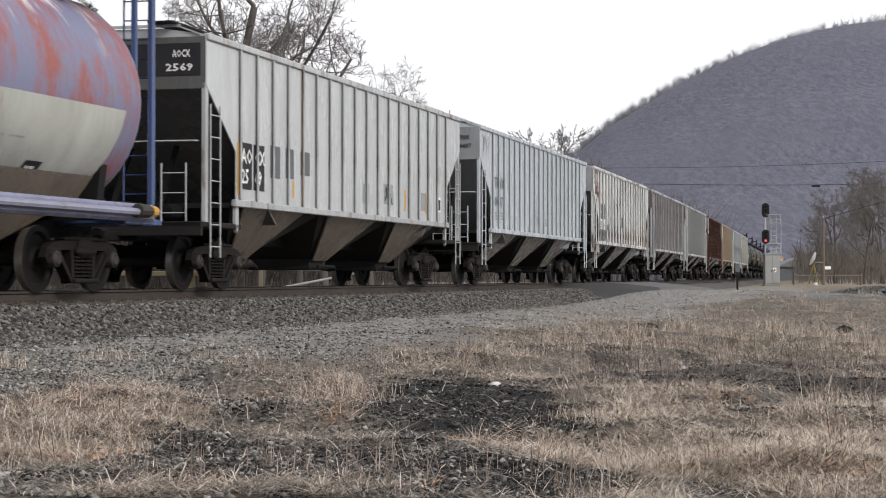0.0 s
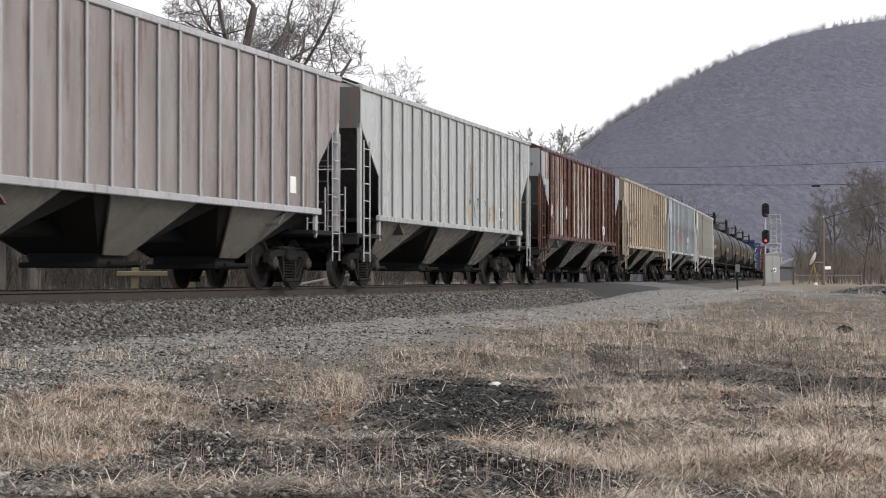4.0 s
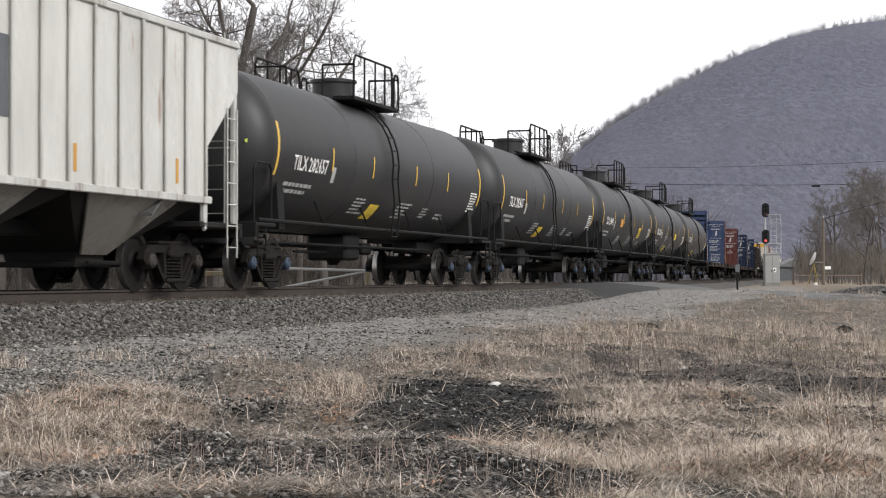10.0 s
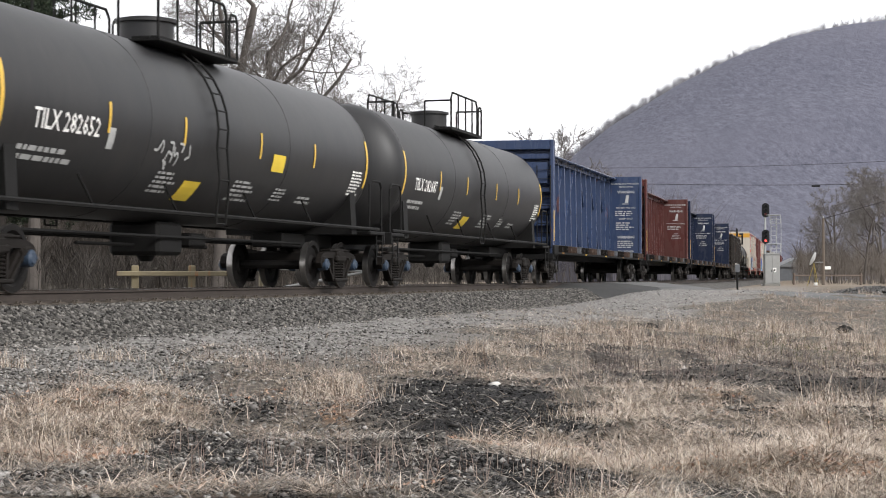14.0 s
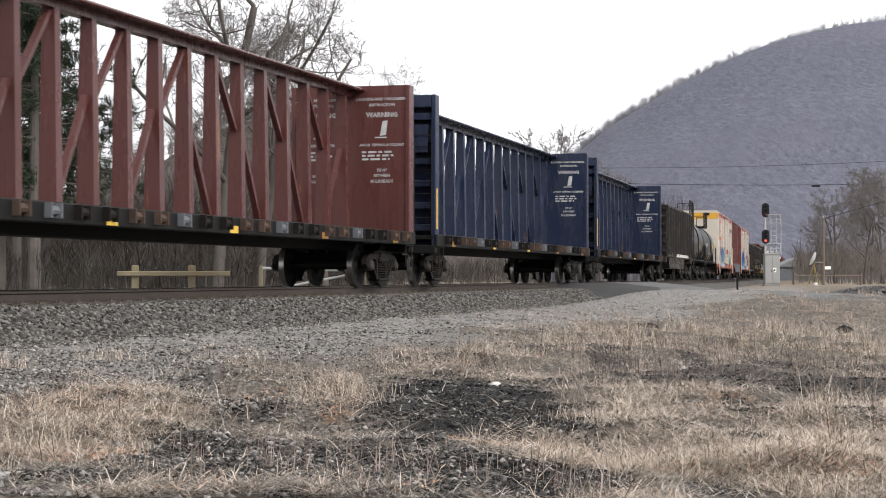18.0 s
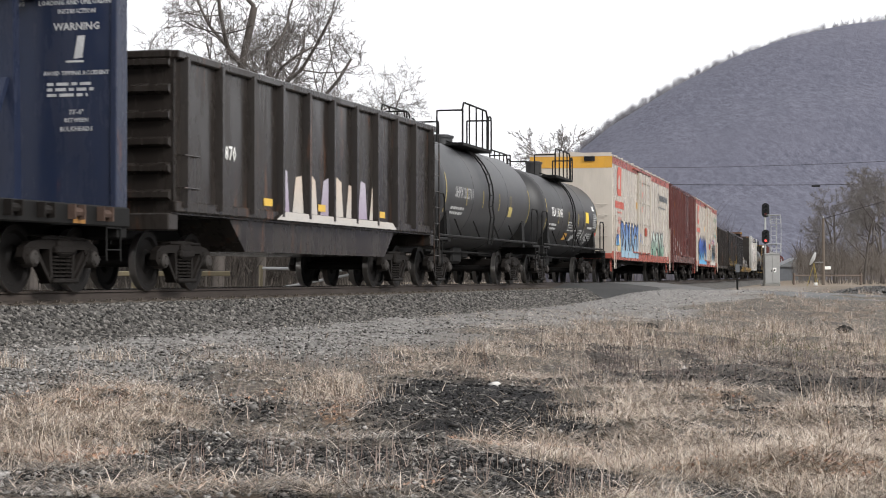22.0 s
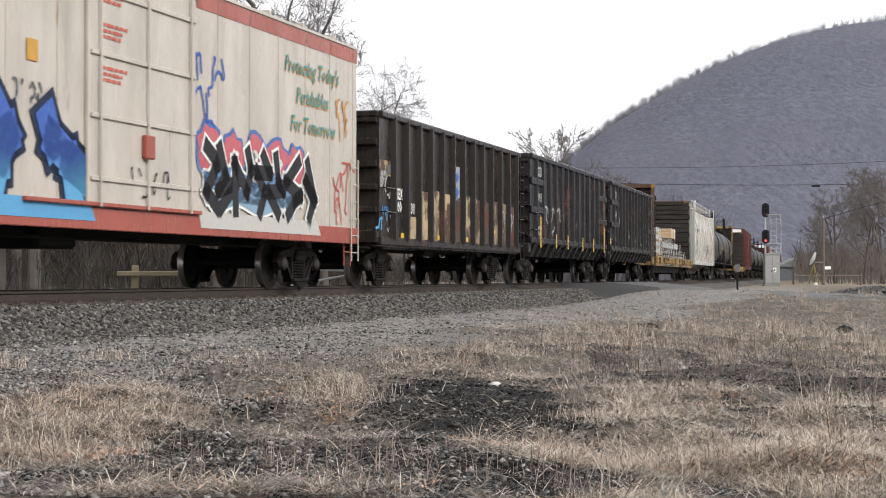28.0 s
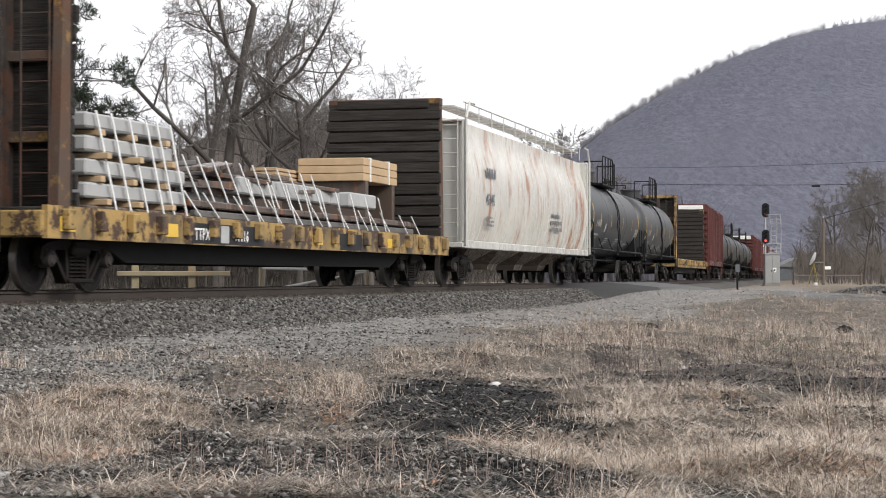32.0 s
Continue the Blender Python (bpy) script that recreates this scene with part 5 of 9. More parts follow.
# thin weed stalks with side twigs
x_, y_, rng = scatter(1500, 8.6, 48, 37)
g_, c_, l_ = zones(x_, y_)
keep = rng.random(len(x_)) < np.clip(0.05 + 0.4 * lumps(x_, y_, 0.8, 38) + 0.35 * (x_ > 1) * (y_ > 16) - 0.8 * g_, 0.0, 1)
x_, y_ = x_[keep], y_[keep]
per = rng.integers(5, 13, len(x_))
i = np.repeat(np.arange(len(x_)), per)
n = len(i)
bx, by = x_[i] + rng.normal(0, 0.05, n), y_[i] + rng.normal(0, 0.05, n)
up = rng.uniform(0, 0.08, n)
blades("weed_stalks", bx, by, ground_z(bx, by) + up, rng.uniform(0.06, 0.26, n), rng.uniform(0.0022, 0.004, n) * (1 + by / 40), np.abs(rng.normal(0.42, 0.35, n)), rng.uniform(0, 6.28, n),
       WEED_M, "thin pinkish-brown weed stalks", 0.15, "weeds")
r_ = np.random.default_rng(44)
cx_, cy_ = r_.uniform(1.2, 5.4, 230), r_.uniform(15.5, 29, 230)
i = np.repeat(np.arange(230), 13)
n = len(i)
bx, by = cx_[i] + r_.normal(0, 0.09, n), cy_[i] + r_.normal(0, 0.2, n)
DARKWEED_M = island_material("dark_purple_weed_stems", [(0.035, 0.026, 0.026), (0.075, 0.056, 0.054), (0.13, 0.10, 0.094), (0.22, 0.18, 0.165)], 0.9, False)
blades("dark_weeds", bx, by, ground_z(bx, by) + r_.uniform(0, 0.06, n), r_.uniform(0.04, 0.24, n), r_.uniform(0.003, 0.005, n), np.abs(r_.normal(0.5, 0.45, n)), r_.uniform(0, 6.28, n), DARKWEED_M, "thin dark purple-brown weed stems on bare soil", 0.2, "weeds")
x_, y_, rng = scatter(24000, 8.4, 34, 45)
g_, c_, l_ = zones(x_, y_)
keep = rng.random(len(x_)) < np.clip(0.12 + 0.55 * beds(x_, y_) + 0.35 * lumps(x_, 4 * np.log(y_), 6.0, 46) - 0.6 * g_ - 0.55 * c_, 0.02, 1)
x_, y_ = x_[keep], y_[keep]
n = len(x_)
blades("long_straw", x_, y_, ground_z(x_, y_) + 0.005, rng.uniform(0.12, 0.40, n), rng.uniform(0.0022, 0.0052, n), rng.uniform(0.75, 1.35, n), rng.uniform(0, 6.28, n), STRAW_M, "long bent stems of pale dead grass", 0.45)
x_, y_, rng = scatter(46000, 8.4, 36, 39)
g_, c_, l_ = zones(x_, y_)
keep = rng.random(len(x_)) < 1.0 * l_
x_, y_ = x_[keep], y_[keep]
n = len(x_)
blades("fallen_leaves", x_, y_, ground_z(x_, y_) + 0.02, rng.uniform(0.02, 0.06, n), rng.uniform(0.006, 0.020, n), rng.uniform(0.9, 1.5, n), rng.uniform(0, 6.28, n), LEAF_M, "rust-orange fallen leaves", 0.4, "leaves")
r_ = np.random.default_rng(40)
n = 700
bx, by = r_.normal(4.9, 0.7, n), r_.normal(27, 2.2, n)
blades("green_grass", bx, by, ground_z(bx, by), r_.uniform(0.05, 0.16, n), r_.uniform(0.004, 0.008, n), np.abs(r_.normal(0.5, 0.4, n)), r_.uniform(0, 6.28, n), GREEN_M, "patch of faint green grass", 0.4)
# dry brush behind the track
BRUSH_M = island_material("dull_dry_brush", [(0.022, 0.020, 0.018), (0.050, 0.045, 0.040), (0.088, 0.080, 0.070), (0.15, 0.137, 0.12)], 0.95, False)
r_ = np.random.default_rng(41)
n = 36000
s_, d_ = r_.uniform(62, 190, n), -r_.uniform(9, 34, n)
bx, by, _h = on_track(s_, d_)
tuft = 0.55 + 0.45 * lumps(bx, by, 0.7, 42)
blades("dry_brush", bx, by, ground_z(bx, by), np.clip(r_.uniform(0.25, 1.05, n) * tuft, 0.1, 2) * (0.5 + 0.75 * smooth01((-d_ - 14) / 14)), r_.uniform(0.008, 0.020, n), np.abs(r_.normal(0.85, 0.45, n)), r_.uniform(0, 6.28, n),
       BRUSH_M, "bank of tangled dry brush behind the track", 0.4, "brush")
CLOD2_M = plain("dark_turf", (0.03, 0.027, 0.024), 0.95, 0, 0.4, 12, 0.5)


def clod(x, y, w, h, seed):
    rnd, g = random.Random(seed), Geo()
    rows, m = 5, 12
    vs = []
    for k in range(rows):
        t = k / (rows - 1)
        for j in range(m):
            a = 6.283 * j / m
            r = w / 2 * math.sqrt(max(0.02, 1 - t * t)) * rnd.uniform(0.7, 1.2)
            vs.append((x + r * math.cos(a), y + r * math.sin(a), float(ground_z(np.array(x), np.array(y))) - 0.03 + h * t * rnd.uniform(0.85, 1.15)))
    fs = [(k * m + j, k * m + (j + 1) % m, (k + 1) * m + (j + 1) % m, (k + 1) * m + j) for k in range(rows - 1) for j in range(m)] + [tuple(range((rows - 1) * m, rows * m))]
    g.add(vs, fs)
    thing("turf_clod", "black clod of turned-up turf in the grass", "clod", "", "", g, CLOD2_M)


clod(3.45, 33.0, 0.55, 0.16, 1)
clod(3.75, 33.6, 0.35, 0.12, 2)
clod(7.35, 34.0, 0.38, 0.17, 3)
clod(0.40, 14.9, 0.16, 0.03, 4)
WHITE_STONE = plain("white_quartz", (0.6, 0.58, 0.55), 0.8, 0, 0.15, 20)
for k, (x, y, s) in enumerate(((0.44, 15.9, 0.10), (-1.33, 11.5, 0.05), (2.6, 20.1, 0.09), (-2.0, 18.0, 0.08))):
    stones("pale_rock", np.array([x]), np.array([y]), ground_z(np.array([x]), np.array([y])) + 0.02, np.array([s]), WHITE_STONE, "pale rock lying on the dark soil", 0.6, 50 + k)
    tagged(scene.collection.objects[-1], category="rock", kind="thing")

# ---- road over the track ----
ASPHALT_M = plain("weathered_pale_asphalt", (0.150, 0.148, 0.145), 0.9, 0, 0.35, 3.5, 0.5)
ROAD = [(6.4, 78.0, -0.10), (7.7, 74.5, -0.12), (8.64, 70.0, -0.20), (9.31, 63.0, -0.335), (10.7, 57.0, -0.42), (12.3, 50.0, -0.60), (17.0, 43.0, -0.74), (40.0, 28.0, -0.85), (90.0, -10.0, -0.85)]
vs, fs = [], []
for i, (x, y, z) in enumerate(ROAD):
    p, q = Vector(ROAD[max(0, i - 1)]), Vector(ROAD[min(len(ROAD) - 1, i + 1)])
    n_ = Vector((q.y - p.y, p.x - q.x, 0)).normalized()
    for w_, dz in ((-1.6, -0.14), (-0.95, -0.02), (-0.5, 0.02), (0, 0.03), (0.5, 0.02), (0.95, -0.02), (1.6, -0.14)):
        cx, cy = x + n_.x * w_, y + n_.y * w_
        cz = max(z + dz, float(ground_z(np.array(cx), np.array(cy))) + (0.025 if abs(w_) < 1.2 else -0.05))
        vs.append((cx, cy, cz))
for i in range(len(ROAD) - 1):
    for j in range(6):
        fs.append((i * 7 + j, i * 7 + j + 1, (i + 1) * 7 + j + 1, (i + 1) * 7 + j))
tagged(new("road", raw_mesh("road", vs, fs, ASPHALT_M, True)), "worn pale asphalt road climbing to the level crossing", "road", kind="structure")
DARK_ASPHALT = plain("dark_asphalt", (0.05, 0.049, 0.048), 0.9, 0, 0.25, 14, 0.3)
CROSS_S = np.arange(112.0, 138, 0.5)
strip("crossing", CROSS_S, [(-3.5, -0.5), (-1.6, -0.03), (-0.84, -0.02)], DARK_ASPHALT, "dark asphalt of the level crossing beyond the far rail", "road")
strip("crossing", CROSS_S, [(-0.66, -0.03), (0.66, -0.03)], DARK_ASPHALT, "dark asphalt of the level crossing between the rails", "road")


def ramp_side(s):
    k = float(smooth01(np.array((s - 110.5) / 3.0)) * smooth01(np.array((140.0 - s) / 6.0)))
    return [(0.84, -0.16 + 0.14 * k), (1.35, -0.215 + 0.185 * k), (2.0, -0.34 + 0.26 * k), (3.2, -0.68 + 0.48 * k), (4.6, -0.74 + 0.34 * k), (5.8, -0.84)]


strip("crossing", np.arange(110.5, 121.1, 0.5), ramp_side, DARK_ASPHALT, "dark asphalt shoulder of the level crossing beside the near rail", "road")
strip("crossing", np.arange(121.0, 140.1, 0.5), ramp_side, ASPHALT_M, "worn pale asphalt of the level crossing beside the near rail", "road")
# gravel heap beside the road
r_ = np.random.default_rng(61)
HEAP_M = island_material("dark_heap_stone", [(0.05, 0.05, 0.05), (0.09, 0.088, 0.086), (0.14, 0.135, 0.13), (0.2, 0.195, 0.19)])
n = 9000
t_, w_ = r_.random(n), r_.uniform(-1, 1, n)
x_, y_ = 14.6 + 13 * t_, 74 + 2 * t_ + 3.0 * w_
z_ = ground_z(x_, y_) + 0.50 * smooth01(t_ * 4) * (1 - w_ ** 2) * (0.8 + 0.2 * np.sin(t_ * 14))
stones("gravel_heap", x_, y_, z_, r_.uniform(0.07, 0.18, n), HEAP_M, "long heap of grey gravel beside the road", 0.8, 62)


# ---- signal ----
GALV = plain("galvanised_steel", (0.42, 0.43, 0.43), 0.45, 0.6, 0.15, 10)
CABINET_M = plain("grey_cabinet_paint", (0.30, 0.30, 0.29), 0.6, 0, 0.2, 5)
BLACK_M = plain("matt_black_paint", (0.018, 0.018, 0.02), 0.6)
RED_LAMP = bpy.data.materials.new("red_signal_lens")
RED_LAMP.use_nodes = True
_b = RED_LAMP.node_tree.nodes["Principled BSDF"]
_b.inputs["Base Color"].default_value, _b.inputs["Emission Color"].default_value, _b.inputs["Emission Strength"].default_value = (0.5, 0.03, 0.03, 1), (1, 0.12, 0.10, 1), 0.8
DARK_RED = plain("unlit_red_lens", (0.16, 0.035, 0.035), 0.3)


def signal_mast(x, y, z):
    sig = thing("railway_signal", "grey signal mast with two black oval heads, lower one lit red", "signal")
    sig.matrix_world = pose(x, y, z)
    part("mast", Geo().tube((0, 0, 0), (0, 0, 5.8), 0.075, 10), GALV, sig, smooth=True)
    part("base_plate", Geo().box(-0.25, 0.25, -0.25, 0.25, 0, 0.10, 0.02), GALV, sig)
    for zc, lens in ((5.29, DARK_RED), (3.43, RED_LAMP)):
        g = Geo()
        prof = [(0.27 * math.cos(i * 6.2832 / 24), zc + (0.23 if math.sin(i * 6.2832 / 24) > 0 else -0.23) + 0.27 * math.sin(i * 6.2832 / 24)) for i in range(24)]
        g.prism(prof, "y", -0.16, -0.12)
        hd = part("signal_head", g, BLACK_M, sig, "black oval signal head")
        for k, dz in enumerate((0.27, 0.0, -0.27)):
            part("hood", Geo().lathe([(-0.42, 0.115), (-0.16, 0.115)], "y", 12, (0, 0, zc + dz), 0.15, math.pi - 0.15), BLACK_M, hd)
            part("lens", Geo().lathe([(-0.185, 0.02), (-0.18, 0.085), (-0.16, 0.09)], "y", 14, (0, 0, zc + dz)), (lens if k == 2 else BLACK_M), hd, smooth=True)
        part("lamp_case", Geo().box(-0.14, 0.14, -0.12, 0.10, zc - 0.36, zc + 0.36, 0.03), BLACK_M, sig)
    part("ladder", ladder_geo(0.42, 0.10, 0.2, 4.95, 0.36, 15, 0.018), GALV, sig)
    for zc in (2.91, 4.93):
        pf = part("platform", Geo().box(0.05, 1.05, -0.2, 0.5, zc, zc + 0.05, 0.01), GALV, sig)
        part("railing", Geo().rod([(0.30, -0.2, zc), (0.30, -0.2, zc - 0.55), (1.02, -0.2, zc - 0.55), (1.02, -0.2, zc)], 0.025).tube((0.30, -0.2, zc - 0.28), (1.02, -0.2, zc - 0.28), 0.02, 5), GALV, pf)
    part("cage", Geo().rod([(0.55, -0.15, 2.2), (1.08, -0.15, 2.2), (1.08, -0.15, 4.7)], 0.022).tube((0.78, -0.15, 2.2), (0.78, -0.15, 4.7), 0.018, 5), GALV, sig)
    cab = thing("relay_cabinet", "weathered light grey steel relay cabinet beside the signal", "cabinet")
    cab.matrix_world = pose(x + 0.30, y - 0.75, z)
    part("body", Geo().box(-0.52, 0.52, -0.35, 0.35, 0.14, 2.18, 0.02), CABINET_M, cab)
    part("plinth", Geo().box(-0.56, 0.56, -0.40, 0.40, -0.1, 0.14, 0.02), plain("concrete", (0.25, 0.24, 0.22), 0.9), cab)
    part("lid", Geo().prism([(-0.56, 2.18), (0.56, 2.18), (0.56, 2.24), (0, 2.32), (-0.56, 2.24)], "y", -0.40, 0.40), CABINET_M, cab)
    for k in (-1, 1):
        dr = part("door", Geo().box(min(k * 0.01, k * 0.49), max(k * 0.01, k * 0.49), -0.375, -0.35, 0.20, 2.12, 0.006), CABINET_M, cab)
        part("handle", Geo().box(k * 0.07 - 0.015, k * 0.07 + 0.015, -0.40, -0.375, 0.95, 1.12, 0.004), BLACK_M, dr)
    part("label", Geo().box(0.03, 0.27, -0.382, -0.376, 0.95, 1.25), WHITE_MARK, cab)
    part("label_print", Geo().box(0.10, 0.20, -0.386, -0.382, 1.03, 1.17), BLACK_M, cab)


signal_mast(22.55, 130.0, float(ground_z(np.array(22.6), np.array(130.0))))


def ground_at(x, y):
    return float(ground_z(np.array(float(x)), np.array(float(y))))


pst = thing("mile_post", "thin dark trackside post with a small plate", "post")
pst.matrix_world = pose(16.0, 101.0, ground_at(16.0, 101.0))
part("pole", Geo().box(-0.05, 0.05, -0.05, 0.05, 0, 1.30, 0.01), STEEL, pst)
part("plate", Geo().box(-0.12, 0.12, -0.07, -0.05, 0.95, 1.38, 0.004), DARK_PATCH, pst)


def satellite_dish(x, y):
    z = ground_at(x, y)
    d = thing("satellite_dish", "white satellite dish on a yellow tripod", "dish")
    d.matrix_world = pose(x, y, z)
    prof = [(0.0, 0.01), (0.02, 0.2), (0.07, 0.4), (0.15, 0.55), (0.17, 0.55), (0.09, 0.4), (0.04, 0.2), (0.02, 0.01)]
    part("reflector", Geo().lathe(prof, "y", 20), GREY_MARK, d, "pale grey round reflector", True, at=pose(0.1, 0, 1.95, 24, 0, 68))
    part("feed_arm", Geo().tube((0.1, 0, 1.75), (0.65, -0.45, 1.75), 0.03, 5), GALV, d)
    for dx, dy in ((-0.45, 0.0), (0.3, -0.35), (0.25, 0.4)):
        part("leg", Geo().tube((dx, dy, 0), (0.05, 0, 1.7), 0.022, 6), plain("dull_yellow_steel", (0.30, 0.23, 0.07), 0.6), d)
    part("counterweight", Geo().box(0.05, 0.35, -0.15, 0.15, 0, 0.22, 0.02), WHITE_MARK, d)


satellite_dish(27.9, 140.0)
WOOD_M = plain("weathered_timber", (0.24, 0.19, 0.14), 0.85, 0, 0.3, 8, 0.3)
POLE_M = plain("utility_pole_wood", (0.16, 0.13, 0.105), 0.9, 0, 0.3, 8, 0.3)
YWOOD_M = paint("flaking_yellow_white_paint", (0.26, 0.22, 0.14), 0.2, 0.6, 0.8, 3.0, RUST_LIGHT)


def barrier(name, label, x0, y0, x1, y1, h, posts, mat, thick=0.10, beams=1):
    f = thing(name, label, "barrier")
    f.matrix_world = pose(x0, y0, ground_at(x0, y0), 0, 0, math.degrees(math.atan2(y1 - y0, x1 - x0)))
    L = math.hypot(x1 - x0, y1 - y0)
    for k in range(beams):
        part("beam", Geo().box(0, L, -0.05, 0.05, h - thick - k * 0.3, h - k * 0.3, 0.015), mat, f)
    for p in posts:
        part("post", Geo().box(p * L - 0.09, p * L + 0.09, 0.05, 0.22, -0.1, h + 0.14, 0.02), mat, f)


barrier("wooden_barrier", "low barrier with a flaking yellow-white beam and two posts", -7.9, 45.0, -5.2, 45.4, 0.78, (0.16, 0.66), YWOOD_M, 0.12)
barrier("guard_rail", "long rusty-brown guard rail with posts behind the signal", 28.3, 150.0, 34.6, 153.0, 0.80, (0.02, 0.98), plain("rust_brown_rail", (0.15, 0.115, 0.095), 0.8), 0.10, 1)
gate = thing("pipe_gate", "pale bent pipe gate lying behind the track", "gate")
gate.matrix_world = pose(-4.9, 50.0, 0)
part("upper_pipe", Geo().tube((0, 0, 0.43), (2.85, 0.2, 0.36), 0.04, 7), GREY_MARK, gate)
part("brace_pipe", Geo().tube((0.55, 0, -0.10), (2.85, 0.2, 0.34), 0.035, 7), GREY_MARK, gate)
part("post", Geo().tube((2.85, 0.2, ground_at(-2, 50) - 0.05), (2.85, 0.2, 0.60), 0.06, 7), YWOOD_M, gate)
part("post", Geo().tube((0.0, 0, ground_at(-4.9, 50) - 0.05), (0.0, 0, 0.5), 0.06, 7), YWOOD_M, gate)
pol = thing("utility_pole", "weathered grey wooden utility pole", "pole")
pol.matrix_world = pose(30.7, 150.0, ground_at(30.7, 150.0))
part("shaft", Geo().tube((0, 0, -0.1), (0, 0, 5.4), 0.14, 8, 0.10), POLE_M, pol)
part("insulator", Geo().lathe([(5.4, 0.03), (5.45, 0.06), (5.55, 0.04)], "z", 8), GALV, pol)
part("lamp_box", Geo().box(0.1, 0.6, -0.1, 0.1, 1.25, 1.5, 0.03), WHITE_MARK, pol)


def cable(p, q, sag, r, label, weight=None):
    g, pts = Geo(), []
    for i in range(25):
        t = i / 24
        v = Vector(p).lerp(Vector(q), t)
        v.z -= sag * 4 * t * (1 - t)
        pts.append(v)
    g.rod(pts, r, 4)
    ob = thing("overhead_cable", label, "cable", "", "", g, BLACK_M)
    if weight is not None:
        v = pts[weight]
        part("weight", Geo().box(v.x - 0.45, v.x + 0.45, v.y - 0.1, v.y + 0.1, v.z - 0.22, v.z, 0.05), BLACK_M, ob)


cable((-10, 190, 11.0), (60, 200, 10.6), 0.9, 0.035, "thin black overhead cable with a splice box", 17)
cable((0, 240, 14.6), (110, 250, 20.0), 2.0, 0.03, "thin overhead cable in front of the wooded hill")
cable((30.7, 150.0, 4.9), (60, 160, 15.0), 0.6, 0.028, "pale service wire running down to the pole")
shed = thing("far_shed", "small far grey building among the trees", "building")
shed.matrix_world = pose(49.5, 262, -0.3)
part("wall", Geo().box(-2.6, 2.6, -3, 3, 0, 1.9), DARK_PATCH, shed)
part("roof", Geo().prism([(-3.0, 1.9), (3.0, 1.9), (0, 3.2)], "y", -3.3, 3.3), plain("grey_sheet_roof", (0.17, 0.175, 0.18), 0.6), shed)

# ---- hills ----
HILL_U = [-0.60, -0.20, -0.10, -0.025, 0.023, 0.047, 0.066, 0.090, 0.1265, 0.157, 0.187, 0.218, 0.2385, 0.35, 0.5, 0.8, 1.4]
HILL_W = [0.0, 0.004, 0.006, 0.014, 0.032, 0.047, 0.060, 0.0785, 0.0995, 0.1135, 0.1235, 0.130, 0.133, 0.138, 0.11, 0.05, 0.0]


def hill_z(u, y):
    w = np.interp(u, HILL_U, HILL_W)
    rise = smooth01((y - 380) / 740) ** 0.85
    bump = 6 * lumps(u * y, y, 0.018, 71) * rise * (1 - rise) * 3
    return np.where(y < 1120, w * 1120 * rise + bump * (w > 0.02), w * 1120 * (1 - 0.5 * smooth01((y - 1120) / 500))) - 2


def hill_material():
    m = Mat("hazed_winter_woodland", 1.0)
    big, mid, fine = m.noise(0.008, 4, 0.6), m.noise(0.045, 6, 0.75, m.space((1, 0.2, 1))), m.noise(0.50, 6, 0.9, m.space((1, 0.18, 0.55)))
    # aerial haze is put into the blue-grey of the woods
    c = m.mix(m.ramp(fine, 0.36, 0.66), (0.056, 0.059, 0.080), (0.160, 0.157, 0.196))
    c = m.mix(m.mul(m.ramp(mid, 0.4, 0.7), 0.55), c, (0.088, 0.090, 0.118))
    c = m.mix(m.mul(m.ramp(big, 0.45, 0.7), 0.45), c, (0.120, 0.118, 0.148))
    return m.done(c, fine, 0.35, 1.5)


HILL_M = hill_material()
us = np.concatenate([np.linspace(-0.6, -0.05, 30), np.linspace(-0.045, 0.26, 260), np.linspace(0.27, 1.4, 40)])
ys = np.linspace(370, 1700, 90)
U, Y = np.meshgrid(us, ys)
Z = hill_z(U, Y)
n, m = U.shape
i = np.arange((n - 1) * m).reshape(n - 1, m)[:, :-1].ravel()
tagged(new("hill", raw_mesh("hill", np.stack([(U * Y).ravel(), Y.ravel(), Z.ravel()], 1), np.stack([i, i + 1, i + m + 1, i + m], 1), HILL_M, True)), "long hill of bare winter woods, distance haze in its blue-grey colour", "hill", kind="structure")

# ridge and valley trees: pale bluish colours with the distance haze mixed in
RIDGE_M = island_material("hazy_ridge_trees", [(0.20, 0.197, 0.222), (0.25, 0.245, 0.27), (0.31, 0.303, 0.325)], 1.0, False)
BARK_FAR = island_material("far_hazed_trees", [(0.105, 0.103, 0.126), (0.13, 0.127, 0.152), (0.155, 0.15, 0.176), (0.185, 0.178, 0.203)], 1.0, False)


def far_woods(name, x, y, z, h, seed, mat, label, twigs=7, thick=0.011):
    """Bare trees far away, each a thin trunk with a fan of twigs."""
    r = np.random.default_rng(seed)
    n = len(x)
    V, F = [], []
    for k in range(twigs + 1):
        a = r.uniform(0, 6.28, n)
        lo = np.zeros(n) if k == 0 else r.uniform(0.25, 0.7, n)
        le = np.ones(n) * 0.85 if k == 0 else r.uniform(0.25, 0.45, n)
        le = le * h
        out = r.uniform(0, 0.35, n) if k == 0 else r.uniform(0.30, 0.98, n)
        w = thick * h * (1.6 if k == 0 else 1.0)
        bx, by, bz = x, y, z + lo * h
        tx, ty, tz = x + np.cos(a) * out * le, y + np.sin(a) * out * le, bz + le * np.sqrt(1 - out ** 2)
        V.append(np.stack([np.stack([bx - w, by, bz], 1), np.stack([bx + w, by, bz], 1), np.stack([tx, ty, tz], 1)], 1))
    V = np.stack(V, 1).reshape(-1, 3)
    F = np.arange(len(V)).reshape(-1, 3)
    return tagged(new(name, raw_mesh(name, V, F, mat)), label, "woods", kind="stuff")


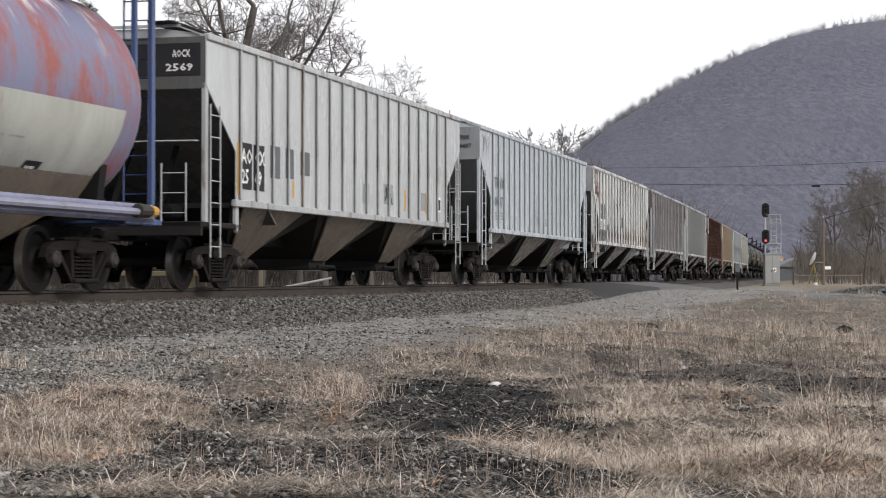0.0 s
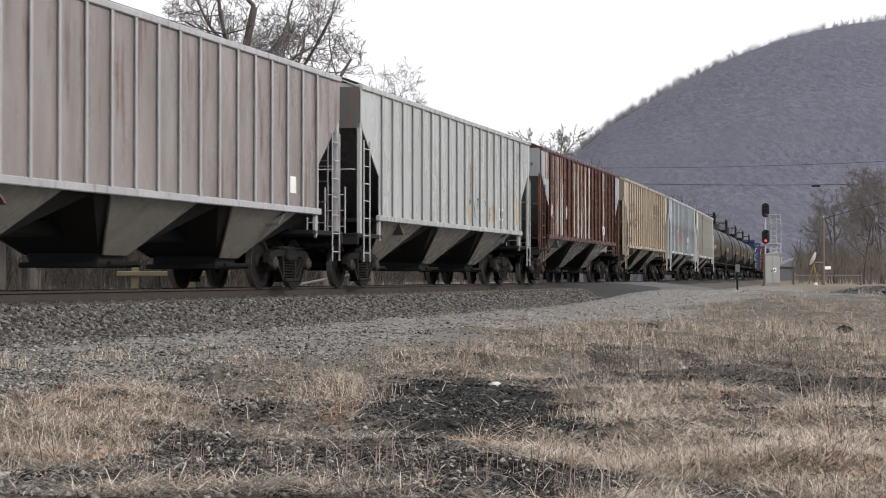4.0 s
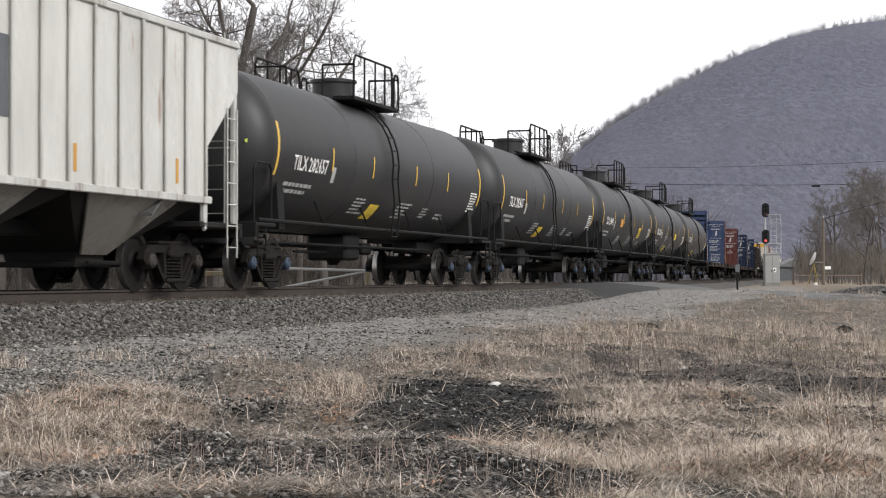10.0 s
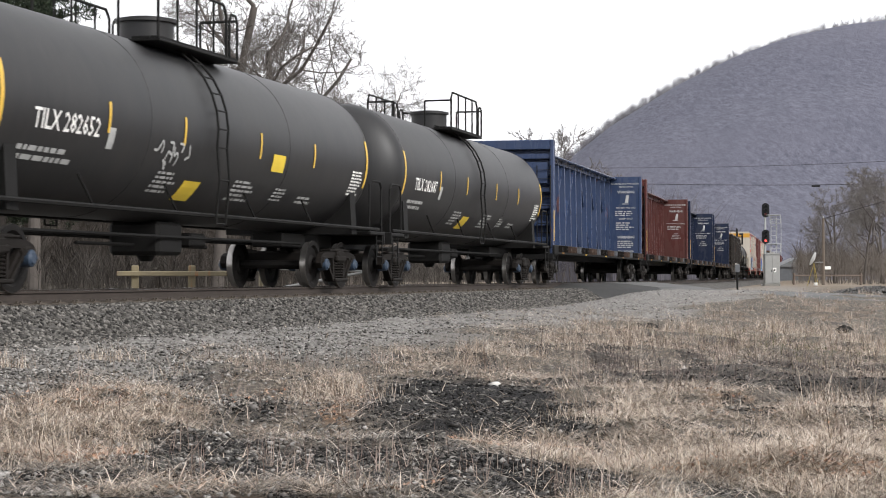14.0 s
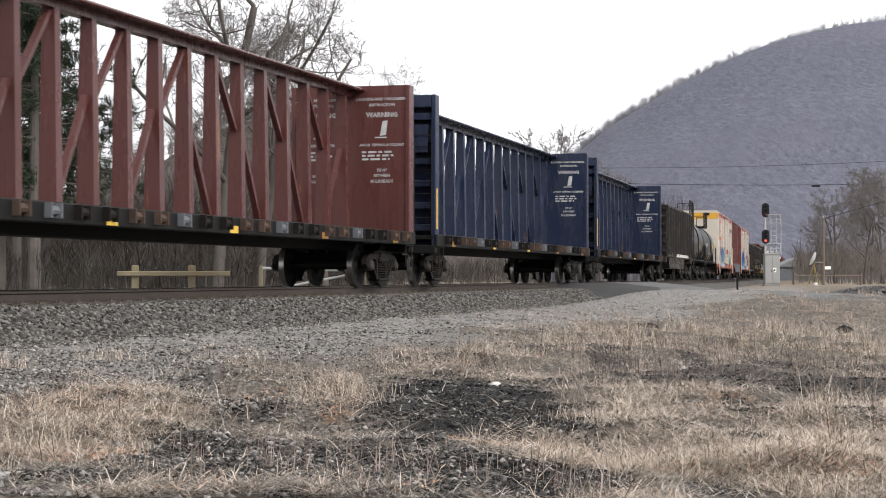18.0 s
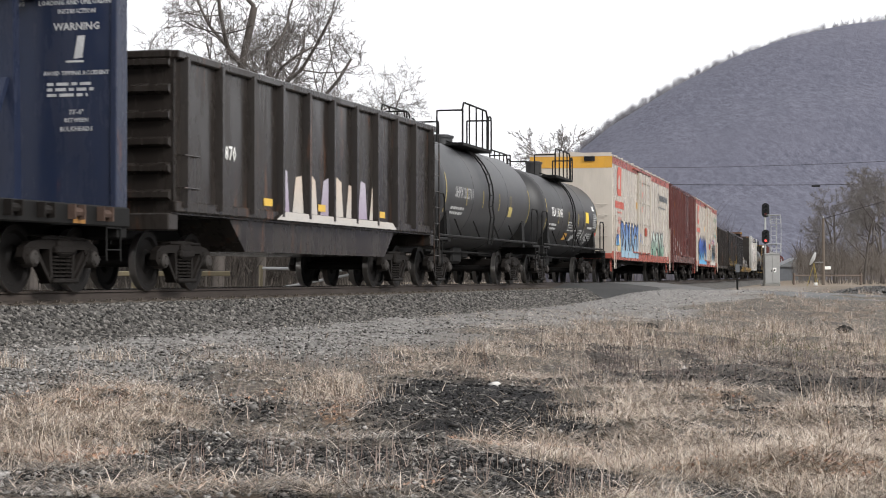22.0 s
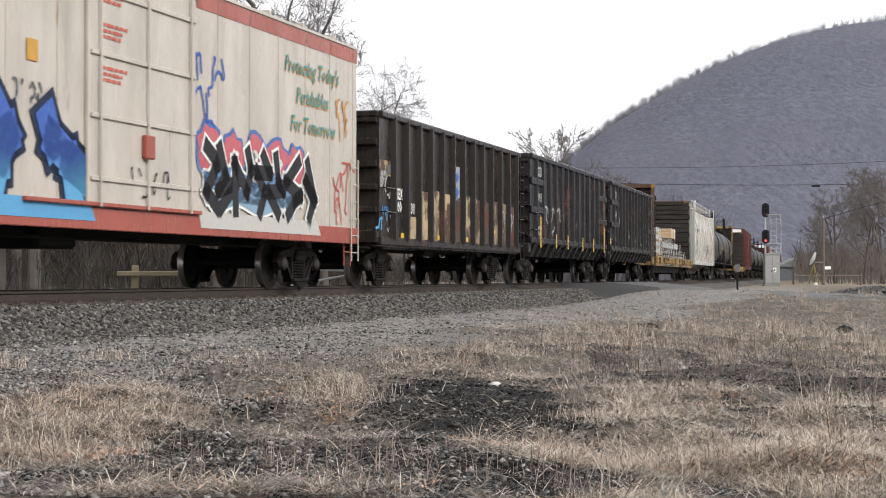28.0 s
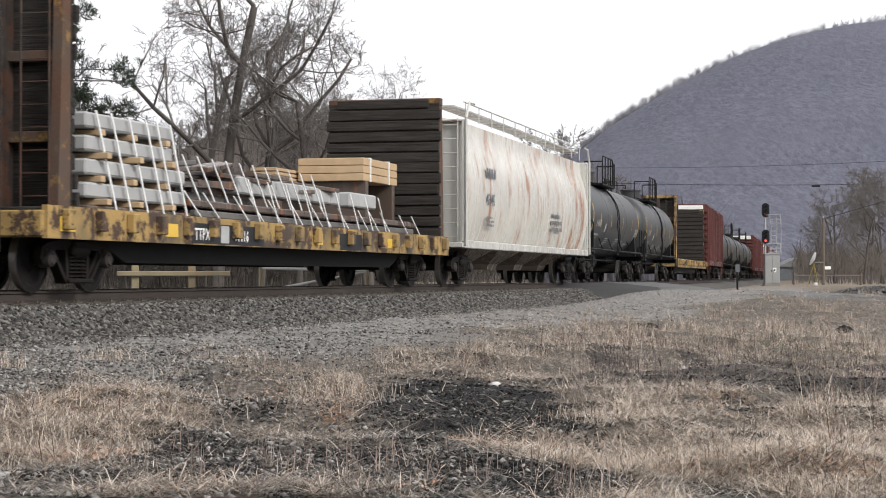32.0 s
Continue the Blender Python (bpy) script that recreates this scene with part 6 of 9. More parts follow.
r_ = np.random.default_rng(72)
n = 1700
u_, y_ = r_.uniform(0.02, 0.262, n), r_.uniform(1080, 1150, n)
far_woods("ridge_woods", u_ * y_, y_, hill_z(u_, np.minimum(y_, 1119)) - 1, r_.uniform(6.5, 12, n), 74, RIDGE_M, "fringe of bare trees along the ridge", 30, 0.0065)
# brushy mound behind the left-hand trees
MOUND_M = plain("brown_brush", (0.115, 0.097, 0.085), 1.0, 0, 0.45, 0.6, 0.4)
r2, th = np.meshgrid(np.linspace(0, 1, 16), np.linspace(0, 2 * math.pi, 49))
mz = 27 * (1 - smooth01(r2)) * (0.9 + 0.1 * np.sin(th * 5)) - 1
mx, my = -27 + r2 * 60 * np.cos(th), 300 + r2 * 50 * np.sin(th)
i = np.arange(48 * 16).reshape(48, 16)[:, :-1].ravel()
tagged(new("mound", raw_mesh("mound", np.stack([mx.ravel(), my.ravel(), mz.ravel()], 1), np.stack([i, i + 1, i + 17, i + 16], 1), MOUND_M, True)), "brown brush-covered mound behind the trees", "hill", kind="structure")
BRUSH_FAR = island_material("brown_far_brush", [(0.075, 0.064, 0.056), (0.115, 0.100, 0.088), (0.165, 0.145, 0.128), (0.22, 0.195, 0.175)], 1.0, False)
n = 2600
a_, q_ = r_.uniform(0, 6.28, n), np.sqrt(r_.random(n))
x_, y_ = -27 + q_ * 58 * np.cos(a_), 300 + q_ * 48 * np.sin(a_)
far_woods("mound_brush", x_, y_, 27 * (1 - smooth01(q_)) - 2, r_.uniform(3, 7, n), 76, BRUSH_FAR, "brown bushes on the mound", 14, 0.008)
SCRUB_M = island_material("brown_scrub_twigs", [(0.05, 0.043, 0.038), (0.09, 0.078, 0.069), (0.14, 0.122, 0.108), (0.20, 0.178, 0.16)], 1.0, False)
THICKET_M = island_material("dark_tangled_brush", [(0.018, 0.016, 0.015), (0.040, 0.036, 0.032), (0.075, 0.067, 0.060), (0.15, 0.137, 0.124)], 1.0, False)
n = 7000
x_, y_ = r_.uniform(-75, 16, n), r_.uniform(78, 200, n)
keep = track_d(x_, y_)[0] < -20
x_, y_ = x_[keep], y_[keep]
far_woods("thicket", x_, y_, ground_z(x_, y_) - 0.2, r_.uniform(0.7, 3.4, len(x_)), 77, THICKET_M, "thicket of brown bushes behind the track", 26, 0.0042)
n = 1900
x_, y_ = r_.uniform(-42, -4, n), r_.uniform(100, 150, n)
keep = track_d(x_, y_)[0] < -22
x_, y_ = x_[keep], y_[keep]
far_woods("scrub", x_, y_, ground_z(x_, y_) - 0.2, r_.uniform(2.5, 8.5, len(x_)), 80, SCRUB_M, "brown twiggy scrub below the tall trees", 34, 0.0026)
n = 1900
x_, y_ = r_.uniform(31, 75, n), r_.uniform(155, 300, n)
keep = (x_ / y_ > 0.175) & (track_d(x_, y_)[0] > 6)
x_, y_ = x_[keep], y_[keep]
far_woods("roadside_thicket", x_, y_, ground_z(x_, y_) - 0.2, r_.uniform(1.2, 5.5, len(x_)), 78, BRUSH_FAR, "thicket of brown bushes beyond the signal", 34, 0.0036)
n = 2400
y_ = r_.uniform(230, 420, n)
x_ = y_ * r_.uniform(0.055, 0.20, n)
keep = np.abs(track_d(x_, y_)[0]) > 9
x_, y_ = x_[keep], y_[keep]
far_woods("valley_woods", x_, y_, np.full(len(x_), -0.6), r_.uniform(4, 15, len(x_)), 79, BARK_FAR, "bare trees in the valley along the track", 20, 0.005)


# ---- trees ----
def grow(seed, height, levels=5, spread=0.60, bare=0.20, kids=3, thin=0.009):
    """Segments of a bare tree: start, end, radii, level."""
    rnd, seg = random.Random(seed), []

    def limb(p, d, length, r, lv):
        k = 5 if lv < 2 else 3
        step = length / k
        for i in range(k):
            w = 0.20 if 0 < lv < 4 else 0.09 if lv == 0 else 0.16
            d = (d + Vector((rnd.gauss(0, w), rnd.gauss(0, w), rnd.gauss(0, w * 0.6) + (0.09 if lv in (1, 2) else 0.02)))).normalized()
            q = p + d * step
            r2 = max(r * (0.88 if lv < 2 else 0.82), thin * 0.7)
            seg.append((p, q, r, r2, lv))
            p, r = q, r2
            f = (i + 1) / k
            if lv < levels and (lv > 0 and f > 0.2 or f > bare):
                for _ in range(rnd.randint(1, 2) if lv == 0 else rnd.randint(1, 2 if lv < 4 else 1) if i < k - 1 else kids - 1):
                    ax = d.orthogonal().normalized()
                    ax.rotate(Matrix.Rotation(rnd.uniform(0, 6.283), 3, d))
                    nd = (d * (1 - spread * rnd.uniform(0.6, 1.15)) + ax * spread * rnd.uniform(0.8, 1.3)).normalized()
                    limb(p.copy(), nd, length * rnd.uniform(0.42, 0.70) * (1 - 0.3 * f), max(r * rnd.uniform(0.42, 0.68), thin), lv + 1)

    limb(Vector((0, 0, -0.2)), Vector((rnd.gauss(0, 0.05), rnd.gauss(0, 0.05), 1)).normalized(), height * 0.66, height * 0.0155, 0)
    return seg


def tubes(name, seg, n, mat):
    P, Q = np.array([s[0] for s in seg]), np.array([s[1] for s in seg])
    r, r2 = np.array([s[2] for s in seg]), np.array([s[3] for s in seg])
    w = Q - P
    w /= np.linalg.norm(w, axis=1)[:, None] + 1e-9
    a = np.cross(w, np.where(np.abs(w[:, 2:3]) < 0.9, [[0, 0, 1.0]], [[1.0, 0, 0]]))
    a /= np.linalg.norm(a, axis=1)[:, None] + 1e-9
    b = np.cross(w, a)
    V = []
    for c, rr in ((P, r), (Q, r2)):
        for i in range(n):
            t = 2 * math.pi * i / n
            V.append(c + rr[:, None] * (math.cos(t) * a + math.sin(t) * b))
    V = np.stack(V, 1).reshape(-1, 3)
    o = 2 * n * np.arange(len(seg))[:, None]
    F = np.concatenate([np.array([[i, (i + 1) % n, n + (i + 1) % n, n + i]]) + o for i in range(n)])
    return raw_mesh(name, V, F, mat)


BARK_M = plain("grey_brown_bark", (0.115, 0.101, 0.091), 0.95, 0, 0.35, 5, 0.5)
TWIG_M = island_material("bare_twigs", [(0.10, 0.091, 0.086), (0.16, 0.147, 0.138), (0.23, 0.212, 0.20)], 0.95, False)
# paler copy of the twigs for far trees, haze painted into the colour
TWIG_FAR = island_material("far_hazed_twigs", [(0.13, 0.118, 0.113), (0.18, 0.165, 0.158), (0.25, 0.232, 0.222)], 0.95, False)
TREE_CACHE = {}


def bare_tree(seed, x, y, height, label, turn=0.0, levels=5, spread=0.60, kids=3, z=None, thin=0.009):
    key = (seed, levels, spread, kids, thin)
    if key not in TREE_CACHE:
        seg = grow(seed, 10.0, levels, spread, 0.20, kids, thin)
        top = max(s[1].z for s in seg)
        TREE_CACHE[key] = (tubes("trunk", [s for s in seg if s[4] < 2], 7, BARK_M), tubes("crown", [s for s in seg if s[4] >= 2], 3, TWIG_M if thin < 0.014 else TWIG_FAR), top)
    tr, cr, top = TREE_CACHE[key]
    k = height / top
    t = thing("tree", label, "tree")
    t.matrix_world = Matrix.Translation((x, y, ground_at(x, y) if z is None else z)) @ Matrix.Rotation(turn, 4, "Z") @ Matrix.Scale(k, 4)
    part("trunk", tr, None, t)
    part("crown", cr, None, t)


LEFT = "tall bare deciduous tree with spreading grey limbs behind the track"
for seed, x, y, h, tn in ((1, -11.6, 95, 20.5, 0.3), (6, -9.7, 98, 17.5, 1.2), (3, -6.0, 95, 14.6, 2.2), (4, -4.0, 103, 12.6, 0.0), (2, -3.9, 96, 12.4, 2.7), (7, -13.5, 104, 17.0, 4.2), (6, -8.4, 108, 15.0, 3.4), (5, -20.5, 132, 14.5, 5.0), (4, -25.0, 126, 13.5, 1.0), (2, -31, 130, 15.0, 4.0), (7, -17.0, 128, 13.0, 2.0)):
    bare_tree(seed, x, y, h, LEFT, tn, thin=0.0072)
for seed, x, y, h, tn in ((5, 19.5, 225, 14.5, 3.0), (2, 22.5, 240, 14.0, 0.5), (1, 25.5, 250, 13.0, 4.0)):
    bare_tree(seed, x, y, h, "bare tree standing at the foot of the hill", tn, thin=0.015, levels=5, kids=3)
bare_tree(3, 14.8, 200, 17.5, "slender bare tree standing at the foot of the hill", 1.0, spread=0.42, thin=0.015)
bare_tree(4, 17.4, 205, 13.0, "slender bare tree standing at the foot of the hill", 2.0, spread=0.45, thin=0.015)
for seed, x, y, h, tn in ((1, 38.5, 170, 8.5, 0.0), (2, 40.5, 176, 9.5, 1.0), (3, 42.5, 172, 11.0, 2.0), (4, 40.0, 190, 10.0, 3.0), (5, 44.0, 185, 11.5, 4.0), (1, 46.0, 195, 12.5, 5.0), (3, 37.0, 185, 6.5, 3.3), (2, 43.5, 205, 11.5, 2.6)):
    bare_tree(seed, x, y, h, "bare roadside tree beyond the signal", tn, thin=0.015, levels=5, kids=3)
NEEDLE_M = island_material("dark_pine_needles", [(0.014, 0.022, 0.014), (0.026, 0.038, 0.022), (0.045, 0.058, 0.034)], 0.8, False)


def pine(x, y, h, seed):
    rnd = np.random.default_rng(seed)
    t = thing("pine_tree", "tall dark green pine behind the track", "tree")
    t.matrix_world = pose(x, y, ground_at(x, y))
    part("trunk", Geo().tube((0, 0, -0.2), (0, 0, h * 0.97), 0.30, 9, 0.05), BARK_M, t)
    g, P = Geo(), []
    for i in range(95):
        z = h * (0.22 + 0.76 * rnd.random())
        L = (h - z) * 0.30 + 0.9 + rnd.random() * 1.2
        a = rnd.uniform(0, 6.28)
        e = Vector((math.cos(a) * L, math.sin(a) * L, z + L * rnd.uniform(-0.12, 0.2)))
        g.tube((0, 0, z), e, 0.05, 5, 0.015)
        for k in range(13):
            f = rnd.uniform(0.3, 1.05)
            P.append(Vector((0, 0, z)).lerp(e, f) + Vector(rnd.normal(0, 0.22, 3)))
    part("branches", g, BARK_M, t)
    P = np.array([tuple(p) for p in P])
    m = 34
    i = np.repeat(np.arange(len(P)), m)
    n = len(i)
    c = P[i] + rnd.normal(0, 0.10, (n, 3))
    d = rnd.normal(0, 1, (n, 3)) + [0, 0, 0.5]
    d /= np.linalg.norm(d, axis=1)[:, None]
    w = np.cross(d, rnd.normal(0, 1, (n, 3)))
    w /= np.linalg.norm(w, axis=1)[:, None]
    V = np.stack([c - w * 0.026, c + w * 0.026, c + d * rnd.uniform(0.16, 0.38, n)[:, None]], 1).reshape(-1, 3)
    part("needles", raw_mesh("needles", V, np.arange(len(V)).reshape(-1, 3), NEEDLE_M), None, t)


pine(-17.6, 80.0, 17.5, 5)
pine(-20.5, 86.0, 16.0, 6)
pine(-22.5, 98.0, 17.0, 8)

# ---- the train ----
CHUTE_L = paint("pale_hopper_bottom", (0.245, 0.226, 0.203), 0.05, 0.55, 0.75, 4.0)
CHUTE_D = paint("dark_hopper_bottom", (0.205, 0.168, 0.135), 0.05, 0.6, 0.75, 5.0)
END_DARK = paint("dark_end_sheet", (0.11, 0.11, 0.108), 0.1, 0.7, 0.7, 6.0)
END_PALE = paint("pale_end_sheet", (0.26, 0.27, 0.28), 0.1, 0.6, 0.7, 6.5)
RUST_RIB = paint("rusted_rib", (0.34, 0.29, 0.26), 0.5, 0.4, 0.8, 2.0, (0.07, 0.035, 0.022), 3.0, 0.5, None, (0.15, 0.075, 0.045))
END_TAN = paint("dark_tan_end_sheet", (0.20, 0.165, 0.13), 0.1, 0.6, 0.7, 6.8)
FLAKED = paint("flaking_white_panel", (0.50, 0.485, 0.455), 0.56, 0.3, 0.7, 21.0)
FLAKED2 = flaked("rust_through_white", (0.50, 0.48, 0.44), (0.10, 0.045, 0.03), 0.50, 2.2, 9.0)
HOPPERS = [
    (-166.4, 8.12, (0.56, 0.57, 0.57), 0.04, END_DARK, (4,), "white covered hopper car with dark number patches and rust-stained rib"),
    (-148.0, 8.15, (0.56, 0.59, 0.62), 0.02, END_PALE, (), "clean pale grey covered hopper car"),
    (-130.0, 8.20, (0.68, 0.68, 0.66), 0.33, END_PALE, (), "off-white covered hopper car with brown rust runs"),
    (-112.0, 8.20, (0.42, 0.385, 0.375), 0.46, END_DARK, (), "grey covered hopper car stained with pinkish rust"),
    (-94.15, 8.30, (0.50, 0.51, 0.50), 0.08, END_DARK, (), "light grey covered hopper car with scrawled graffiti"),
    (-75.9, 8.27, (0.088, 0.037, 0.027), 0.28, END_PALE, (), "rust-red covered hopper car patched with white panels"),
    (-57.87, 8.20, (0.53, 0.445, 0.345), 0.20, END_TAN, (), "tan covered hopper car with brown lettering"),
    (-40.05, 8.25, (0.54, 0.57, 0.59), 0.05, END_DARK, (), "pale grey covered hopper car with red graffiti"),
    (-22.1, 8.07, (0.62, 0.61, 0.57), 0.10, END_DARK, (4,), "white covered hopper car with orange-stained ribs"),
]
CARS = {}
for i, (a, half, col, rust, end, rusty, lab) in enumerate(HOPPERS):
    col = tuple(k * (0.93 if i in (6, 7, 8) else 0.85) for k in col) if i != 5 else col
    body = paint("hopper_paint", col, rust, 0.28, 0.62, i * 3.7)
    trim = paint("hopper_trim", tuple(k * 0.95 for k in col), rust * 0.8, 0.35, 0.6, i * 2.1)
    if i == 2:
        body = paint("rust_dripped_white_paint", (0.60, 0.60, 0.585), 0.34, 0.24, 0.62, 7.4, (0.050, 0.026, 0.018), 5.0, 0.55, None, (0.115, 0.055, 0.032), 0.8)
        trim = paint("rust_dripped_white_ribs", (0.58, 0.58, 0.56), 0.40, 0.25, 0.6, 4.2, (0.045, 0.024, 0.018), 3.0, 0.8, None, (0.12, 0.058, 0.034), 0.8)
    if i == 3:
        body = paint("mauve_stained_grey_paint", (0.25, 0.218, 0.208), 0.28, 0.45, 0.65, 11.1, (0.085, 0.050, 0.042), 6.0, 0.25, None, (0.15, 0.095, 0.08), 0.6)
        trim = paint("bleached_grey_ribs", (0.40, 0.395, 0.405), 0.22, 0.35, 0.6, 6.3, (0.10, 0.060, 0.050), 6.0, 0.4, None, (0.17, 0.11, 0.095), 0.6)
    if i in (0, 6, 7, 8):
        edge = tuple(k * (0.90 if i != 6 else 0.82) for k in col)
        trim = paint("hopper_ribs", edge, 0.30, 0.5, 0.65, i * 2.1 + 1, (0.10, 0.07, 0.055), 3.0, 0.5, None, (0.18, 0.12, 0.085), 0.6)
    CARS["h%d" % (i + 1)] = covered_hopper(a, half, lab, body, trim, end, CHUTE_L if i not in (0, 6) else CHUTE_D, 18 if i != 1 else 20, i, rusty=rusty, rust_rib=RUST_RIB, board_m=trim if i in (1, 6, 7) else STEEL)
Y = -1.503                                        # the plane of a hopper's side wall, where marks are painted
ORANGE_STRIP = plain("weathered_orange_strip", (0.55, 0.30, 0.07), 0.6, 0, 0.25, 14)
PALE_PATCH = plain("grey_patch", (0.28, 0.285, 0.29), 0.65, 0, 0.15, 14)
BROWN_MARK = plain("dark_brown_lettering", (0.05, 0.04, 0.033), 0.6, 0, 0.2, 14)


def end_number(car, half, s, mat, z=3.34, panel=None, mark=""):
    """The number on the upper end panel."""
    if panel is not None:
        part("number_panel", Geo().box(-half - 0.008, -half, -1.40, -0.10, z + 0.06, z + 0.58, 0.002), panel, car)
    word(car, s, 0.165, -half - 0.010, -0.80, z + 0.14, mat, face="x", bold=0.003, sx=0.46 / width_of(s, 0.165))
    if mark:
        word(car, mark, 0.165, -half - 0.010, -0.92, z + 0.36, mat, face="x", bold=0.003, sx=0.30 / width_of(mark, 0.165))


h = CARS["h1"]
for k, (x0, x1) in enumerate(((-6.66, -6.10), (-6.02, -5.50))):
    patch(h, x0, x1, 1.66, 2.44, Y, BLACK_MARK, "number_patch")
word(h, "25", 0.34, -6.60, Y - 0.009, 1.76, WHITE_MARK, bold=0.005)
word(h, "69", 0.34, -5.98, Y - 0.009, 1.76, WHITE_MARK, bold=0.005)
word(h, "AO", 0.34, -6.60, Y - 0.009, 2.10, WHITE_MARK, bold=0.005)
word(h, "CX", 0.34, -5.98, Y - 0.009, 2.10, WHITE_MARK, bold=0.005)
for x0, x1, z0 in ((-5.20, -4.70, 1.92), (-4.40, -3.98, 1.95), (-3.60, -3.10, 2.05)):
    patch(h, x0, x1, z0, 2.48, Y, DARK_PATCH, "painted_out_patch")
patch(h, -6.78, -6.70, 1.55, 2.42, Y, ORANGE_STRIP, "reflector_strip")
patch(h, -4.05, -3.97, 1.62, 1.92, Y, ORANGE_STRIP, "reflector_strip")
for x in (0.2, 4.6):
    patch(h, x, x + 0.42, 1.68, 2.08, Y, PALE_PATCH, "painted_out_patch")
patch(h, 1.7, 2.35, 1.72, 2.15, Y, PALE_PATCH, "painted_out_patch")
scrawl(h, 1.72, 1.74, 0.6, 0.4, Y - 0.006, BLACK_MARK, 29, 5, 0.016)
for x in (3.3, 5.0, 6.75):
    patch(h, x - 0.05, x + 0.05, 1.63, 2.1 if x < 6 else 2.5, Y, ORANGE_STRIP, "reflector_strip")
patch(h, 6.0, 6.28, 1.70, 2.05, Y, WHITE_MARK, "stencil")
patch(h, 6.04, 6.24, 1.74, 1.98, Y - 0.005, BLACK_MARK, "stencil_print")
end_number(h, 8.12, "2569", WHITE_MARK, panel=BLACK_MARK, mark="AOCX")
h = CARS["h2"]
word(h, "TRNX", 0.40, -6.45, Y - 0.008, 2.55, DARK_PATCH, bold=0.004, sx=1.1)
word(h, "00407", 0.40, -6.45, Y - 0.008, 2.05, DARK_PATCH, bold=0.004, sx=1.0)
for x_, z_ in ((-6.4, 1.70), (-5.7, 1.72), (-0.6, 1.75), (0.6, 1.72)):
    bars(h, x_, Y - 0.006, z_, 0.45, 0.24, 3, PALE_PATCH, None, 31)
scrawl(h, -7.9, 3.1, 0.7, 0.7, Y, PALE_PATCH, 30, 5, 0.016)
end_number(h, 8.15, "500407", BLACK_MARK, mark="TRNX")
h = CARS["h3"]
patch(h, -0.90, -0.12, 2.10, 2.48, Y, DARK_PATCH, "painted_out_patch")
for x0, x1, txt, num in ((-6.56, -6.02, "AO", "25"), (-5.86, -5.28, "CX", "26")):
    patch(h, x0, x1, 2.28, 2.82, Y, DARK_PATCH, "number_patch")
    patch(h, x0, x1, 1.92, 2.27, Y, WHITE_MARK, "number_patch")
    word(h, txt, 0.30, x0 + 0.06, Y - 0.009, 2.42, GREY_MARK, bold=0.004)
    word(h, num, 0.32, x0 + 0.08, Y - 0.009, 1.97, DARK_PATCH, bold=0.005)
    patch(h, x0 + 0.1, x1 - 0.02, 1.50, 1.90, Y, DARK_PATCH, "painted_out_patch")
patch(h, -4.93, -4.45, 1.90, 2.10, Y, DARK_PATCH, "painted_out_patch")
for x0, x1, z0 in ((-8.05, -7.55, 3.45), (-7.80, -7.20, 3.10), (-7.35, -6.85, 2.70)):
    patch(h, x0, x1, z0, min(z0 + 0.85, 3.93), Y, FLAKED2, "rusted_patch", "rust showing through white paint")
end_number(h, 8.20, "2526", DARK_PATCH, panel=PALE_PATCH, mark="AOCX")
for x in (-1.85, 0.89, 3.42):
    patch(h, x - 0.05, x + 0.05, 1.66, 2.10, Y, ORANGE_STRIP, "reflector_strip")
patch(h, 6.40, 6.50, 1.62, 2.32, Y, ORANGE_STRIP, "reflector_strip")
patch(h, 4.28, 4.72, 1.66, 1.95, Y, WHITE_MARK, "stencil")
bars(h, 4.32, Y - 0.010, 1.70, 0.36, 0.2, 3, BLACK_MARK, None, 33)
scrawl(h, -0.5, 1.7, 0.5, 0.4, Y, DARK_PATCH, 34, 2, 0.012)
h = CARS["h4"]
word(h, "21  4", 0.36, -6.6, Y - 0.012, 1.95, PALE_PATCH, bold=0.004)
end_number(h, 8.20, "0390", DARK_PATCH)
patch(h, 5.4, 5.7, 1.7, 2.0, Y, WHITE_MARK, "stencil")
h = CARS["h5"]
scrawl(h, 1.0, 1.62, 0.95, 0.55, Y, BLACK_MARK, 35, 5, 0.018)
scrawl(h, 2.65, 1.66, 0.65, 0.48, Y, BLACK_MARK, 36, 4, 0.018)
scrawl(h, 6.1, 2.9, 0.6, 0.7, Y, PALE_PATCH, 37, 4, 0.015)
for x, z1 in ((0.95, 2.1), (3.48, 2.05), (6.53, 2.42)):
    patch(h, x - 0.05, x + 0.05, 1.60, z1, Y, ORANGE_STRIP, "reflector_strip")
patch(h, 3.60, 3.98, 1.70, 2.05, Y, PALE_PATCH, "painted_out_patch")
patch(h, 4.34, 4.78, 1.70, 2.02, Y, WHITE_MARK, "stencil")
patch(h, 4.40, 4.72, 1.76, 1.97, Y - 0.005, BLACK_MARK, "stencil_print")
h = CARS["h6"]
for x0, x1 in ((-7.6, -7.0), (-6.15, -5.64), (-5.48, -4.86), (-4.70, -4.16), (-2.39, -1.64), (-1.52, -0.74), (-0.55, 0.20), (0.38, 1.03), (4.0, 4.4)):
    patch(h, x0, x1, 1.50 if -7 < x0 < 7 else 3.15, 3.93, Y, FLAKED, "white_panel", "flaking white paint over rust", 0.006)
PALE_BLUE = paint("faded_pale_blue_paint", (0.36, 0.40, 0.44), 0.12, 0.4, 0.65, 23.0)
for s in (-1, 1):
    part("corner_panel", Geo().prism([(s * 6.98, 3.95), (s * 8.22, 3.95), (s * 8.22, 3.28), (s * 7.02, 2.36), (s * 6.98, 2.36)], "y", Y - 0.004, Y), PALE_BLUE, h, "faded pale blue panel at the corner")
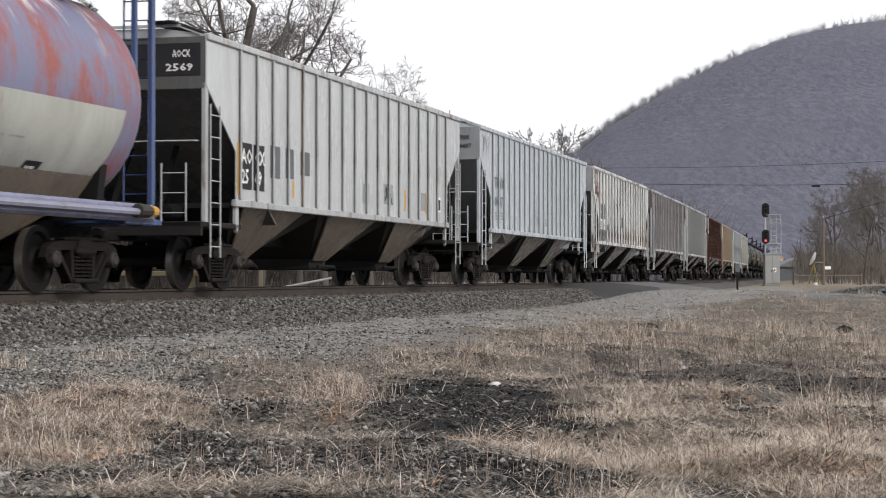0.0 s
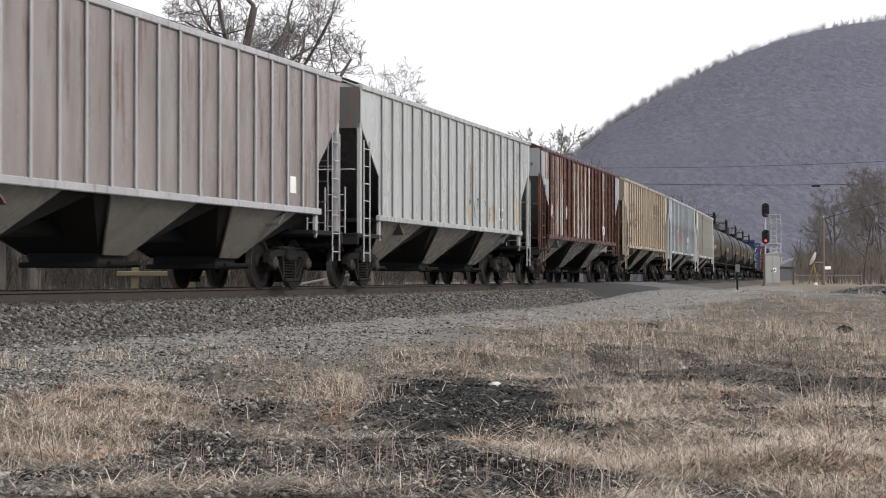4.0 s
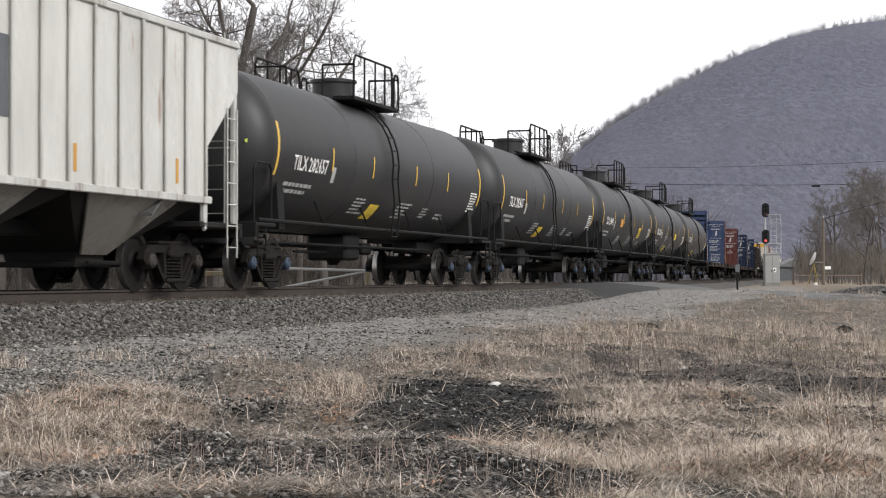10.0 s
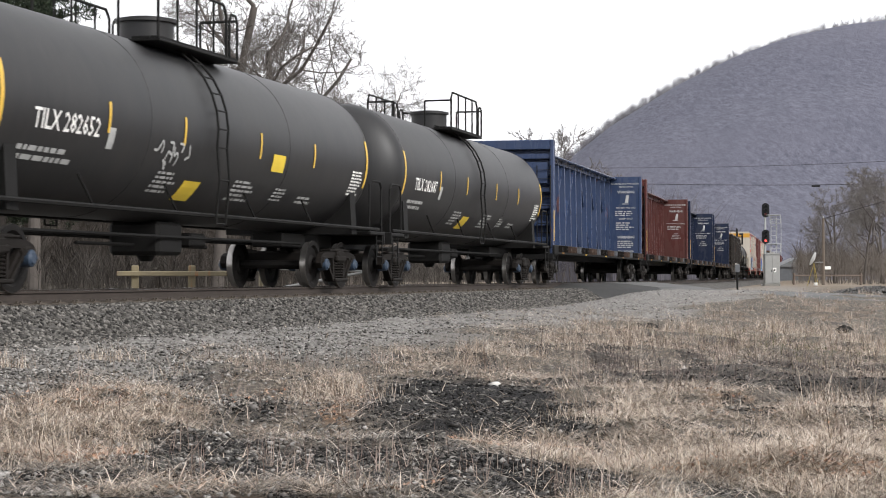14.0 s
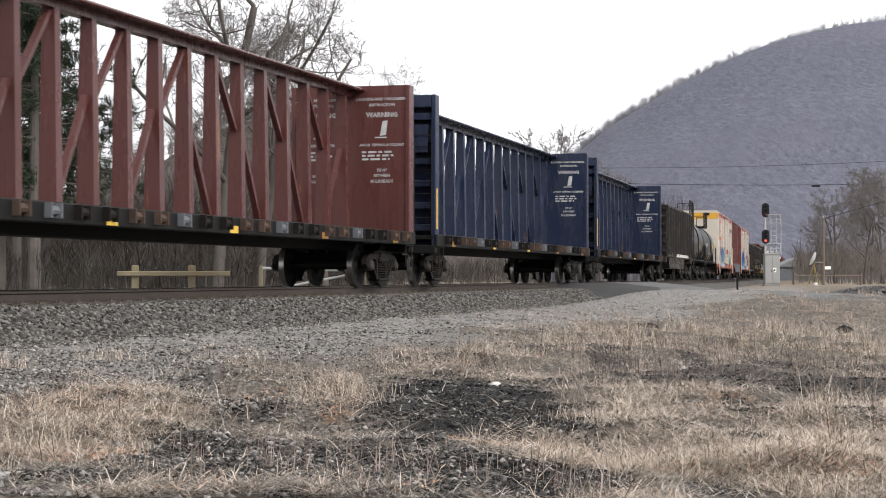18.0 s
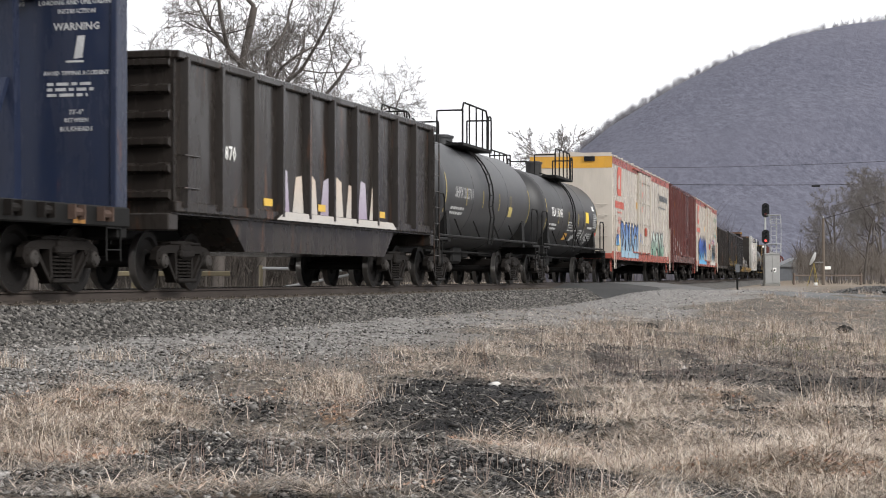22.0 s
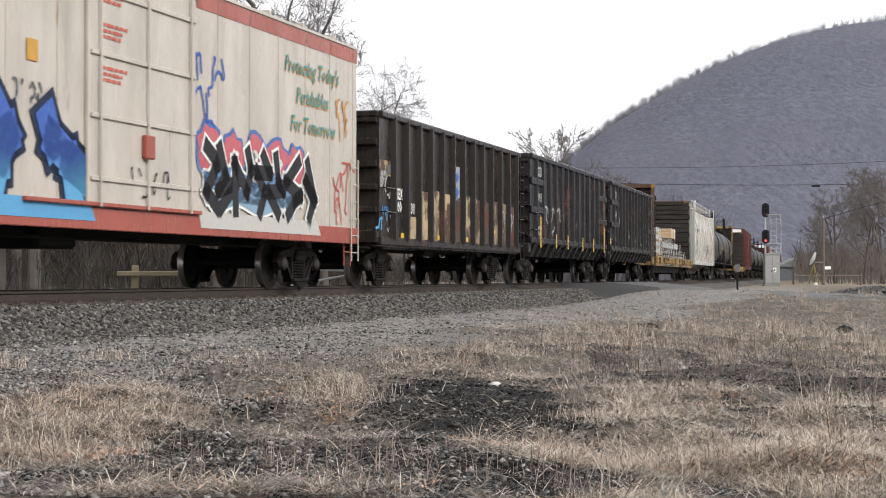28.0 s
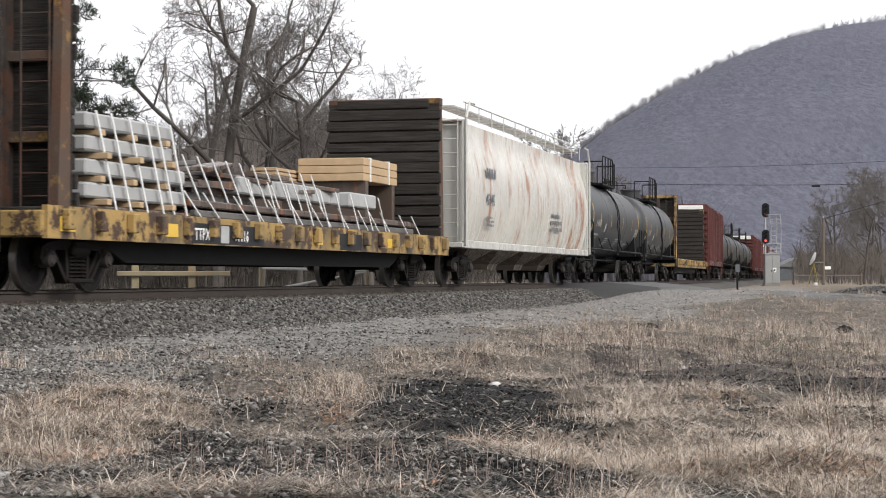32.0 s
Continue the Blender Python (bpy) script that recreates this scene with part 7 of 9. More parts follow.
for x0, x1 in ((-6.80, -6.32), (-3.95, -3.32)):
    patch(h, x0, x1, 2.02, 2.46, Y - 0.006, FLAKED2, "number_patch", "rust-stained pale patch")
for k, ch in enumerate("487"):
    word(h, ch, 0.42, -5.98 + k * 0.82, Y - 0.012, 2.40, PALE_PATCH, bold=0.006)
patch(h, 3.9, 4.42, 1.72, 2.0, Y - 0.008, WHITE_MARK, "stencil")
bars(h, 3.94, Y - 0.016, 1.75, 0.42, 0.22, 3, BLACK_MARK, None, 38)
end_number(h, 8.27, "487869", BLACK_MARK)
h = CARS["h7"]
for k, txt in enumerate(("26", "08", "55")):
    word(h, txt, 0.50, -6.58 + k * 0.806, Y - 0.008, 2.22, BROWN_MARK, bold=0.006, sx=0.88)
for k, txt in enumerate(("CS", "KT")):
    word(h, txt, 0.50, -6.66 + k * 0.806, Y - 0.008, 2.80, BROWN_MARK, bold=0.006, sx=0.92)
patch(h, -6.86, -6.36, 1.88, 2.12, Y, ORANGE_STRIP, "orange_square")
for k in range(3):
    patch(h, 2.12 + k * 0.806, 2.66 + k * 0.806, 2.98, 3.42, Y, BROWN_MARK, "painted_emblem", "dark block emblem")
    patch(h, 2.12 + k * 0.806, 2.66 + k * 0.806, 2.76, 2.88, Y, BROWN_MARK, "painted_emblem")
for x in (-3.2, 0.2, 3.4, 6.6):
    patch(h, x, x + 0.36, 1.64, 1.80, Y, ORANGE_STRIP, "reflector_strip")
bars(h, -6.8, Y - 0.006, 1.62, 1.2, 0.2, 2, BROWN_MARK, None, 39)
end_number(h, 8.20, "260855", BROWN_MARK, mark="CSKT")
RED_SPRAY = spray("red_spray_paint", (0.34, 0.05, 0.07), (0.46, 0.12, 0.14), 1.4, 2.2)
PALE_SPRAY = spray("pale_yellow_spray", (0.62, 0.56, 0.30), (0.66, 0.66, 0.62), 1.5, 2.2)
BLUE_LINE = plain("blue_spray_line", (0.10, 0.12, 0.30), 0.6)
h = CARS["h8"]
for x0, x1, z0, z1 in ((-5.95, -5.50, 2.22, 2.90), (-5.26, -4.70, 2.22, 2.85), (-4.54, -3.95, 2.28, 2.55), (-0.28, 0.38, 2.45, 3.33)):
    patch(h, x0, x1, z0, z1, Y, PALE_PATCH if z1 < 3 else DARK_PATCH, "painted_out_patch")
bubbles(h, -4.55, 1.62, 2.45, 1.00, 4, Y - 0.002, RED_SPRAY, PALE_SPRAY, 141, PALE_PATCH)
bubbles(h, -2.02, 1.70, 0.42, 0.42, 1, Y - 0.002, RED_SPRAY, RED_MARK, 42, PALE_SPRAY)
bubbles(h, 2.30, 1.62, 1.9, 0.85, 3, Y - 0.002, PALE_SPRAY, BLUE_LINE, 43, BLUE_LINE)
for k, (x0, z0, dz) in enumerate(((-3.95, 2.95, 0.95), (-3.20, 3.2, 0.7), (0.95, 3.1, 0.8), (4.1, 3.3, 0.6), (-5.6, 3.2, 0.7))):
    patch(h, x0, x0 + 0.05, z0, z0 + dz, Y, FLAKED2, "rust_run")
patch(h, -6.78, -6.68, 1.62, 2.28, Y, ORANGE_STRIP, "reflector_strip")
patch(h, 6.9, 7.0, 1.62, 2.4, Y, ORANGE_STRIP, "reflector_strip")
patch(h, 5.0, 5.4, 1.95, 2.2, Y, PALE_PATCH, "painted_out_patch")
scrawl(h, 5.0, 1.64, 0.5, 0.28, Y, BLUE_LINE, 45, 4, 0.014)
end_number(h, 8.25, "2514", DARK_PATCH, panel=PALE_PATCH, mark="AOCX")
h = CARS["h9"]
for x0, x1, z0, z1 in ((-6.62, -6.28, 1.62, 2.40), (-5.92, -5.56, 1.62, 2.40), (-5.24, -4.82, 1.66, 1.92), (-0.36, 0.36, 2.20, 3.24)):
    patch(h, x0, x1, z0, z1, Y, PALE_PATCH if z0 < 2 else DARK_PATCH, "painted_out_patch")
for x, z1 in ((-6.75, 2.4), (-3.72, 1.99), (-1.28, 2.0), (2.2, 2.0), (5.6, 2.0)):
    patch(h, x - 0.05, x + 0.05, 1.62, z1, Y, ORANGE_STRIP, "reflector_strip")
end_number(h, 8.07, "2511", BLACK_MARK, panel=PALE_PATCH, mark="AOCX")


# the pressure hopper with the faded round body at the head of the view
def round_hopper(a, half):
    car = start_car("pressure_hopper_car", "faded lavender and red round-bodied hopper car with pale lower band", "freight car", a)
    m = Mat("faded_lavender_and_red_paint", 0.55)
    sep = m.n("ShaderNodeSeparateXYZ")
    m.link(m.co.outputs["Object"], sep.inputs[0])
    nz, ns, nf = m.noise(1.1, 6, 0.72, m.space((1.5, 0.55, 0.55))), m.noise(2.2, 5, 0.7, m.space((1, 0.35, 0.35))), m.noise(14, 4)
    c = m.mix(m.ramp(nz, 0.44, 0.60), (0.175, 0.18, 0.27), (0.27, 0.09, 0.08))
    c = m.mix(m.mul(m.ramp(ns, 0.55, 0.68), m.ramp(sep.outputs[2], 3.2, 3.7)), c, (0.56, 0.54, 0.53))
    c = m.mix(m.mul(m.ramp(m.noise(3.1, 5, 0.7, m.space((1, 0.3, 0.3), (4, 0, 0))), 0.60, 0.70), 0.8), c, (0.22, 0.15, 0.12))
    body_m = m.done(m.mix(m.ramp(nf, 0.55, 0.85), c, (0.20, 0.19, 0.24)), nf, 0.15, 0.01)
    band_m = paint("pale_grey_band", (0.44, 0.44, 0.40), 0.04, 0.4, 0.6, 30.0)
    blue_m = paint("deep_blue_frame", (0.055, 0.085, 0.19), 0.06, 0.3, 0.55, 31.0)
    PIPE_LILAC = paint("faded_lilac_pipe", (0.25, 0.25, 0.33), 0.08, 0.4, 0.5, 33.0)
    R, zc, hl = 1.60, 2.72, half - 0.45
    prof = [(-hl + 0.62 * (1 - math.cos(i / 10 * math.pi / 2)), max(0.01, R * math.sin(i / 10 * math.pi / 2))) for i in range(11)]
    body = part("body", Geo().lathe(prof + [(-x, r) for x, r in prof[::-1]], "x", 48, (0, 0, zc)), body_m, car, smooth=True)
    # pale band painted over the lower half
    vs = []
    for x in (-hl + 1.3, hl - 1.05):
        for i in range(15):
            t = math.radians(186 + i * 4.2)
            vs.append((x - (0.35 * i / 14 if x > 0 else -0.35 * i / 14), (R + 0.006) * math.cos(t), zc + 0.0 + (R + 0.006) * math.sin(t)))
    part("painted_band", Geo().add(vs, [(i, i + 1, 16 + i, 15 + i) for i in range(14)]), band_m, body, "pale grey painted band", True)

    def wrap(x, y, z):
        return (x, -math.sqrt(max(0.02, R * R - (z - zc) ** 2)) + (y + 1.5) - 0.012, z)

    patch(body, 5.05, 5.50, 1.45, 1.72, -1.5, BLACK_MARK, "stencil", wrap=wrap, n=2)
    bars(body, 5.12, -1.508, 1.50, 0.32, 0.18, 3, WHITE_MARK, wrap, 51)
    for k in range(3):
        part("faded_lettering", Geo().add([(3.2 + k * 0.55 + dx, -1.5, z) for dx, z in ((0, 1.55), (0.4, 1.55), (0.4, 2.0), (0, 2.0))], [(0, 1, 2, 3)]), GREY_MARK, body, wrap=wrap)
    for i in range(3):
        c = -hl * 0.62 + i * hl * 0.62
        vs = []
        for z, dx, dy in ((1.62, hl * 0.31, 1.18), (0.62, 0.45, 0.40), (0.42, 0.40, 0.36)):
            vs += [(c - dx, -dy, z), (c + dx, -dy, z), (c + dx, dy, z), (c - dx, dy, z)]
        fs = [(k * 4 + j, k * 4 + (j + 1) % 4, k * 4 + 4 + (j + 1) % 4, k * 4 + 4 + j) for k in range(2) for j in range(4)] + [(0, 1, 2, 3), (8, 9, 10, 11)]
        part("hopper_bay", Geo().add(vs, fs), CHUTE_D, car)
    for y in (-1, 1):
        part("side_sill", Geo().box(-half + 0.3, half - 0.3, y * 1.40 - 0.10, y * 1.40 + 0.10, 1.00, 1.26, 0.04), paint("faded_blue_sill", (0.22, 0.23, 0.33), 0.08, 0.35, 0.6, 32.0 + y), car)
        part("air_pipe", Geo().tube((-half + 0.6, y * 1.58, 1.13), (half - 0.9, y * 1.58, 1.13), 0.055, 8), PIPE_LILAC, car, smooth=True)
        part("pipe_coupling", Geo().lathe([(half - 1.1, 0.10), (half - 0.75, 0.10), (half - 0.72, 0.07), (half - 0.45, 0.07)], "x", 10, (0, y * 1.58, 1.15)), CAP_GREY, car, smooth=True)
        part("pipe_band", Geo().lathe([(half - 0.66, 0.082), (half - 0.5, 0.082)], "x", 10, (0, y * 1.58, 1.15)), ORANGE_STRIP, car, smooth=True)
    for s in (-1, 1):
        for y in (-1.36, 1.28):
            part("end_post", Geo().box(*sorted((s * (half - 0.12), s * half)), y, y + 0.08, 0.95, 4.62, 0.012), blue_m, car)
            part("inner_post", Geo().box(*sorted((s * (half - 0.70), s * (half - 0.62))), y, y + 0.08, 3.2, 4.62, 0.012), blue_m, car)
        part("end_platform", Geo().box(*sorted((s * (half - 1.9), s * (half + 0.05))), -1.42, 1.42, 4.62, 4.70, 0.015), blue_m, car)
        part("platform_edge", Geo().box(*sorted((s * (half - 1.9), s * (half + 0.06))), -1.46, -1.41, 4.52, 4.72, 0.01), blue_m, car)
        part("end_ladder", ladder_geo(s * (half + 0.02), -1.25, 1.0, 4.5, 0.42, 12, along="y"), blue_m, car)
        part("end_sill", Geo().box(*sorted((s * (half - 1.2), s * (half + 0.05))), -1.45, 1.45, 0.95, 1.05, 0.02), blue_m, car)
        part("saddle", Geo().prism([(-1.2, 1.0), (1.2, 1.0), (1.35, 2.2), (0.9, 1.45), (0.4, 1.2), (-0.4, 1.2), (-0.9, 1.45), (-1.35, 2.2)], "x", s * (half - 1.6) - 0.1, s * (half - 1.6) + 0.1), STEEL, car)
    part("running_board", Geo().box(-half + 0.5, half - 0.5, -0.55, 0.55, 4.40, 4.46, 0.01), blue_m, car)
    for i in range(5):
        part("hatch", Geo().lathe([(4.20, 0.30), (4.52, 0.30), (4.58, 0.22), (4.6, 0.02)], "z", 14, (-hl * 0.8 + i * hl * 0.4, -0.75, 0)), blue_m, car, smooth=True)
    TRAIN.append((car, a, running_gear(car, half, half - 1.75)))


round_hopper(-185.0, 8.85)
TANK_M = paint("black_tank_paint", (0.0145, 0.0145, 0.0155), 0.0, 0.18, 0.48, 1.0)
TANK_GREY = paint("faded_grey_tank_paint", (0.028, 0.0295, 0.032), 0.0, 0.30, 0.45, 2.0)
YELLOW_LABEL = plain("yellow_placard", (0.72, 0.52, 0.06), 0.55, 0, 0.15, 12)
LIME = plain("lime_spray", (0.45, 0.55, 0.10), 0.6)
for i, (a, num) in enumerate([(-4.4, "282657"), (13.6, "282667"), (31.35, "284492"), (48.6, "282652"), (66.6, "282687")]):
    CARS["t%d" % i], sh, wr = tank_car(a, 8.70, "black tank car with yellow reflective stripes and dome platform", TANK_M, number=num, seed=i * 10, mark="TILX")
    if i == 2:
        patch(sh, -2.65, -2.00, 2.14, 2.44, -1.5, ORANGE_MARK, "placard", "orange placard", wrap=wr, n=3)
        patch(sh, 3.30, 4.00, 1.84, 2.24, -1.5, YELLOW_LABEL, "placard", "yellow placard", wrap=wr, n=4)
        bars(sh, 3.36, -1.508, 1.88, 0.58, 0.3, 4, BLACK_MARK, wr, 55)
        part("placard", Geo().add([(-0.35, -1.5, 1.22), (0.45, -1.5, 1.30), (1.0, -1.5, 1.62), (0.25, -1.5, 1.58)], [(0, 1, 2, 3)]), LIME, sh, wrap=wr)
    else:
        patch(sh, -1.2, -0.55, 1.42, 1.72, -1.5, YELLOW_LABEL, "placard", "faded yellow placard", wrap=wr, n=3)
    if i == 3:
        g = scrawl(sh, -2.6, 1.85, 1.1, 0.40, -1.5, GREY_MARK, 56, 7, 0.02)
        for v in g.data.vertices:
            v.co = wr(*v.co)
        patch(sh, 2.2, 2.8, 2.05, 2.35, -1.5, YELLOW_LABEL, "placard", wrap=wr, n=3)
    if i == 0:
        g = scrawl(CARS["t0"], -8.2, 2.1, 0.9, 0.8, -1.40, LIME, 57, 6, 0.03)
        for v in g.data.vertices:
            v.co.y = -1.05 - (v.co.x + 8.2) * 0.30
BLUE = paint("bright_blue_paint", (0.038, 0.058, 0.118), 0.05, 0.25, 0.55, 3.0)
NAVY = paint("navy_blue_paint", (0.017, 0.024, 0.049), 0.05, 0.25, 0.55, 4.0)
OXIDE = paint("oxide_red_paint", (0.088, 0.031, 0.028), 0.06, 0.25, 0.55, 5.0)
CARS["c1"] = centerbeam_car(87.5, 11.1, "bright blue empty center-beam lumber car with end bulkheads", BLUE, "0921", ("WARNING", "WARNING"))
CARS["c2"] = centerbeam_car(111.4, 10.95, "oxide-red empty center-beam lumber car with end bulkheads", OXIDE, "737")
CARS["c3"] = centerbeam_car(135.0, 10.8, "navy blue empty center-beam lumber car with end bulkheads", NAVY, "737009")
CARS["c4"] = centerbeam_car(158.5, 10.8, "navy blue empty center-beam lumber car with end bulkheads", NAVY, "737")
COAL = paint("black_brown_gondola_paint", (0.021, 0.0175, 0.0155), 0.18, 0.25, 0.7, 6.0, (0.055, 0.028, 0.018), 4.0, 0.35, None, (0.12, 0.055, 0.03))
COAL2 = paint("sooty_black_paint", (0.017, 0.016, 0.016), 0.07, 0.18, 0.7, 7.0)
CARS["g1"] = gondola_car(178.2, 7.50, "black-brown open hopper car with graffiti and worn ribs", COAL, COAL, 3.62, 11)
h = CARS["g1"]
WHITE_SPRAY = spray("dirty_white_spray", (0.45, 0.43, 0.40), (0.52, 0.42, 0.33), 1.2, 2.2)
LILAC = spray("lilac_spray", (0.30, 0.24, 0.32), (0.42, 0.40, 0.44), 1.2, 2.2)
for k in range(8):
    x = -2.9 + k * 0.78
    part("graffiti", Geo().add([(x, -1.506, 1.32), (x + 0.62, -1.506, 1.32), (x + 0.50, -1.506, 2.08 - 0.05 * (k % 3)), (x + 0.18, -1.506, 2.12 - 0.12 * (k % 2))], [(0, 1, 2, 3)]), WHITE_SPRAY if k % 3 else LILAC, h)
part("graffiti", Geo().add([(-3.2, -1.607, 1.19), (4.2, -1.607, 1.19), (3.9, -1.607, 1.33), (-2.8, -1.607, 1.34)], [(0, 1, 2, 3)]), WHITE_SPRAY, h)
for x in (-3.6, -0.7, 3.2):
    patch(h, x, x + 0.42, 1.42, 1.55, Y - 0.01, YELLOW, "reflector")
word(h, "870", 0.34, -5.4, Y - 0.006, 2.10, WHITE_MARK, bold=0.004)
CARS["t5"], sh, wr = tank_car(192.3, 6.05, "faded grey-black short tank car with dome platform", TANK_GREY, number="202710", mark="SHPX", R=1.40, zc=2.30, blue=False, long_car=False, seed=61, old=True, dome_r=0.7, dome_h=0.5, text_z=-0.15)
patch(sh, 2.2, 2.65, 1.85, 2.12, -1.5, DULL_STRIPE, "placard", "faded yellow placard", wrap=wr, n=3)
CARS["t6"], sh, wr = tank_car(205.2, 6.15, "short black tank car with white patches and yellow placard", TANK_M, number="136345", mark="TILX", R=1.36, zc=2.20, blue=False, long_car=False, seed=71, dome_r=0.58, dome_h=1.0, text_z=-0.10)
patch(sh, 2.5, 3.1, 2.05, 2.42, -1.5, YELLOW_LABEL, "placard", "yellow placard", wrap=wr, n=3)
bars(sh, 4.1, -1.504, 1.92, 0.95, 0.52, 8, GREY_MARK, wr, 72)
patch(sh, 4.1, 4.45, 2.52, 2.68, -1.5, WHITE_MARK, "white_patch", wrap=wr, n=2)
patch(sh, 4.75, 5.1, 1.62, 1.76, -1.5, RED_MARK, "placard", "small red placard", wrap=wr, n=2)
patch(sh, -1.15, -0.55, 1.40, 1.62, -1.5, ORANGE_STRIP, "placard", "faded orange placard", wrap=wr, n=2)
patch(sh, 2.9, 3.9, 1.86, 1.93, -1.5, GREY_MARK, "white_patch", wrap=wr, n=2)
bars(sh, -0.95, -1.504, 1.70, 1.2, 0.34, 4, GREY_MARK, wr, 73)
bars(sh, 1.3, -1.504, 1.42, 0.7, 0.40, 5, GREY_MARK, wr, 74)
bars(sh, 3.1, -1.504, 1.46, 1.3, 0.28, 4, GREY_MARK, wr, 76)
for k, (w0, w1) in enumerate(((0.15, 0.9), (2.2, 3.7))):
    g = scrawl(sh, w0, 1.32 + 0.05 * k, w1 - w0, 0.45, -1.5, GREY_MARK, 78 + k, 6, 0.05)
    for v in g.data.vertices:
        v.co = wr(*v.co)
CREAM = paint("cream_white_paint", (0.495, 0.445, 0.385), 0.05, 0.30, 0.6, 8.0)
REDBAND = paint("orange_red_band", (0.34, 0.085, 0.06), 0.05, 0.35, 0.6, 9.0)
AMBER = paint("amber_end_paint", (0.60, 0.32, 0.05), 0.05, 0.25, 0.6, 10.0)
BOXRED = paint("box_car_red", (0.108, 0.038, 0.034), 0.10, 0.3, 0.65, 11.0)
CARS["r1"] = box_car(222.95, 10.37, "cream refrigerator car with red roof band and blue graffiti", CREAM, AMBER, REDBAND, 4.83, 1.06, 16, (-2.4, 1.6), True, REDBAND, "refrigerator_car")
CARS["b1"] = box_car(242.3, 7.60, "oxide-red box car with ribbed sides", BOXRED, BOXRED, BOXRED, 4.80, 1.15, 14, (0.2, 2.6))
CARS["r2"] = box_car(261.2, 10.65, "cream refrigerator car with red roof band and bright graffiti", CREAM, CREAM, REDBAND, 4.83, 1.06, 16, (-1.3, 2.4), True, REDBAND, "refrigerator_car")
YB = -1.565
RED_LETTER = plain("faded_red_lettering", (0.50, 0.12, 0.09), 0.6, 0, 0.15, 14)
AQUA = spray("aqua_and_blue_spray", (0.24, 0.36, 0.44), (0.06, 0.12, 0.32), 1.2, 2.2)
NIGHT = plain("dark_blue_spray_line", (0.02, 0.03, 0.06), 0.6)
GREENISH = spray("green_white_spray", (0.16, 0.28, 0.20), (0.50, 0.55, 0.50), 1.3, 1.9)
YELLOW_MIST = spray("yellow_spray", (0.50, 0.38, 0.17), (0.54, 0.47, 0.36), 1.1, 2.0)
COBALT = spray("cobalt_spray", (0.10, 0.30, 0.50), (0.05, 0.10, 0.36), 1.4, 1.8)
TEAL_MARK = plain("teal_lettering", (0.06, 0.28, 0.27), 0.6)
for h, ox in ((CARS["r1"], 0.25), (CARS["r2"], 0.1)):
    g = Geo().add([(-9.35 + ox + u, YB - 0.003, 3.28 + v) for u, v in ((0.1, 0), (1.15, 0), (1.15, 0.55), (1.3, 1.05), (0.35, 1.1), (0.1, 0.95), (0, 0.7), (0, 0.2))], [tuple(range(8))])
    part("painted_emblem", g, RED_LETTER, h, "red block emblem")
    part("painted_emblem", Geo().add([(-9.35 + ox + u, YB - 0.007, 3.28 + v) for u, v in ((0.3, 0.25), (0.8, 0.25), (0.8, 0.75), (0.45, 0.8), (0.3, 0.6))], [tuple(range(5))]), CREAM, h)
    for k in range(9):
        patch(h, -9.90 + ox + k * 0.295, -9.70 + ox + k * 0.295, 2.80, 3.06, YB, RED_LETTER, "brand_lettering")
    bars(h, -9.3 + ox, YB - 0.003, 2.62, 1.5, 0.10, 1, RED_LETTER, None, 61)
    word(h, "CRYX", 0.36, -9.1 + ox, YB - 0.003, 2.22, RED_LETTER, bold=0.004)
    for z in (2.9, 3.5, 4.0):
        bars(h, -1.9 if ox == 0.25 else -0.9, -1.555 - 0.078, z, 0.8, 0.25, 3, RED_LETTER, None, 62)
    patch(h, -2.95, -2.65, 2.97, 3.25, YB, ORANGE_STRIP, "placard")
h = CARS["r1"]
word(h, "6076", 0.36, -9.05, YB - 0.003, 1.84, RED_LETTER, bold=0.004)
for k, (cx, cz, rx, rz) in enumerate(((-8.5, 1.45, 0.55, 0.30), (-7.2, 2.28, 0.9, 0.10), (-4.6, 2.26, 1.2, 0.09), (-2.5, 1.45, 0.35, 0.30))):
    part("graffiti", Geo().add(blob(cx, cz, rx, rz, YB - 0.002, random.Random(k), 16), [tuple(range(16))]), YELLOW_MIST, h, "thin yellow spray mist")
piece(h, "DRUGS", -8.0, 1.18, 5.65, 1.05, YB, AQUA, NIGHT, 0.062)
for k in range(5):
    x0 = -8.0 + k * 1.14
    part("graffiti", Geo().add([(x0 + u, -1.587, z) for u, z in ((-0.05, 0.95), (0.98, 0.95), (1.08, 1.22), (0.02, 1.22))], [(0, 1, 2, 3)]), AQUA, h)
    for u in (0.25, 0.62):
        part("graffiti_accent", Geo().add([(x0 + u + du, YB - 0.0125, z) for du, z in ((0, 1.25), (0.07, 1.25), (0.10, 1.72), (0.03, 1.72))], [(0, 1, 2, 3)]), NIGHT if u < 0.5 else PALE_BLUE, h)
piece(h, "R.I.R", -9.65, 1.42, 1.05, 0.36, YB, COBALT, NIGHT, 0.02)
wild(h, 1.9, 1.25, 5.8, 0.75, 8, YB, GREENISH, NIGHT, 63, 0.13)
scrawl(h, -2.2, 1.25, 0.9, 0.7, -1.555 - 0.085, COBALT, 64, 5, 0.03)
word(h, "C", 0.62, 5.4, YB - 0.003, 3.55, BLACK_MARK, bold=0.004)
for k in range(10):
    patch(h, 5.95 + k * 0.36, 6.18 + k * 0.36, 3.66, 3.92, YB, DARK_PATCH, "brand_lettering")
bars(h, 5.5, YB - 0.003, 3.32, 4.0, 0.12, 1, DARK_PATCH, None, 65)
for k in range(3):
    part("roof_unit", Geo().box(-10.44, -10.38, -0.9 + k * 0.1, -0.5, 4.50, 4.68), BLACK_MARK, h)
h = CARS["r2"]
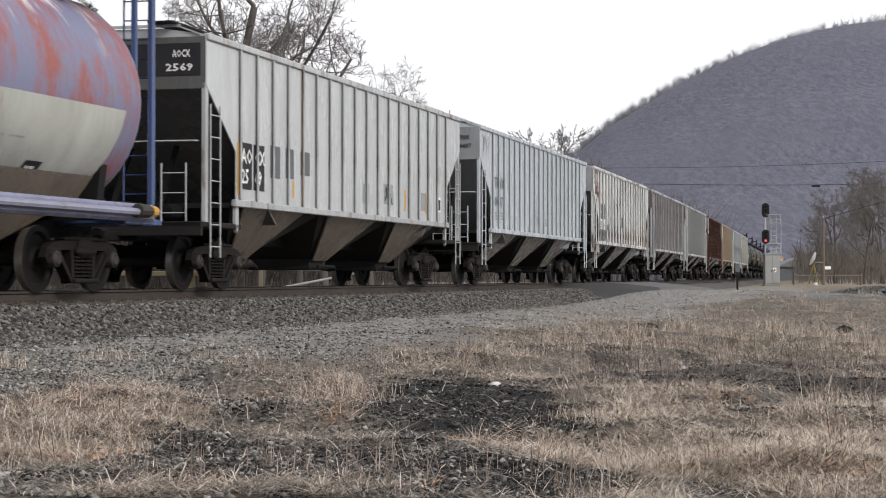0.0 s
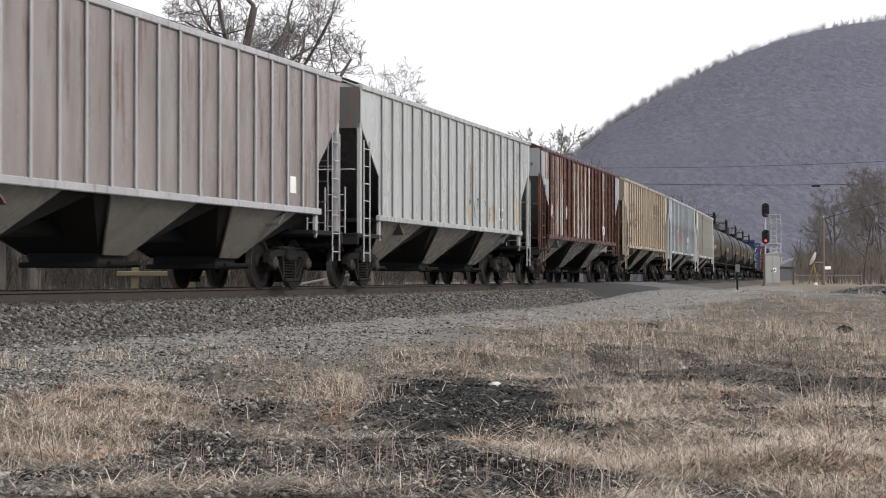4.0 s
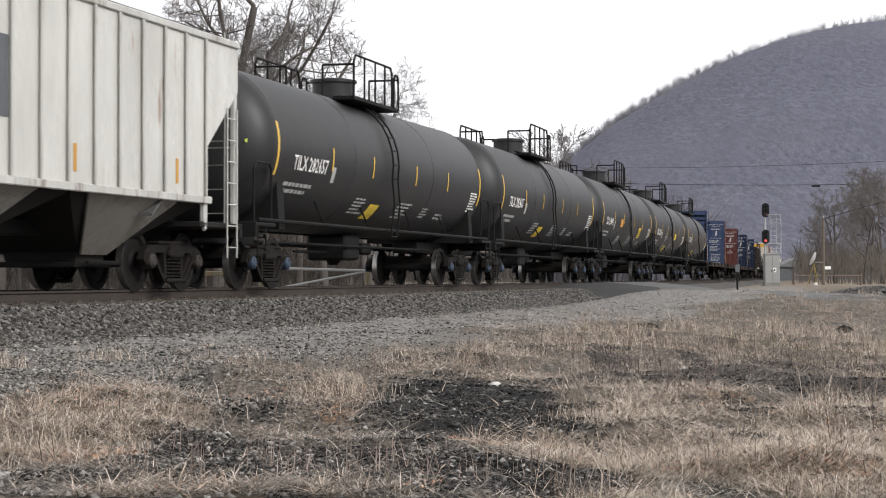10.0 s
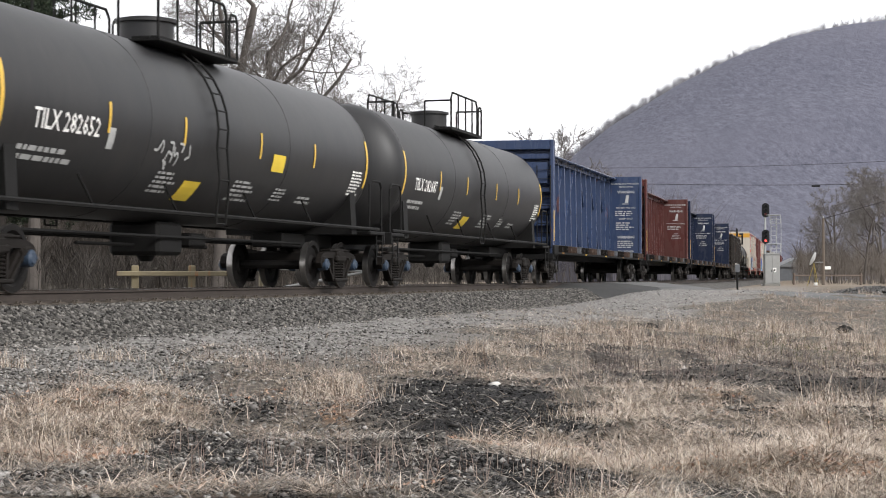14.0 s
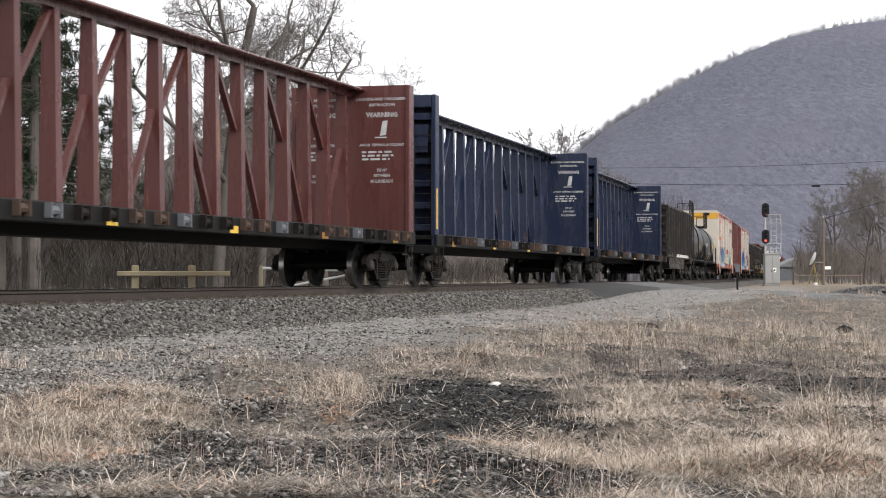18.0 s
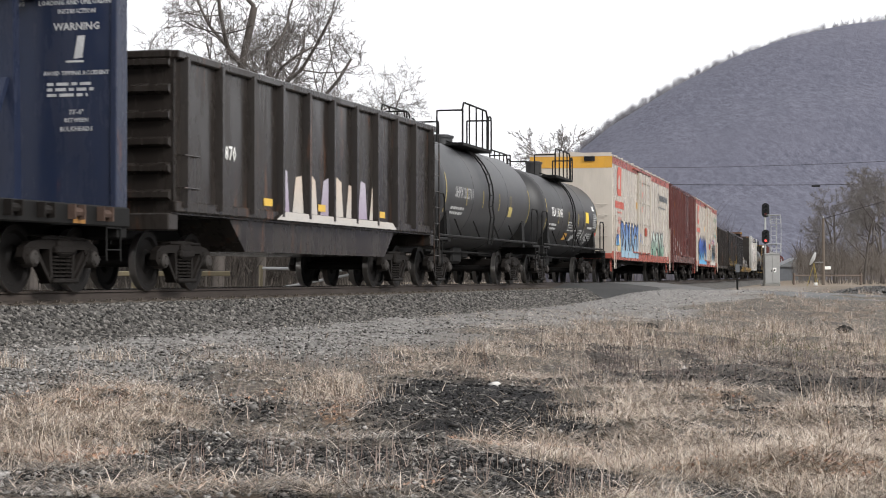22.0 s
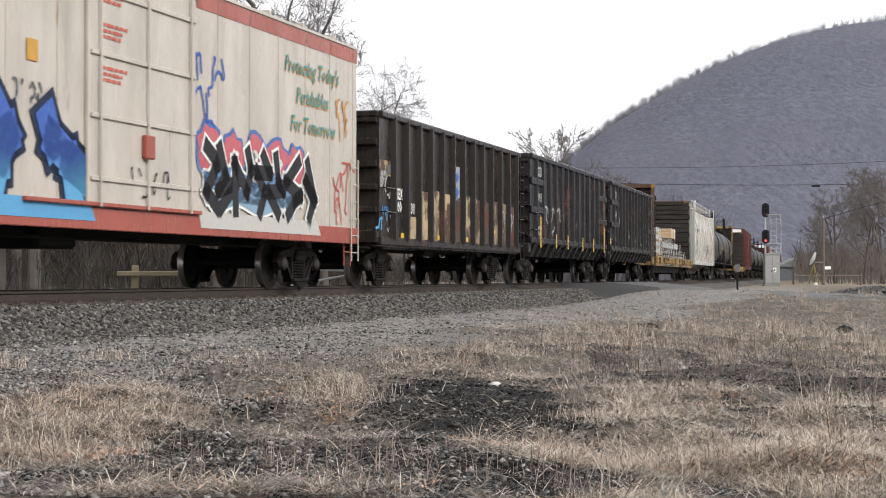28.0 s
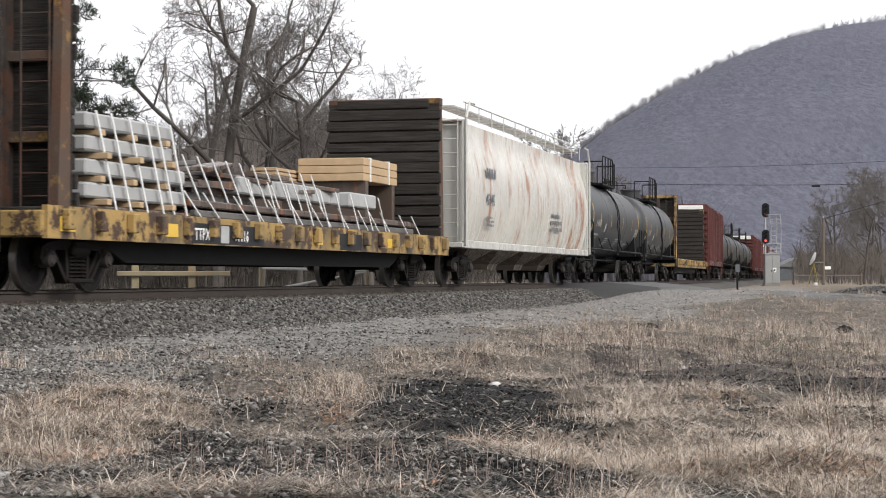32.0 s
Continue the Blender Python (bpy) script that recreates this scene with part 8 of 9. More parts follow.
for txt, x, z in (("Protecting Today's", 6.5, 3.86), ("Perishables", 7.1, 3.34), ("For Tomorrow", 6.8, 2.82)):
    word(h, txt, 0.40, x + 0.02, YB - 0.003, z - 0.025, ORANGE_MARK, slant=0.25, sx=0.98, bold=0.003)
    word(h, txt, 0.40, x, YB - 0.007, z, TEAL_MARK, slant=0.25, sx=0.98, bold=0.003)
wild(h, -7.9, 1.35, 6.4, 0.85, 5, YB, COBALT, NIGHT, 66, 0.26)
part("graffiti", Geo().add([(-8.2, -1.587, 0.96), (-1.0, -1.587, 0.96), (-1.2, -1.587, 1.22), (-8.0, -1.587, 1.22)], [(0, 1, 2, 3)]), COBALT, h)
wild(h, 2.6, 1.30, 5.4, 0.95, 7, YB - 0.012, BLACK_MARK, WHITE_MARK, 67, 0.13)
wild(h, 3.0, 1.35, 4.6, 0.5, 4, YB - 0.008, AQUA, WHITE_MARK, 167, 0.12)
bubbles(h, 2.6, 1.75, 5.0, 0.9, 5, YB + 0.003, RED_SPRAY, AQUA, 68, GREENISH)
part("graffiti", Geo().add([(2.7, -1.587, 0.96), (8.4, -1.587, 0.96), (8.2, -1.587, 1.22), (2.6, -1.587, 1.22)], [(0, 1, 2, 3)]), WHITE_SPRAY, h)
scrawl(h, 2.2, 2.6, 1.2, 1.1, YB, COBALT, 69, 7, 0.025)
scrawl(h, -3.3, 2.35, 0.9, 0.35, YB, DARK_PATCH, 70, 5, 0.02)
scrawl(h, 9.2, 1.2, 0.9, 1.2, YB, RED_MARK, 71, 5, 0.018)
scrawl(h, 9.4, 2.7, 0.7, 0.9, YB, ORANGE_MARK, 72, 5, 0.02)
scrawl(h, 0.0, 1.35, 1.6, 0.4, -1.555 - 0.085, BLACK_MARK, 73, 6, 0.015)
h = CARS["b1"]
PINK_MIST = spray("pinkish_white_spray", (0.50, 0.42, 0.40), (0.34, 0.20, 0.18), 1.2, 2.4)
for k in range(5):
    scrawl(h, -6.6 + k * 1.12, 1.22, 0.62, 1.0 - 0.12 * k, Y - 0.062, PINK_MIST if k % 2 else GREY_MARK, 74 + k, 5, 0.035)
scrawl(h, 3.3, 1.3, 0.6, 0.9, Y - 0.062, GREY_MARK, 85, 4, 0.03)
bars(h, 0.9, -1.632, 2.9, 0.8, 0.4, 4, GREY_MARK, None, 86)
word(h, "1755", 0.34, -7.72, 0.4, 4.25, WHITE_MARK, face="x", bold=0.003)
CARS["g2"] = gondola_car(280.5, 6.90, "black gondola car with flaking cream and rust-red lower panels", COAL, COAL, 3.62, 13, bottom=0.98, belly=False, span=(-5.96, 6.37))
h = CARS["g2"]
FLAKES = [flaked("cream_paint_over_rust", (0.47, 0.36, 0.22), (0.075, 0.045, 0.033), 0.50, 1.7, 3.0), flaked("rust_red_over_soot", (0.14, 0.045, 0.035), (0.045, 0.034, 0.028), 0.50, 1.9, 7.0),
          flaked("tan_paint_over_rust", (0.30, 0.225, 0.15), (0.07, 0.042, 0.032), 0.47, 2.2, 12.0)]
for k, f_ in ((2, 0), (3, 0), (4, 0), (5, 1), (6, 0), (7, 2), (8, 1), (9, 2), (10, 2), (11, 1)):
    x0 = -5.96 + k * 1.0275
    patch(h, x0 + 0.08, x0 + 0.95, 1.02, 2.18 - 0.03 * (k % 3), Y, FLAKES[f_], "flaking_panel", "flaking paint over rust")
patch(h, -4.74, -3.95, 1.02, 1.52, Y, FLAKES[0], "flaking_panel", "flaking paint over rust")
patch(h, -6.30, -6.05, 2.38, 2.56, Y - 0.006, DARK_PATCH, "scorch_mark")
patch(h, -6.86, -5.65, 2.32, 2.64, Y, FLAKES[0], "repaint_patch", "flaking cream patch")
word(h, "SSEX", 0.34, -5.69, Y - 0.01, 1.86, WHITE_MARK, bold=0.006, sx=0.80)
word(h, "300", 0.34, -5.69, Y - 0.01, 1.58, WHITE_MARK, bold=0.006)
word(h, "131", 0.34, -4.61, Y - 0.01, 1.58, WHITE_MARK, bold=0.006)
scrawl(h, -6.80, 1.85, 0.55, 0.55, Y, GREY_MARK, 77, 7, 0.025)
scrawl(h, -6.80, 1.20, 0.55, 0.45, Y, COBALT, 177, 6, 0.03)
scrawl(h, -6.30, 1.15, 0.6, 0.35, Y, PALE_PATCH, 178, 6, 0.02)
patch(h, -0.60, 0.06, 2.03, 2.86, Y, PALE_BLUE, "placard", "pale placard with two blue diamonds")
for z in (2.24, 2.60):
    part("painted_diamond", Geo().prism([(-0.22, z - 0.14), (-0.06, z), (-0.22, z + 0.14), (-0.38, z)], "y", Y - 0.012, Y - 0.007), COBALT, h)
for x, z in ((-5.07, 1.03), (-1.95, 1.05), (0.75, 1.06), (3.75, 1.32)):
    patch(h, x - 0.16, x + 0.16, z, z + 0.11, Y - 0.007, YELLOW, "reflector")
for x in (4.4, 5.5):
    scrawl(h, x, 1.25, 0.6, 0.7, Y - 0.006, GREY_MARK, int(x * 9), 6, 0.02)
word(h, "0131", 0.30, -7.04, 0.3, 3.35, WHITE_MARK, face="x", bold=0.003)
CARS["g3"] = gondola_car(296.2, 7.25, "sooty black high-sided gondola car with yellow stripes", COAL2, COAL2, 3.73, 13, barred=True, belly=False)
h = CARS["g3"]
RED_COAL = paint("soot_stained_red_oxide", (0.075, 0.030, 0.024), 0.3, 0.6, 0.8, 44.0)
patch(h, 6.45, 7.23, 1.36, 3.62, Y, RED_COAL, "end_panel", "rust-red sheet at the end of the side")
word(h, "00935", 0.36, -6.00, Y - 0.01, 2.42, GREY_MARK, bold=0.008, sx=0.68)
word(h, "SSEX", 0.40, -6.00, Y - 0.01, 3.16, GREY_MARK, bold=0.008, sx=0.72)
for x, z1 in ((-6.2, 1.95), (-3.6, 1.50), (-1.5, 1.5), (1.4, 1.5), (3.7, 1.5), (6.1, 1.95)):
    patch(h, x - 0.07, x + 0.07, 1.05, z1, Y - 0.13, YELLOW, "reflector_strip", "yellow reflective strip")
scrawl(h, -6.1, 1.2, 0.9, 0.9, Y, GREY_MARK, 78, 6, 0.02)
for k, x in enumerate((-4.55, -3.35, -2.3, 0.9, 3.3)):
    scrawl(h, x, 1.45, 0.5, 0.85 if k < 3 else 0.5, Y, YELLOW_MIST if k == 2 else GREY_MARK, 95 + k, 4, 0.03)
word(h, "00935", 0.30, -7.40, 0.3, 3.25, GREY_MARK, face="x", bold=0.003)
CARS["g4"] = gondola_car(311.55, 6.85, "sooty black high-sided gondola car with scrawled graffiti", COAL2, COAL2, 3.73, 13, barred=True, belly=False)
h = CARS["g4"]
patch(h, 6.05, 6.83, 1.36, 3.62, Y, RED_COAL, "end_panel", "rust-red sheet at the end of the side")
word(h, "00674", 0.36, -5.62, Y - 0.01, 2.42, GREY_MARK, bold=0.008, sx=0.62)
word(h, "SSEX", 0.40, -5.62, Y - 0.01, 3.14, GREY_MARK, bold=0.008, sx=0.68)
for x, w_, z in ((-6.3, 1.0, 1.2), (-4.6, 0.4, 1.9), (-3.0, 0.4, 1.6), (-1.6, 0.4, 1.6), (0.4, 0.4, 1.5), (2.0, 0.5, 1.4), (4.8, 0.8, 1.4)):
    scrawl(h, x, z, w_, 0.6, Y, GREY_MARK, int(x * 10) + 90, 5, 0.018)
for x in (-6.9, -4.9, 1.2):
    patch(h, x, x + 0.25, 1.42, 1.62, Y - 0.005, YELLOW, "reflector")
word(h, "00674", 0.30, -6.99, 0.3, 3.30, GREY_MARK, face="x", bold=0.003)

# ---- bulkhead flat car and what rides on it ----
YELLOW_WORN = flaked("worn_yellow_paint", (0.40, 0.265, 0.10), (0.065, 0.042, 0.032), 0.515, 2.2)
def plank_material():
    m = Mat("blackened_planks", 0.92)
    grain, big = m.noise(9, 6, 0.75, m.space((1, 0.12, 3.0))), m.noise(1.4, 4, 0.6)
    c = m.mix(m.ramp(grain, 0.35, 0.68), (0.012, 0.011, 0.0105), (0.060, 0.053, 0.047))
    return m.done(m.mix(m.ramp(big, 0.45, 0.75), c, (0.030, 0.025, 0.022)), grain, 0.8, 0.03)


PLANK_M = plank_material()
BROWN_STEEL = flaked("brown_rusted_steel", (0.09, 0.045, 0.03), (0.035, 0.027, 0.023), 0.5, 2.0, 7.0)


def bulkhead_flat(a, half, label, sill_m, post_m):
    car = start_car("bulkhead_flat_car", label, "freight car", a)
    zd, zt = 1.12, 4.40
    part("deck", Geo().box(-half, half, -1.40, 1.40, zd - 0.09, zd, 0.02), PLANK_M, car)
    for s in (-1, 1):
        sill = part("side_sill", Geo().prism([(-half, zd + 0.02), (half, zd + 0.02), (half, zd - 0.42), (-half, zd - 0.42)], "y", s * 1.44 - 0.04, s * 1.44 + 0.04), sill_m, car)
        part("fish_belly", Geo().prism([(half - 2.4, zd - 0.40), (half - 3.4, zd - 0.72), (-half + 3.4, zd - 0.72), (-half + 2.4, zd - 0.40)], "y", s * 1.0 - 0.03, s * 1.0 + 0.03), STEEL, car)
        for i in range(20):
            x = -half + 0.5 + (2 * half - 1) * i / 19
            part("stake_pocket", Geo().box(x - 0.10, x + 0.10, min(s * 1.48, s * 1.60), max(s * 1.48, s * 1.60), zd - 0.30, zd - 0.02, 0.015), sill_m, sill)
    for s in (-1, 1):
        x0 = s * (half - (0.42 if s > 0 else 0.95))
        bh = part("bulkhead", Geo().box(*sorted((x0 - s * 0.01, x0 + s * 0.04)), -1.36, 1.36, zd, zt - 0.1), PLANK_M, car, "wall of blackened horizontal planks")
        n = 13
        for k in range(n):
            z = zd + 0.02 + k * (zt - zd) / n
            w = 1.40 if k < n - 1 else 1.15
            j = random.Random(k + 40 * s)
            zz = z + j.uniform(-0.012, 0.012)
            part("plank", Geo().box(*sorted((x0 - s * 0.01, x0 - s * (0.09 + j.uniform(-0.02, 0.025)))), -w + j.uniform(-0.03, 0.06), w - j.uniform(-0.03, 0.06), zz, zz + (zt - zd) / n - j.uniform(0.012, 0.05), 0.012), PLANK_M, bh)
        for y in (-1.36, -0.5, 0.42, 1.24):
            part("bulkhead_post", Geo().prism([(x0 + s * 0.05, zt), (x0 + s * 0.25, zt), (x0 + s * 0.42, zd - 0.1), (x0 + s * 0.05, zd - 0.1)], "y", y, y + 0.14), post_m if abs(y) > 1 else BROWN_STEEL, car)
        part("top_beam", Geo().box(*sorted((x0 + s * 0.045, x0 + s * 0.26)), -1.38, 1.38, zt - 0.16, zt + 0.02, 0.015), post_m, car)
        for k in range(2):
            part("cross_beam", Geo().box(*sorted((x0 + s * 0.06, x0 + s * 0.20)), -1.24, 1.24, zd + 0.9 + k * 1.1, zd + 1.05 + k * 1.1, 0.01), post_m, car)
        part("end_ladder", ladder_geo(x0 + s * 0.46, -1.25, zd, zt - 0.2, 0.42, 10, along="y"), BROWN_STEEL, car)
        part("end_sill", Geo().box(*sorted((s * (half - 0.4), s * (half + 0.08))), -1.44, 1.44, zd - 0.40, zd - 0.05, 0.02), sill_m, car)
    TRAIN.append((car, a, running_gear(car, half, half - 1.75)))
    return car


h = bulkhead_flat(330.1, 10.25, "worn yellow bulkhead flat car with blackened plank ends", YELLOW_WORN, flaked("rusted_yellow_post", (0.34, 0.20, 0.05), (0.09, 0.05, 0.033), 0.40, 1.6, 3.0))
for x0, w_ in ((-5.4, 3.2), (2.0, 1.4)):
    patch(h, x0, x0 + w_, 0.72, 1.04, -1.482, BLACK_MARK, "number_panel")
word(h, "81016", 0.26, -3.6, -1.489, 0.78, WHITE_MARK, bold=0.004)
word(h, "TTPX", 0.26, -5.3, -1.489, 0.78, WHITE_MARK, bold=0.004)
patch(h, -4.2, -3.85, 0.74, 1.02, -1.487, GREY_MARK, "stencil")
for x in (-9.9, -6.4, 0.5, 5.2):
    patch(h, x, x + 0.45, 0.80, 1.0, -1.484, YELLOW, "reflector")
h = bulkhead_flat(403.1, 10.8, "empty yellow bulkhead flat car with grey plank ends", YELLOW_WORN, YELLOW_WORN)
CONCRETE_M = plain("pale_concrete", (0.36, 0.36, 0.355), 0.85, 0, 0.12, 9, 0.25)
LUMBER_M = plain("pale_new_lumber", (0.46, 0.33, 0.20), 0.8, 0, 0.2, 7, 0.2)
STRAP_M = plain("white_strap", (0.72, 0.72, 0.71), 0.5, 0, 0.06, 20)
SCRAP_M = paint("rusty_track_steel", (0.10, 0.075, 0.06), 0.3, 0.4, 0.7, 53.0)
PIPE_M = plain("dull_steel_bar", (0.17, 0.16, 0.15), 0.55, 0.4, 0.3, 8)


def load(name, label, category, a):
    t = thing(name, label, category, "load of the flat car")
    LOADS.append((t, a))
    return t


zd = 1.13
t = load("concrete_beam_stack", "stack of pale concrete beams strapped in four tiers", "beams", 330.1)
for tier in range(4):
    for k in range(5):
        y = -1.20 + k * 0.50
        x1 = -5.5 + (0.5 if tier < 2 else 0.0)
        part("concrete_beam", Geo().box(-8.55, x1, y, y + 0.46, zd + 0.18 + tier * 0.33, zd + 0.40 + tier * 0.33, 0.03), CONCRETE_M, t)
    for x in (-8.1, -7.0, -5.8):
        part("dunnage", Geo().box(x - 0.07, x + 0.07, -1.36 + 0.1 * (tier % 2), 1.30, zd + 0.08 + tier * 0.33, zd + 0.17 + tier * 0.33, 0.01), LUMBER_M, t)
part("base_rail", Geo().box(-8.6, -4.9, -1.25, -0.95, zd, zd + 0.07, 0.02), SCRAP_M, t)
part("base_rail", Geo().box(-8.6, -4.9, 0.95, 1.25, zd, zd + 0.07, 0.02), SCRAP_M, t)
for k, x in enumerate((-8.4, -7.9, -7.3, -6.7, -6.3, -5.8)):
    part("strap", Geo().prism([(x, zd + 1.41), (x + 0.05, zd + 1.41), (x + 0.75, zd), (x + 0.70, zd)], "y", -1.275, -1.26), STRAP_M, t, "tight white strap")
rnd = random.Random(81)
t = load("track_steel_bundle", "low pile of rusty rails and steel bars under white straps", "steel", 330.1)
for k in range(26):
    y = -1.25 + (k % 13) * 0.19
    z = zd + 0.02 + (k // 13) * 0.16
    x0 = -5.2 + rnd.uniform(0, 1.0)
    part("steel_bar", Geo().box(x0, x0 + rnd.uniform(12.0, 13.6), y, y + 0.13, z, z + 0.12, 0.02), SCRAP_M if k % 3 else PIPE_M, t)
for k in range(14):
    x = -4.9 + k * 0.98
    x += rnd.uniform(-0.25, 0.25)
    part("strap", Geo().prism([(x - 0.45, zd + 0.42), (x - 0.40, zd + 0.42), (x + 0.35, zd), (x + 0.30, zd)], "y", -1.31, -1.295), STRAP_M, t, "tight white strap")
t = load("steel_tie_pile", "tilted pile of rusty steel plates and ties", "steel", 330.1)
for k in range(22):
    x0, y = -5.0 + rnd.uniform(0, 2.2), -1.15 + rnd.uniform(0, 1.9)
    z = zd + 0.36 + 0.05 * (k // 4)
    part("steel_plate", Geo().prism([(x0, z), (x0 + 2.8, z + rnd.uniform(-0.03, 0.10)), (x0 + 2.8, z + 0.17), (x0, z + 0.09)], "y", y, y + 0.30), SCRAP_M if k % 2 else PIPE_M, t)
t = load("loose_plate_heap", "heap of tilted dark steel plates under straps", "steel", 330.1)
for k in range(16):
    x0, y0 = -5.4 + 0.42 * k, -0.95 + 0.5 * (k % 3)
    z0 = zd + 0.72 + 0.10 * math.sin(k * 0.9) + 0.16 * math.exp(-((k - 4) / 5) ** 2)
    g = Geo().box(-0.9, 0.9, -0.14, 0.14, -0.04, 0.04, 0.01)
    part("steel_plate", g, (SCRAP_M, PIPE_M, BROWN_STEEL)[k % 3], t, at=pose(x0 + 0.9, y0, z0, rnd.uniform(-8, 8), rnd.uniform(-7, 7), rnd.uniform(-14, 14)))
for k in range(11):
    x = -5.2 + 0.62 * k
    part("strap", Geo().prism([(x, zd + 1.0), (x + 0.05, zd + 1.0), (x + 0.85, zd + 0.25), (x + 0.80, zd + 0.25)], "y", -1.22, -1.205), STRAP_M, t, "tight white strap")
t = load("grey_block_row", "row of grey concrete blocks laid along the car", "blocks", 330.1)
for k in range(13):
    x = -2.4 + k * 0.62
    if k == 9:
        continue
    part("block", Geo().box(x, x + 0.60, -1.10, -0.70, zd + 0.50, zd + 0.80, 0.03), CONCRETE_M, t)
for k in range(9):
    x = -2.6 + k * 0.95
    part("strap", Geo().prism([(x, zd + 0.73), (x + 0.05, zd + 0.73), (x + 0.65, zd + 0.02), (x + 0.60, zd + 0.02)], "y", -1.33, -1.32), STRAP_M, t, "tight white strap")
t = load("wooden_crate", "pale wooden crate of stacked boards", "crate", 330.1)
for k in range(3):
    part("board", Geo().box(5.86, 8.4, -0.75, 0.75, zd + 1.14 + k * 0.17, zd + 1.30 + k * 0.17, 0.012), LUMBER_M, t)
part("runner", Geo().box(6.0, 6.2, -0.75, 0.75, zd + 0.30, zd + 1.14, 0.01), SCRAP_M, t)
part("runner", Geo().box(8.0, 8.2, -0.75, 0.75, zd + 0.30, zd + 1.14, 0.01), SCRAP_M, t)
for x in (6.3, 7.7):
    part("strap", Geo().box(x, x + 0.05, -0.77, 0.77, zd + 1.13, zd + 1.66), STRAP_M, t)
t = load("lumber_pack", "small pack of pale boards beside the crate", "lumber", 330.1)
for k in range(5):
    part("board", Geo().box(4.6, 6.6, 0.8, 1.38, zd + 0.95 + k * 0.09, zd + 1.02 + k * 0.09, 0.01), LUMBER_M, t)
part("runner", Geo().box(4.8, 5.0, 0.8, 1.35, zd, zd + 0.95, 0.01), SCRAP_M, t)
part("runner", Geo().box(6.2, 6.4, 0.8, 1.35, zd, zd + 0.95, 0.01), SCRAP_M, t)


# ---- smooth-sided hopper ----
def smooth_hopper(a, half):
    car = start_car("smooth_hopper_car", "off-white smooth-sided hopper car stained with yellow rust", "freight car", a)
    skin = paint("stained_off_white_paint", (0.58, 0.555, 0.50), 0.36, 0.25, 0.6, 61.0, RUST_LIGHT, 1.6, 0.8)
    trim = paint("off_white_trim", (0.54, 0.53, 0.49), 0.15, 0.35, 0.6, 62.0)
    sec = []
    for i in range(13):
        t_ = i / 12
        sec.append((-1.30 - 0.24 * math.sin(math.pi * min(1, t_ * 1.15)) ** 0.8, 1.05 + 3.0 * t_))
    outline = sec + [(0, 4.32)] + [(-y, z) for y, z in sec[::-1]]
    part("body", Geo().prism(outline, "x", -half + 0.30, half - 0.30), skin, car, smooth=True)
    for s in (-1, 1):
        ex = s * half
        for y in (-1.52, 1.47):
            part("end_post", Geo().box(*sorted((ex, ex - s * 0.12)), y, y + 0.08, 0.95, 4.05, 0.012), trim, car)
        part("end_panel", Geo().prism([(ex - s * 0.2, 4.05), (ex - s * 0.2, 1.0), (ex - s * 0.29, 1.0), (ex - s * 0.29, 4.05)], "y", -1.47, 1.47), trim, car)
        part("end_sill", Geo().box(*sorted((s * (half - 1.6), s * (half + 0.12))), -1.5, 1.5, 0.92, 1.04, 0.015), trim, car)
        part("roof_end", Geo().box(*sorted((ex, s * (half - 0.3))), -1.5, 1.5, 4.02, 4.08, 0.02), skin, car)
        for y in (-1.56, 1.52):
            part("corner_hoop", Geo().rod([(ex, y, 0.95), (ex, y, 4.1), (ex - s * 0.35, y, 4.5), (ex - s * 0.9, y, 4.52)], 0.035), trim, car)
        part("end_ladder", ladder_geo(ex + s * 0.04, -1.35, 1.0, 4.1, 0.42, 9, along="y"), trim, car)
    for y in (-1, 1):
        part("side_sill", Geo().box(-half, half, y * 1.46 - 0.06, y * 1.46 + 0.06, 0.90, 1.10, 0.02), trim, car)
        part("running_board", Geo().box(-half + 0.2, half - 0.2, y * 0.95 - 0.25, y * 0.95 + 0.25, 4.40, 4.44), trim, car)
        rail = part("roof_rail", Geo().tube((-half + 0.6, y * 1.35, 4.55), (half - 0.6, y * 1.35, 4.55), 0.025, 5), trim, car)
        for k in range(12):
            x = -half + 0.8 + k * (2 * half - 1.6) / 11
            part("rail_post", Geo().tube((x, y * 1.35, 4.12), (x, y * 1.35, 4.55), 0.018, 4), trim, rail)
    for i in range(4):
        c = -half * 0.6 + i * half * 0.4
        vs = []
        for z, dx, dy in ((1.06, half * 0.2, 1.28), (0.55, 0.6, 0.6), (0.40, 0.55, 0.55)):
            vs += [(c - dx, -dy, z), (c + dx, -dy, z), (c + dx, dy, z), (c - dx, dy, z)]
        fs = [(k * 4 + j, k * 4 + (j + 1) % 4, k * 4 + 4 + (j + 1) % 4, k * 4 + 4 + j) for k in range(2) for j in range(4)] + [(0, 1, 2, 3), (8, 9, 10, 11)]
        part("hopper_bay", Geo().add(vs, fs), CHUTE_D, car)
    word(car, "45845", 0.42, -6.9, -1.555, 2.05, DARK_PATCH, bold=0.004)
    for k in range(4):
        patch(car, -6.9 + k * 0.3, -6.7 + k * 0.3, 2.75, 3.0, -1.553, DARK_PATCH, "reporting_mark")
    bars(car, -6.9, -1.555, 1.5, 1.0, 0.3, 3, DARK_PATCH, None, 91)
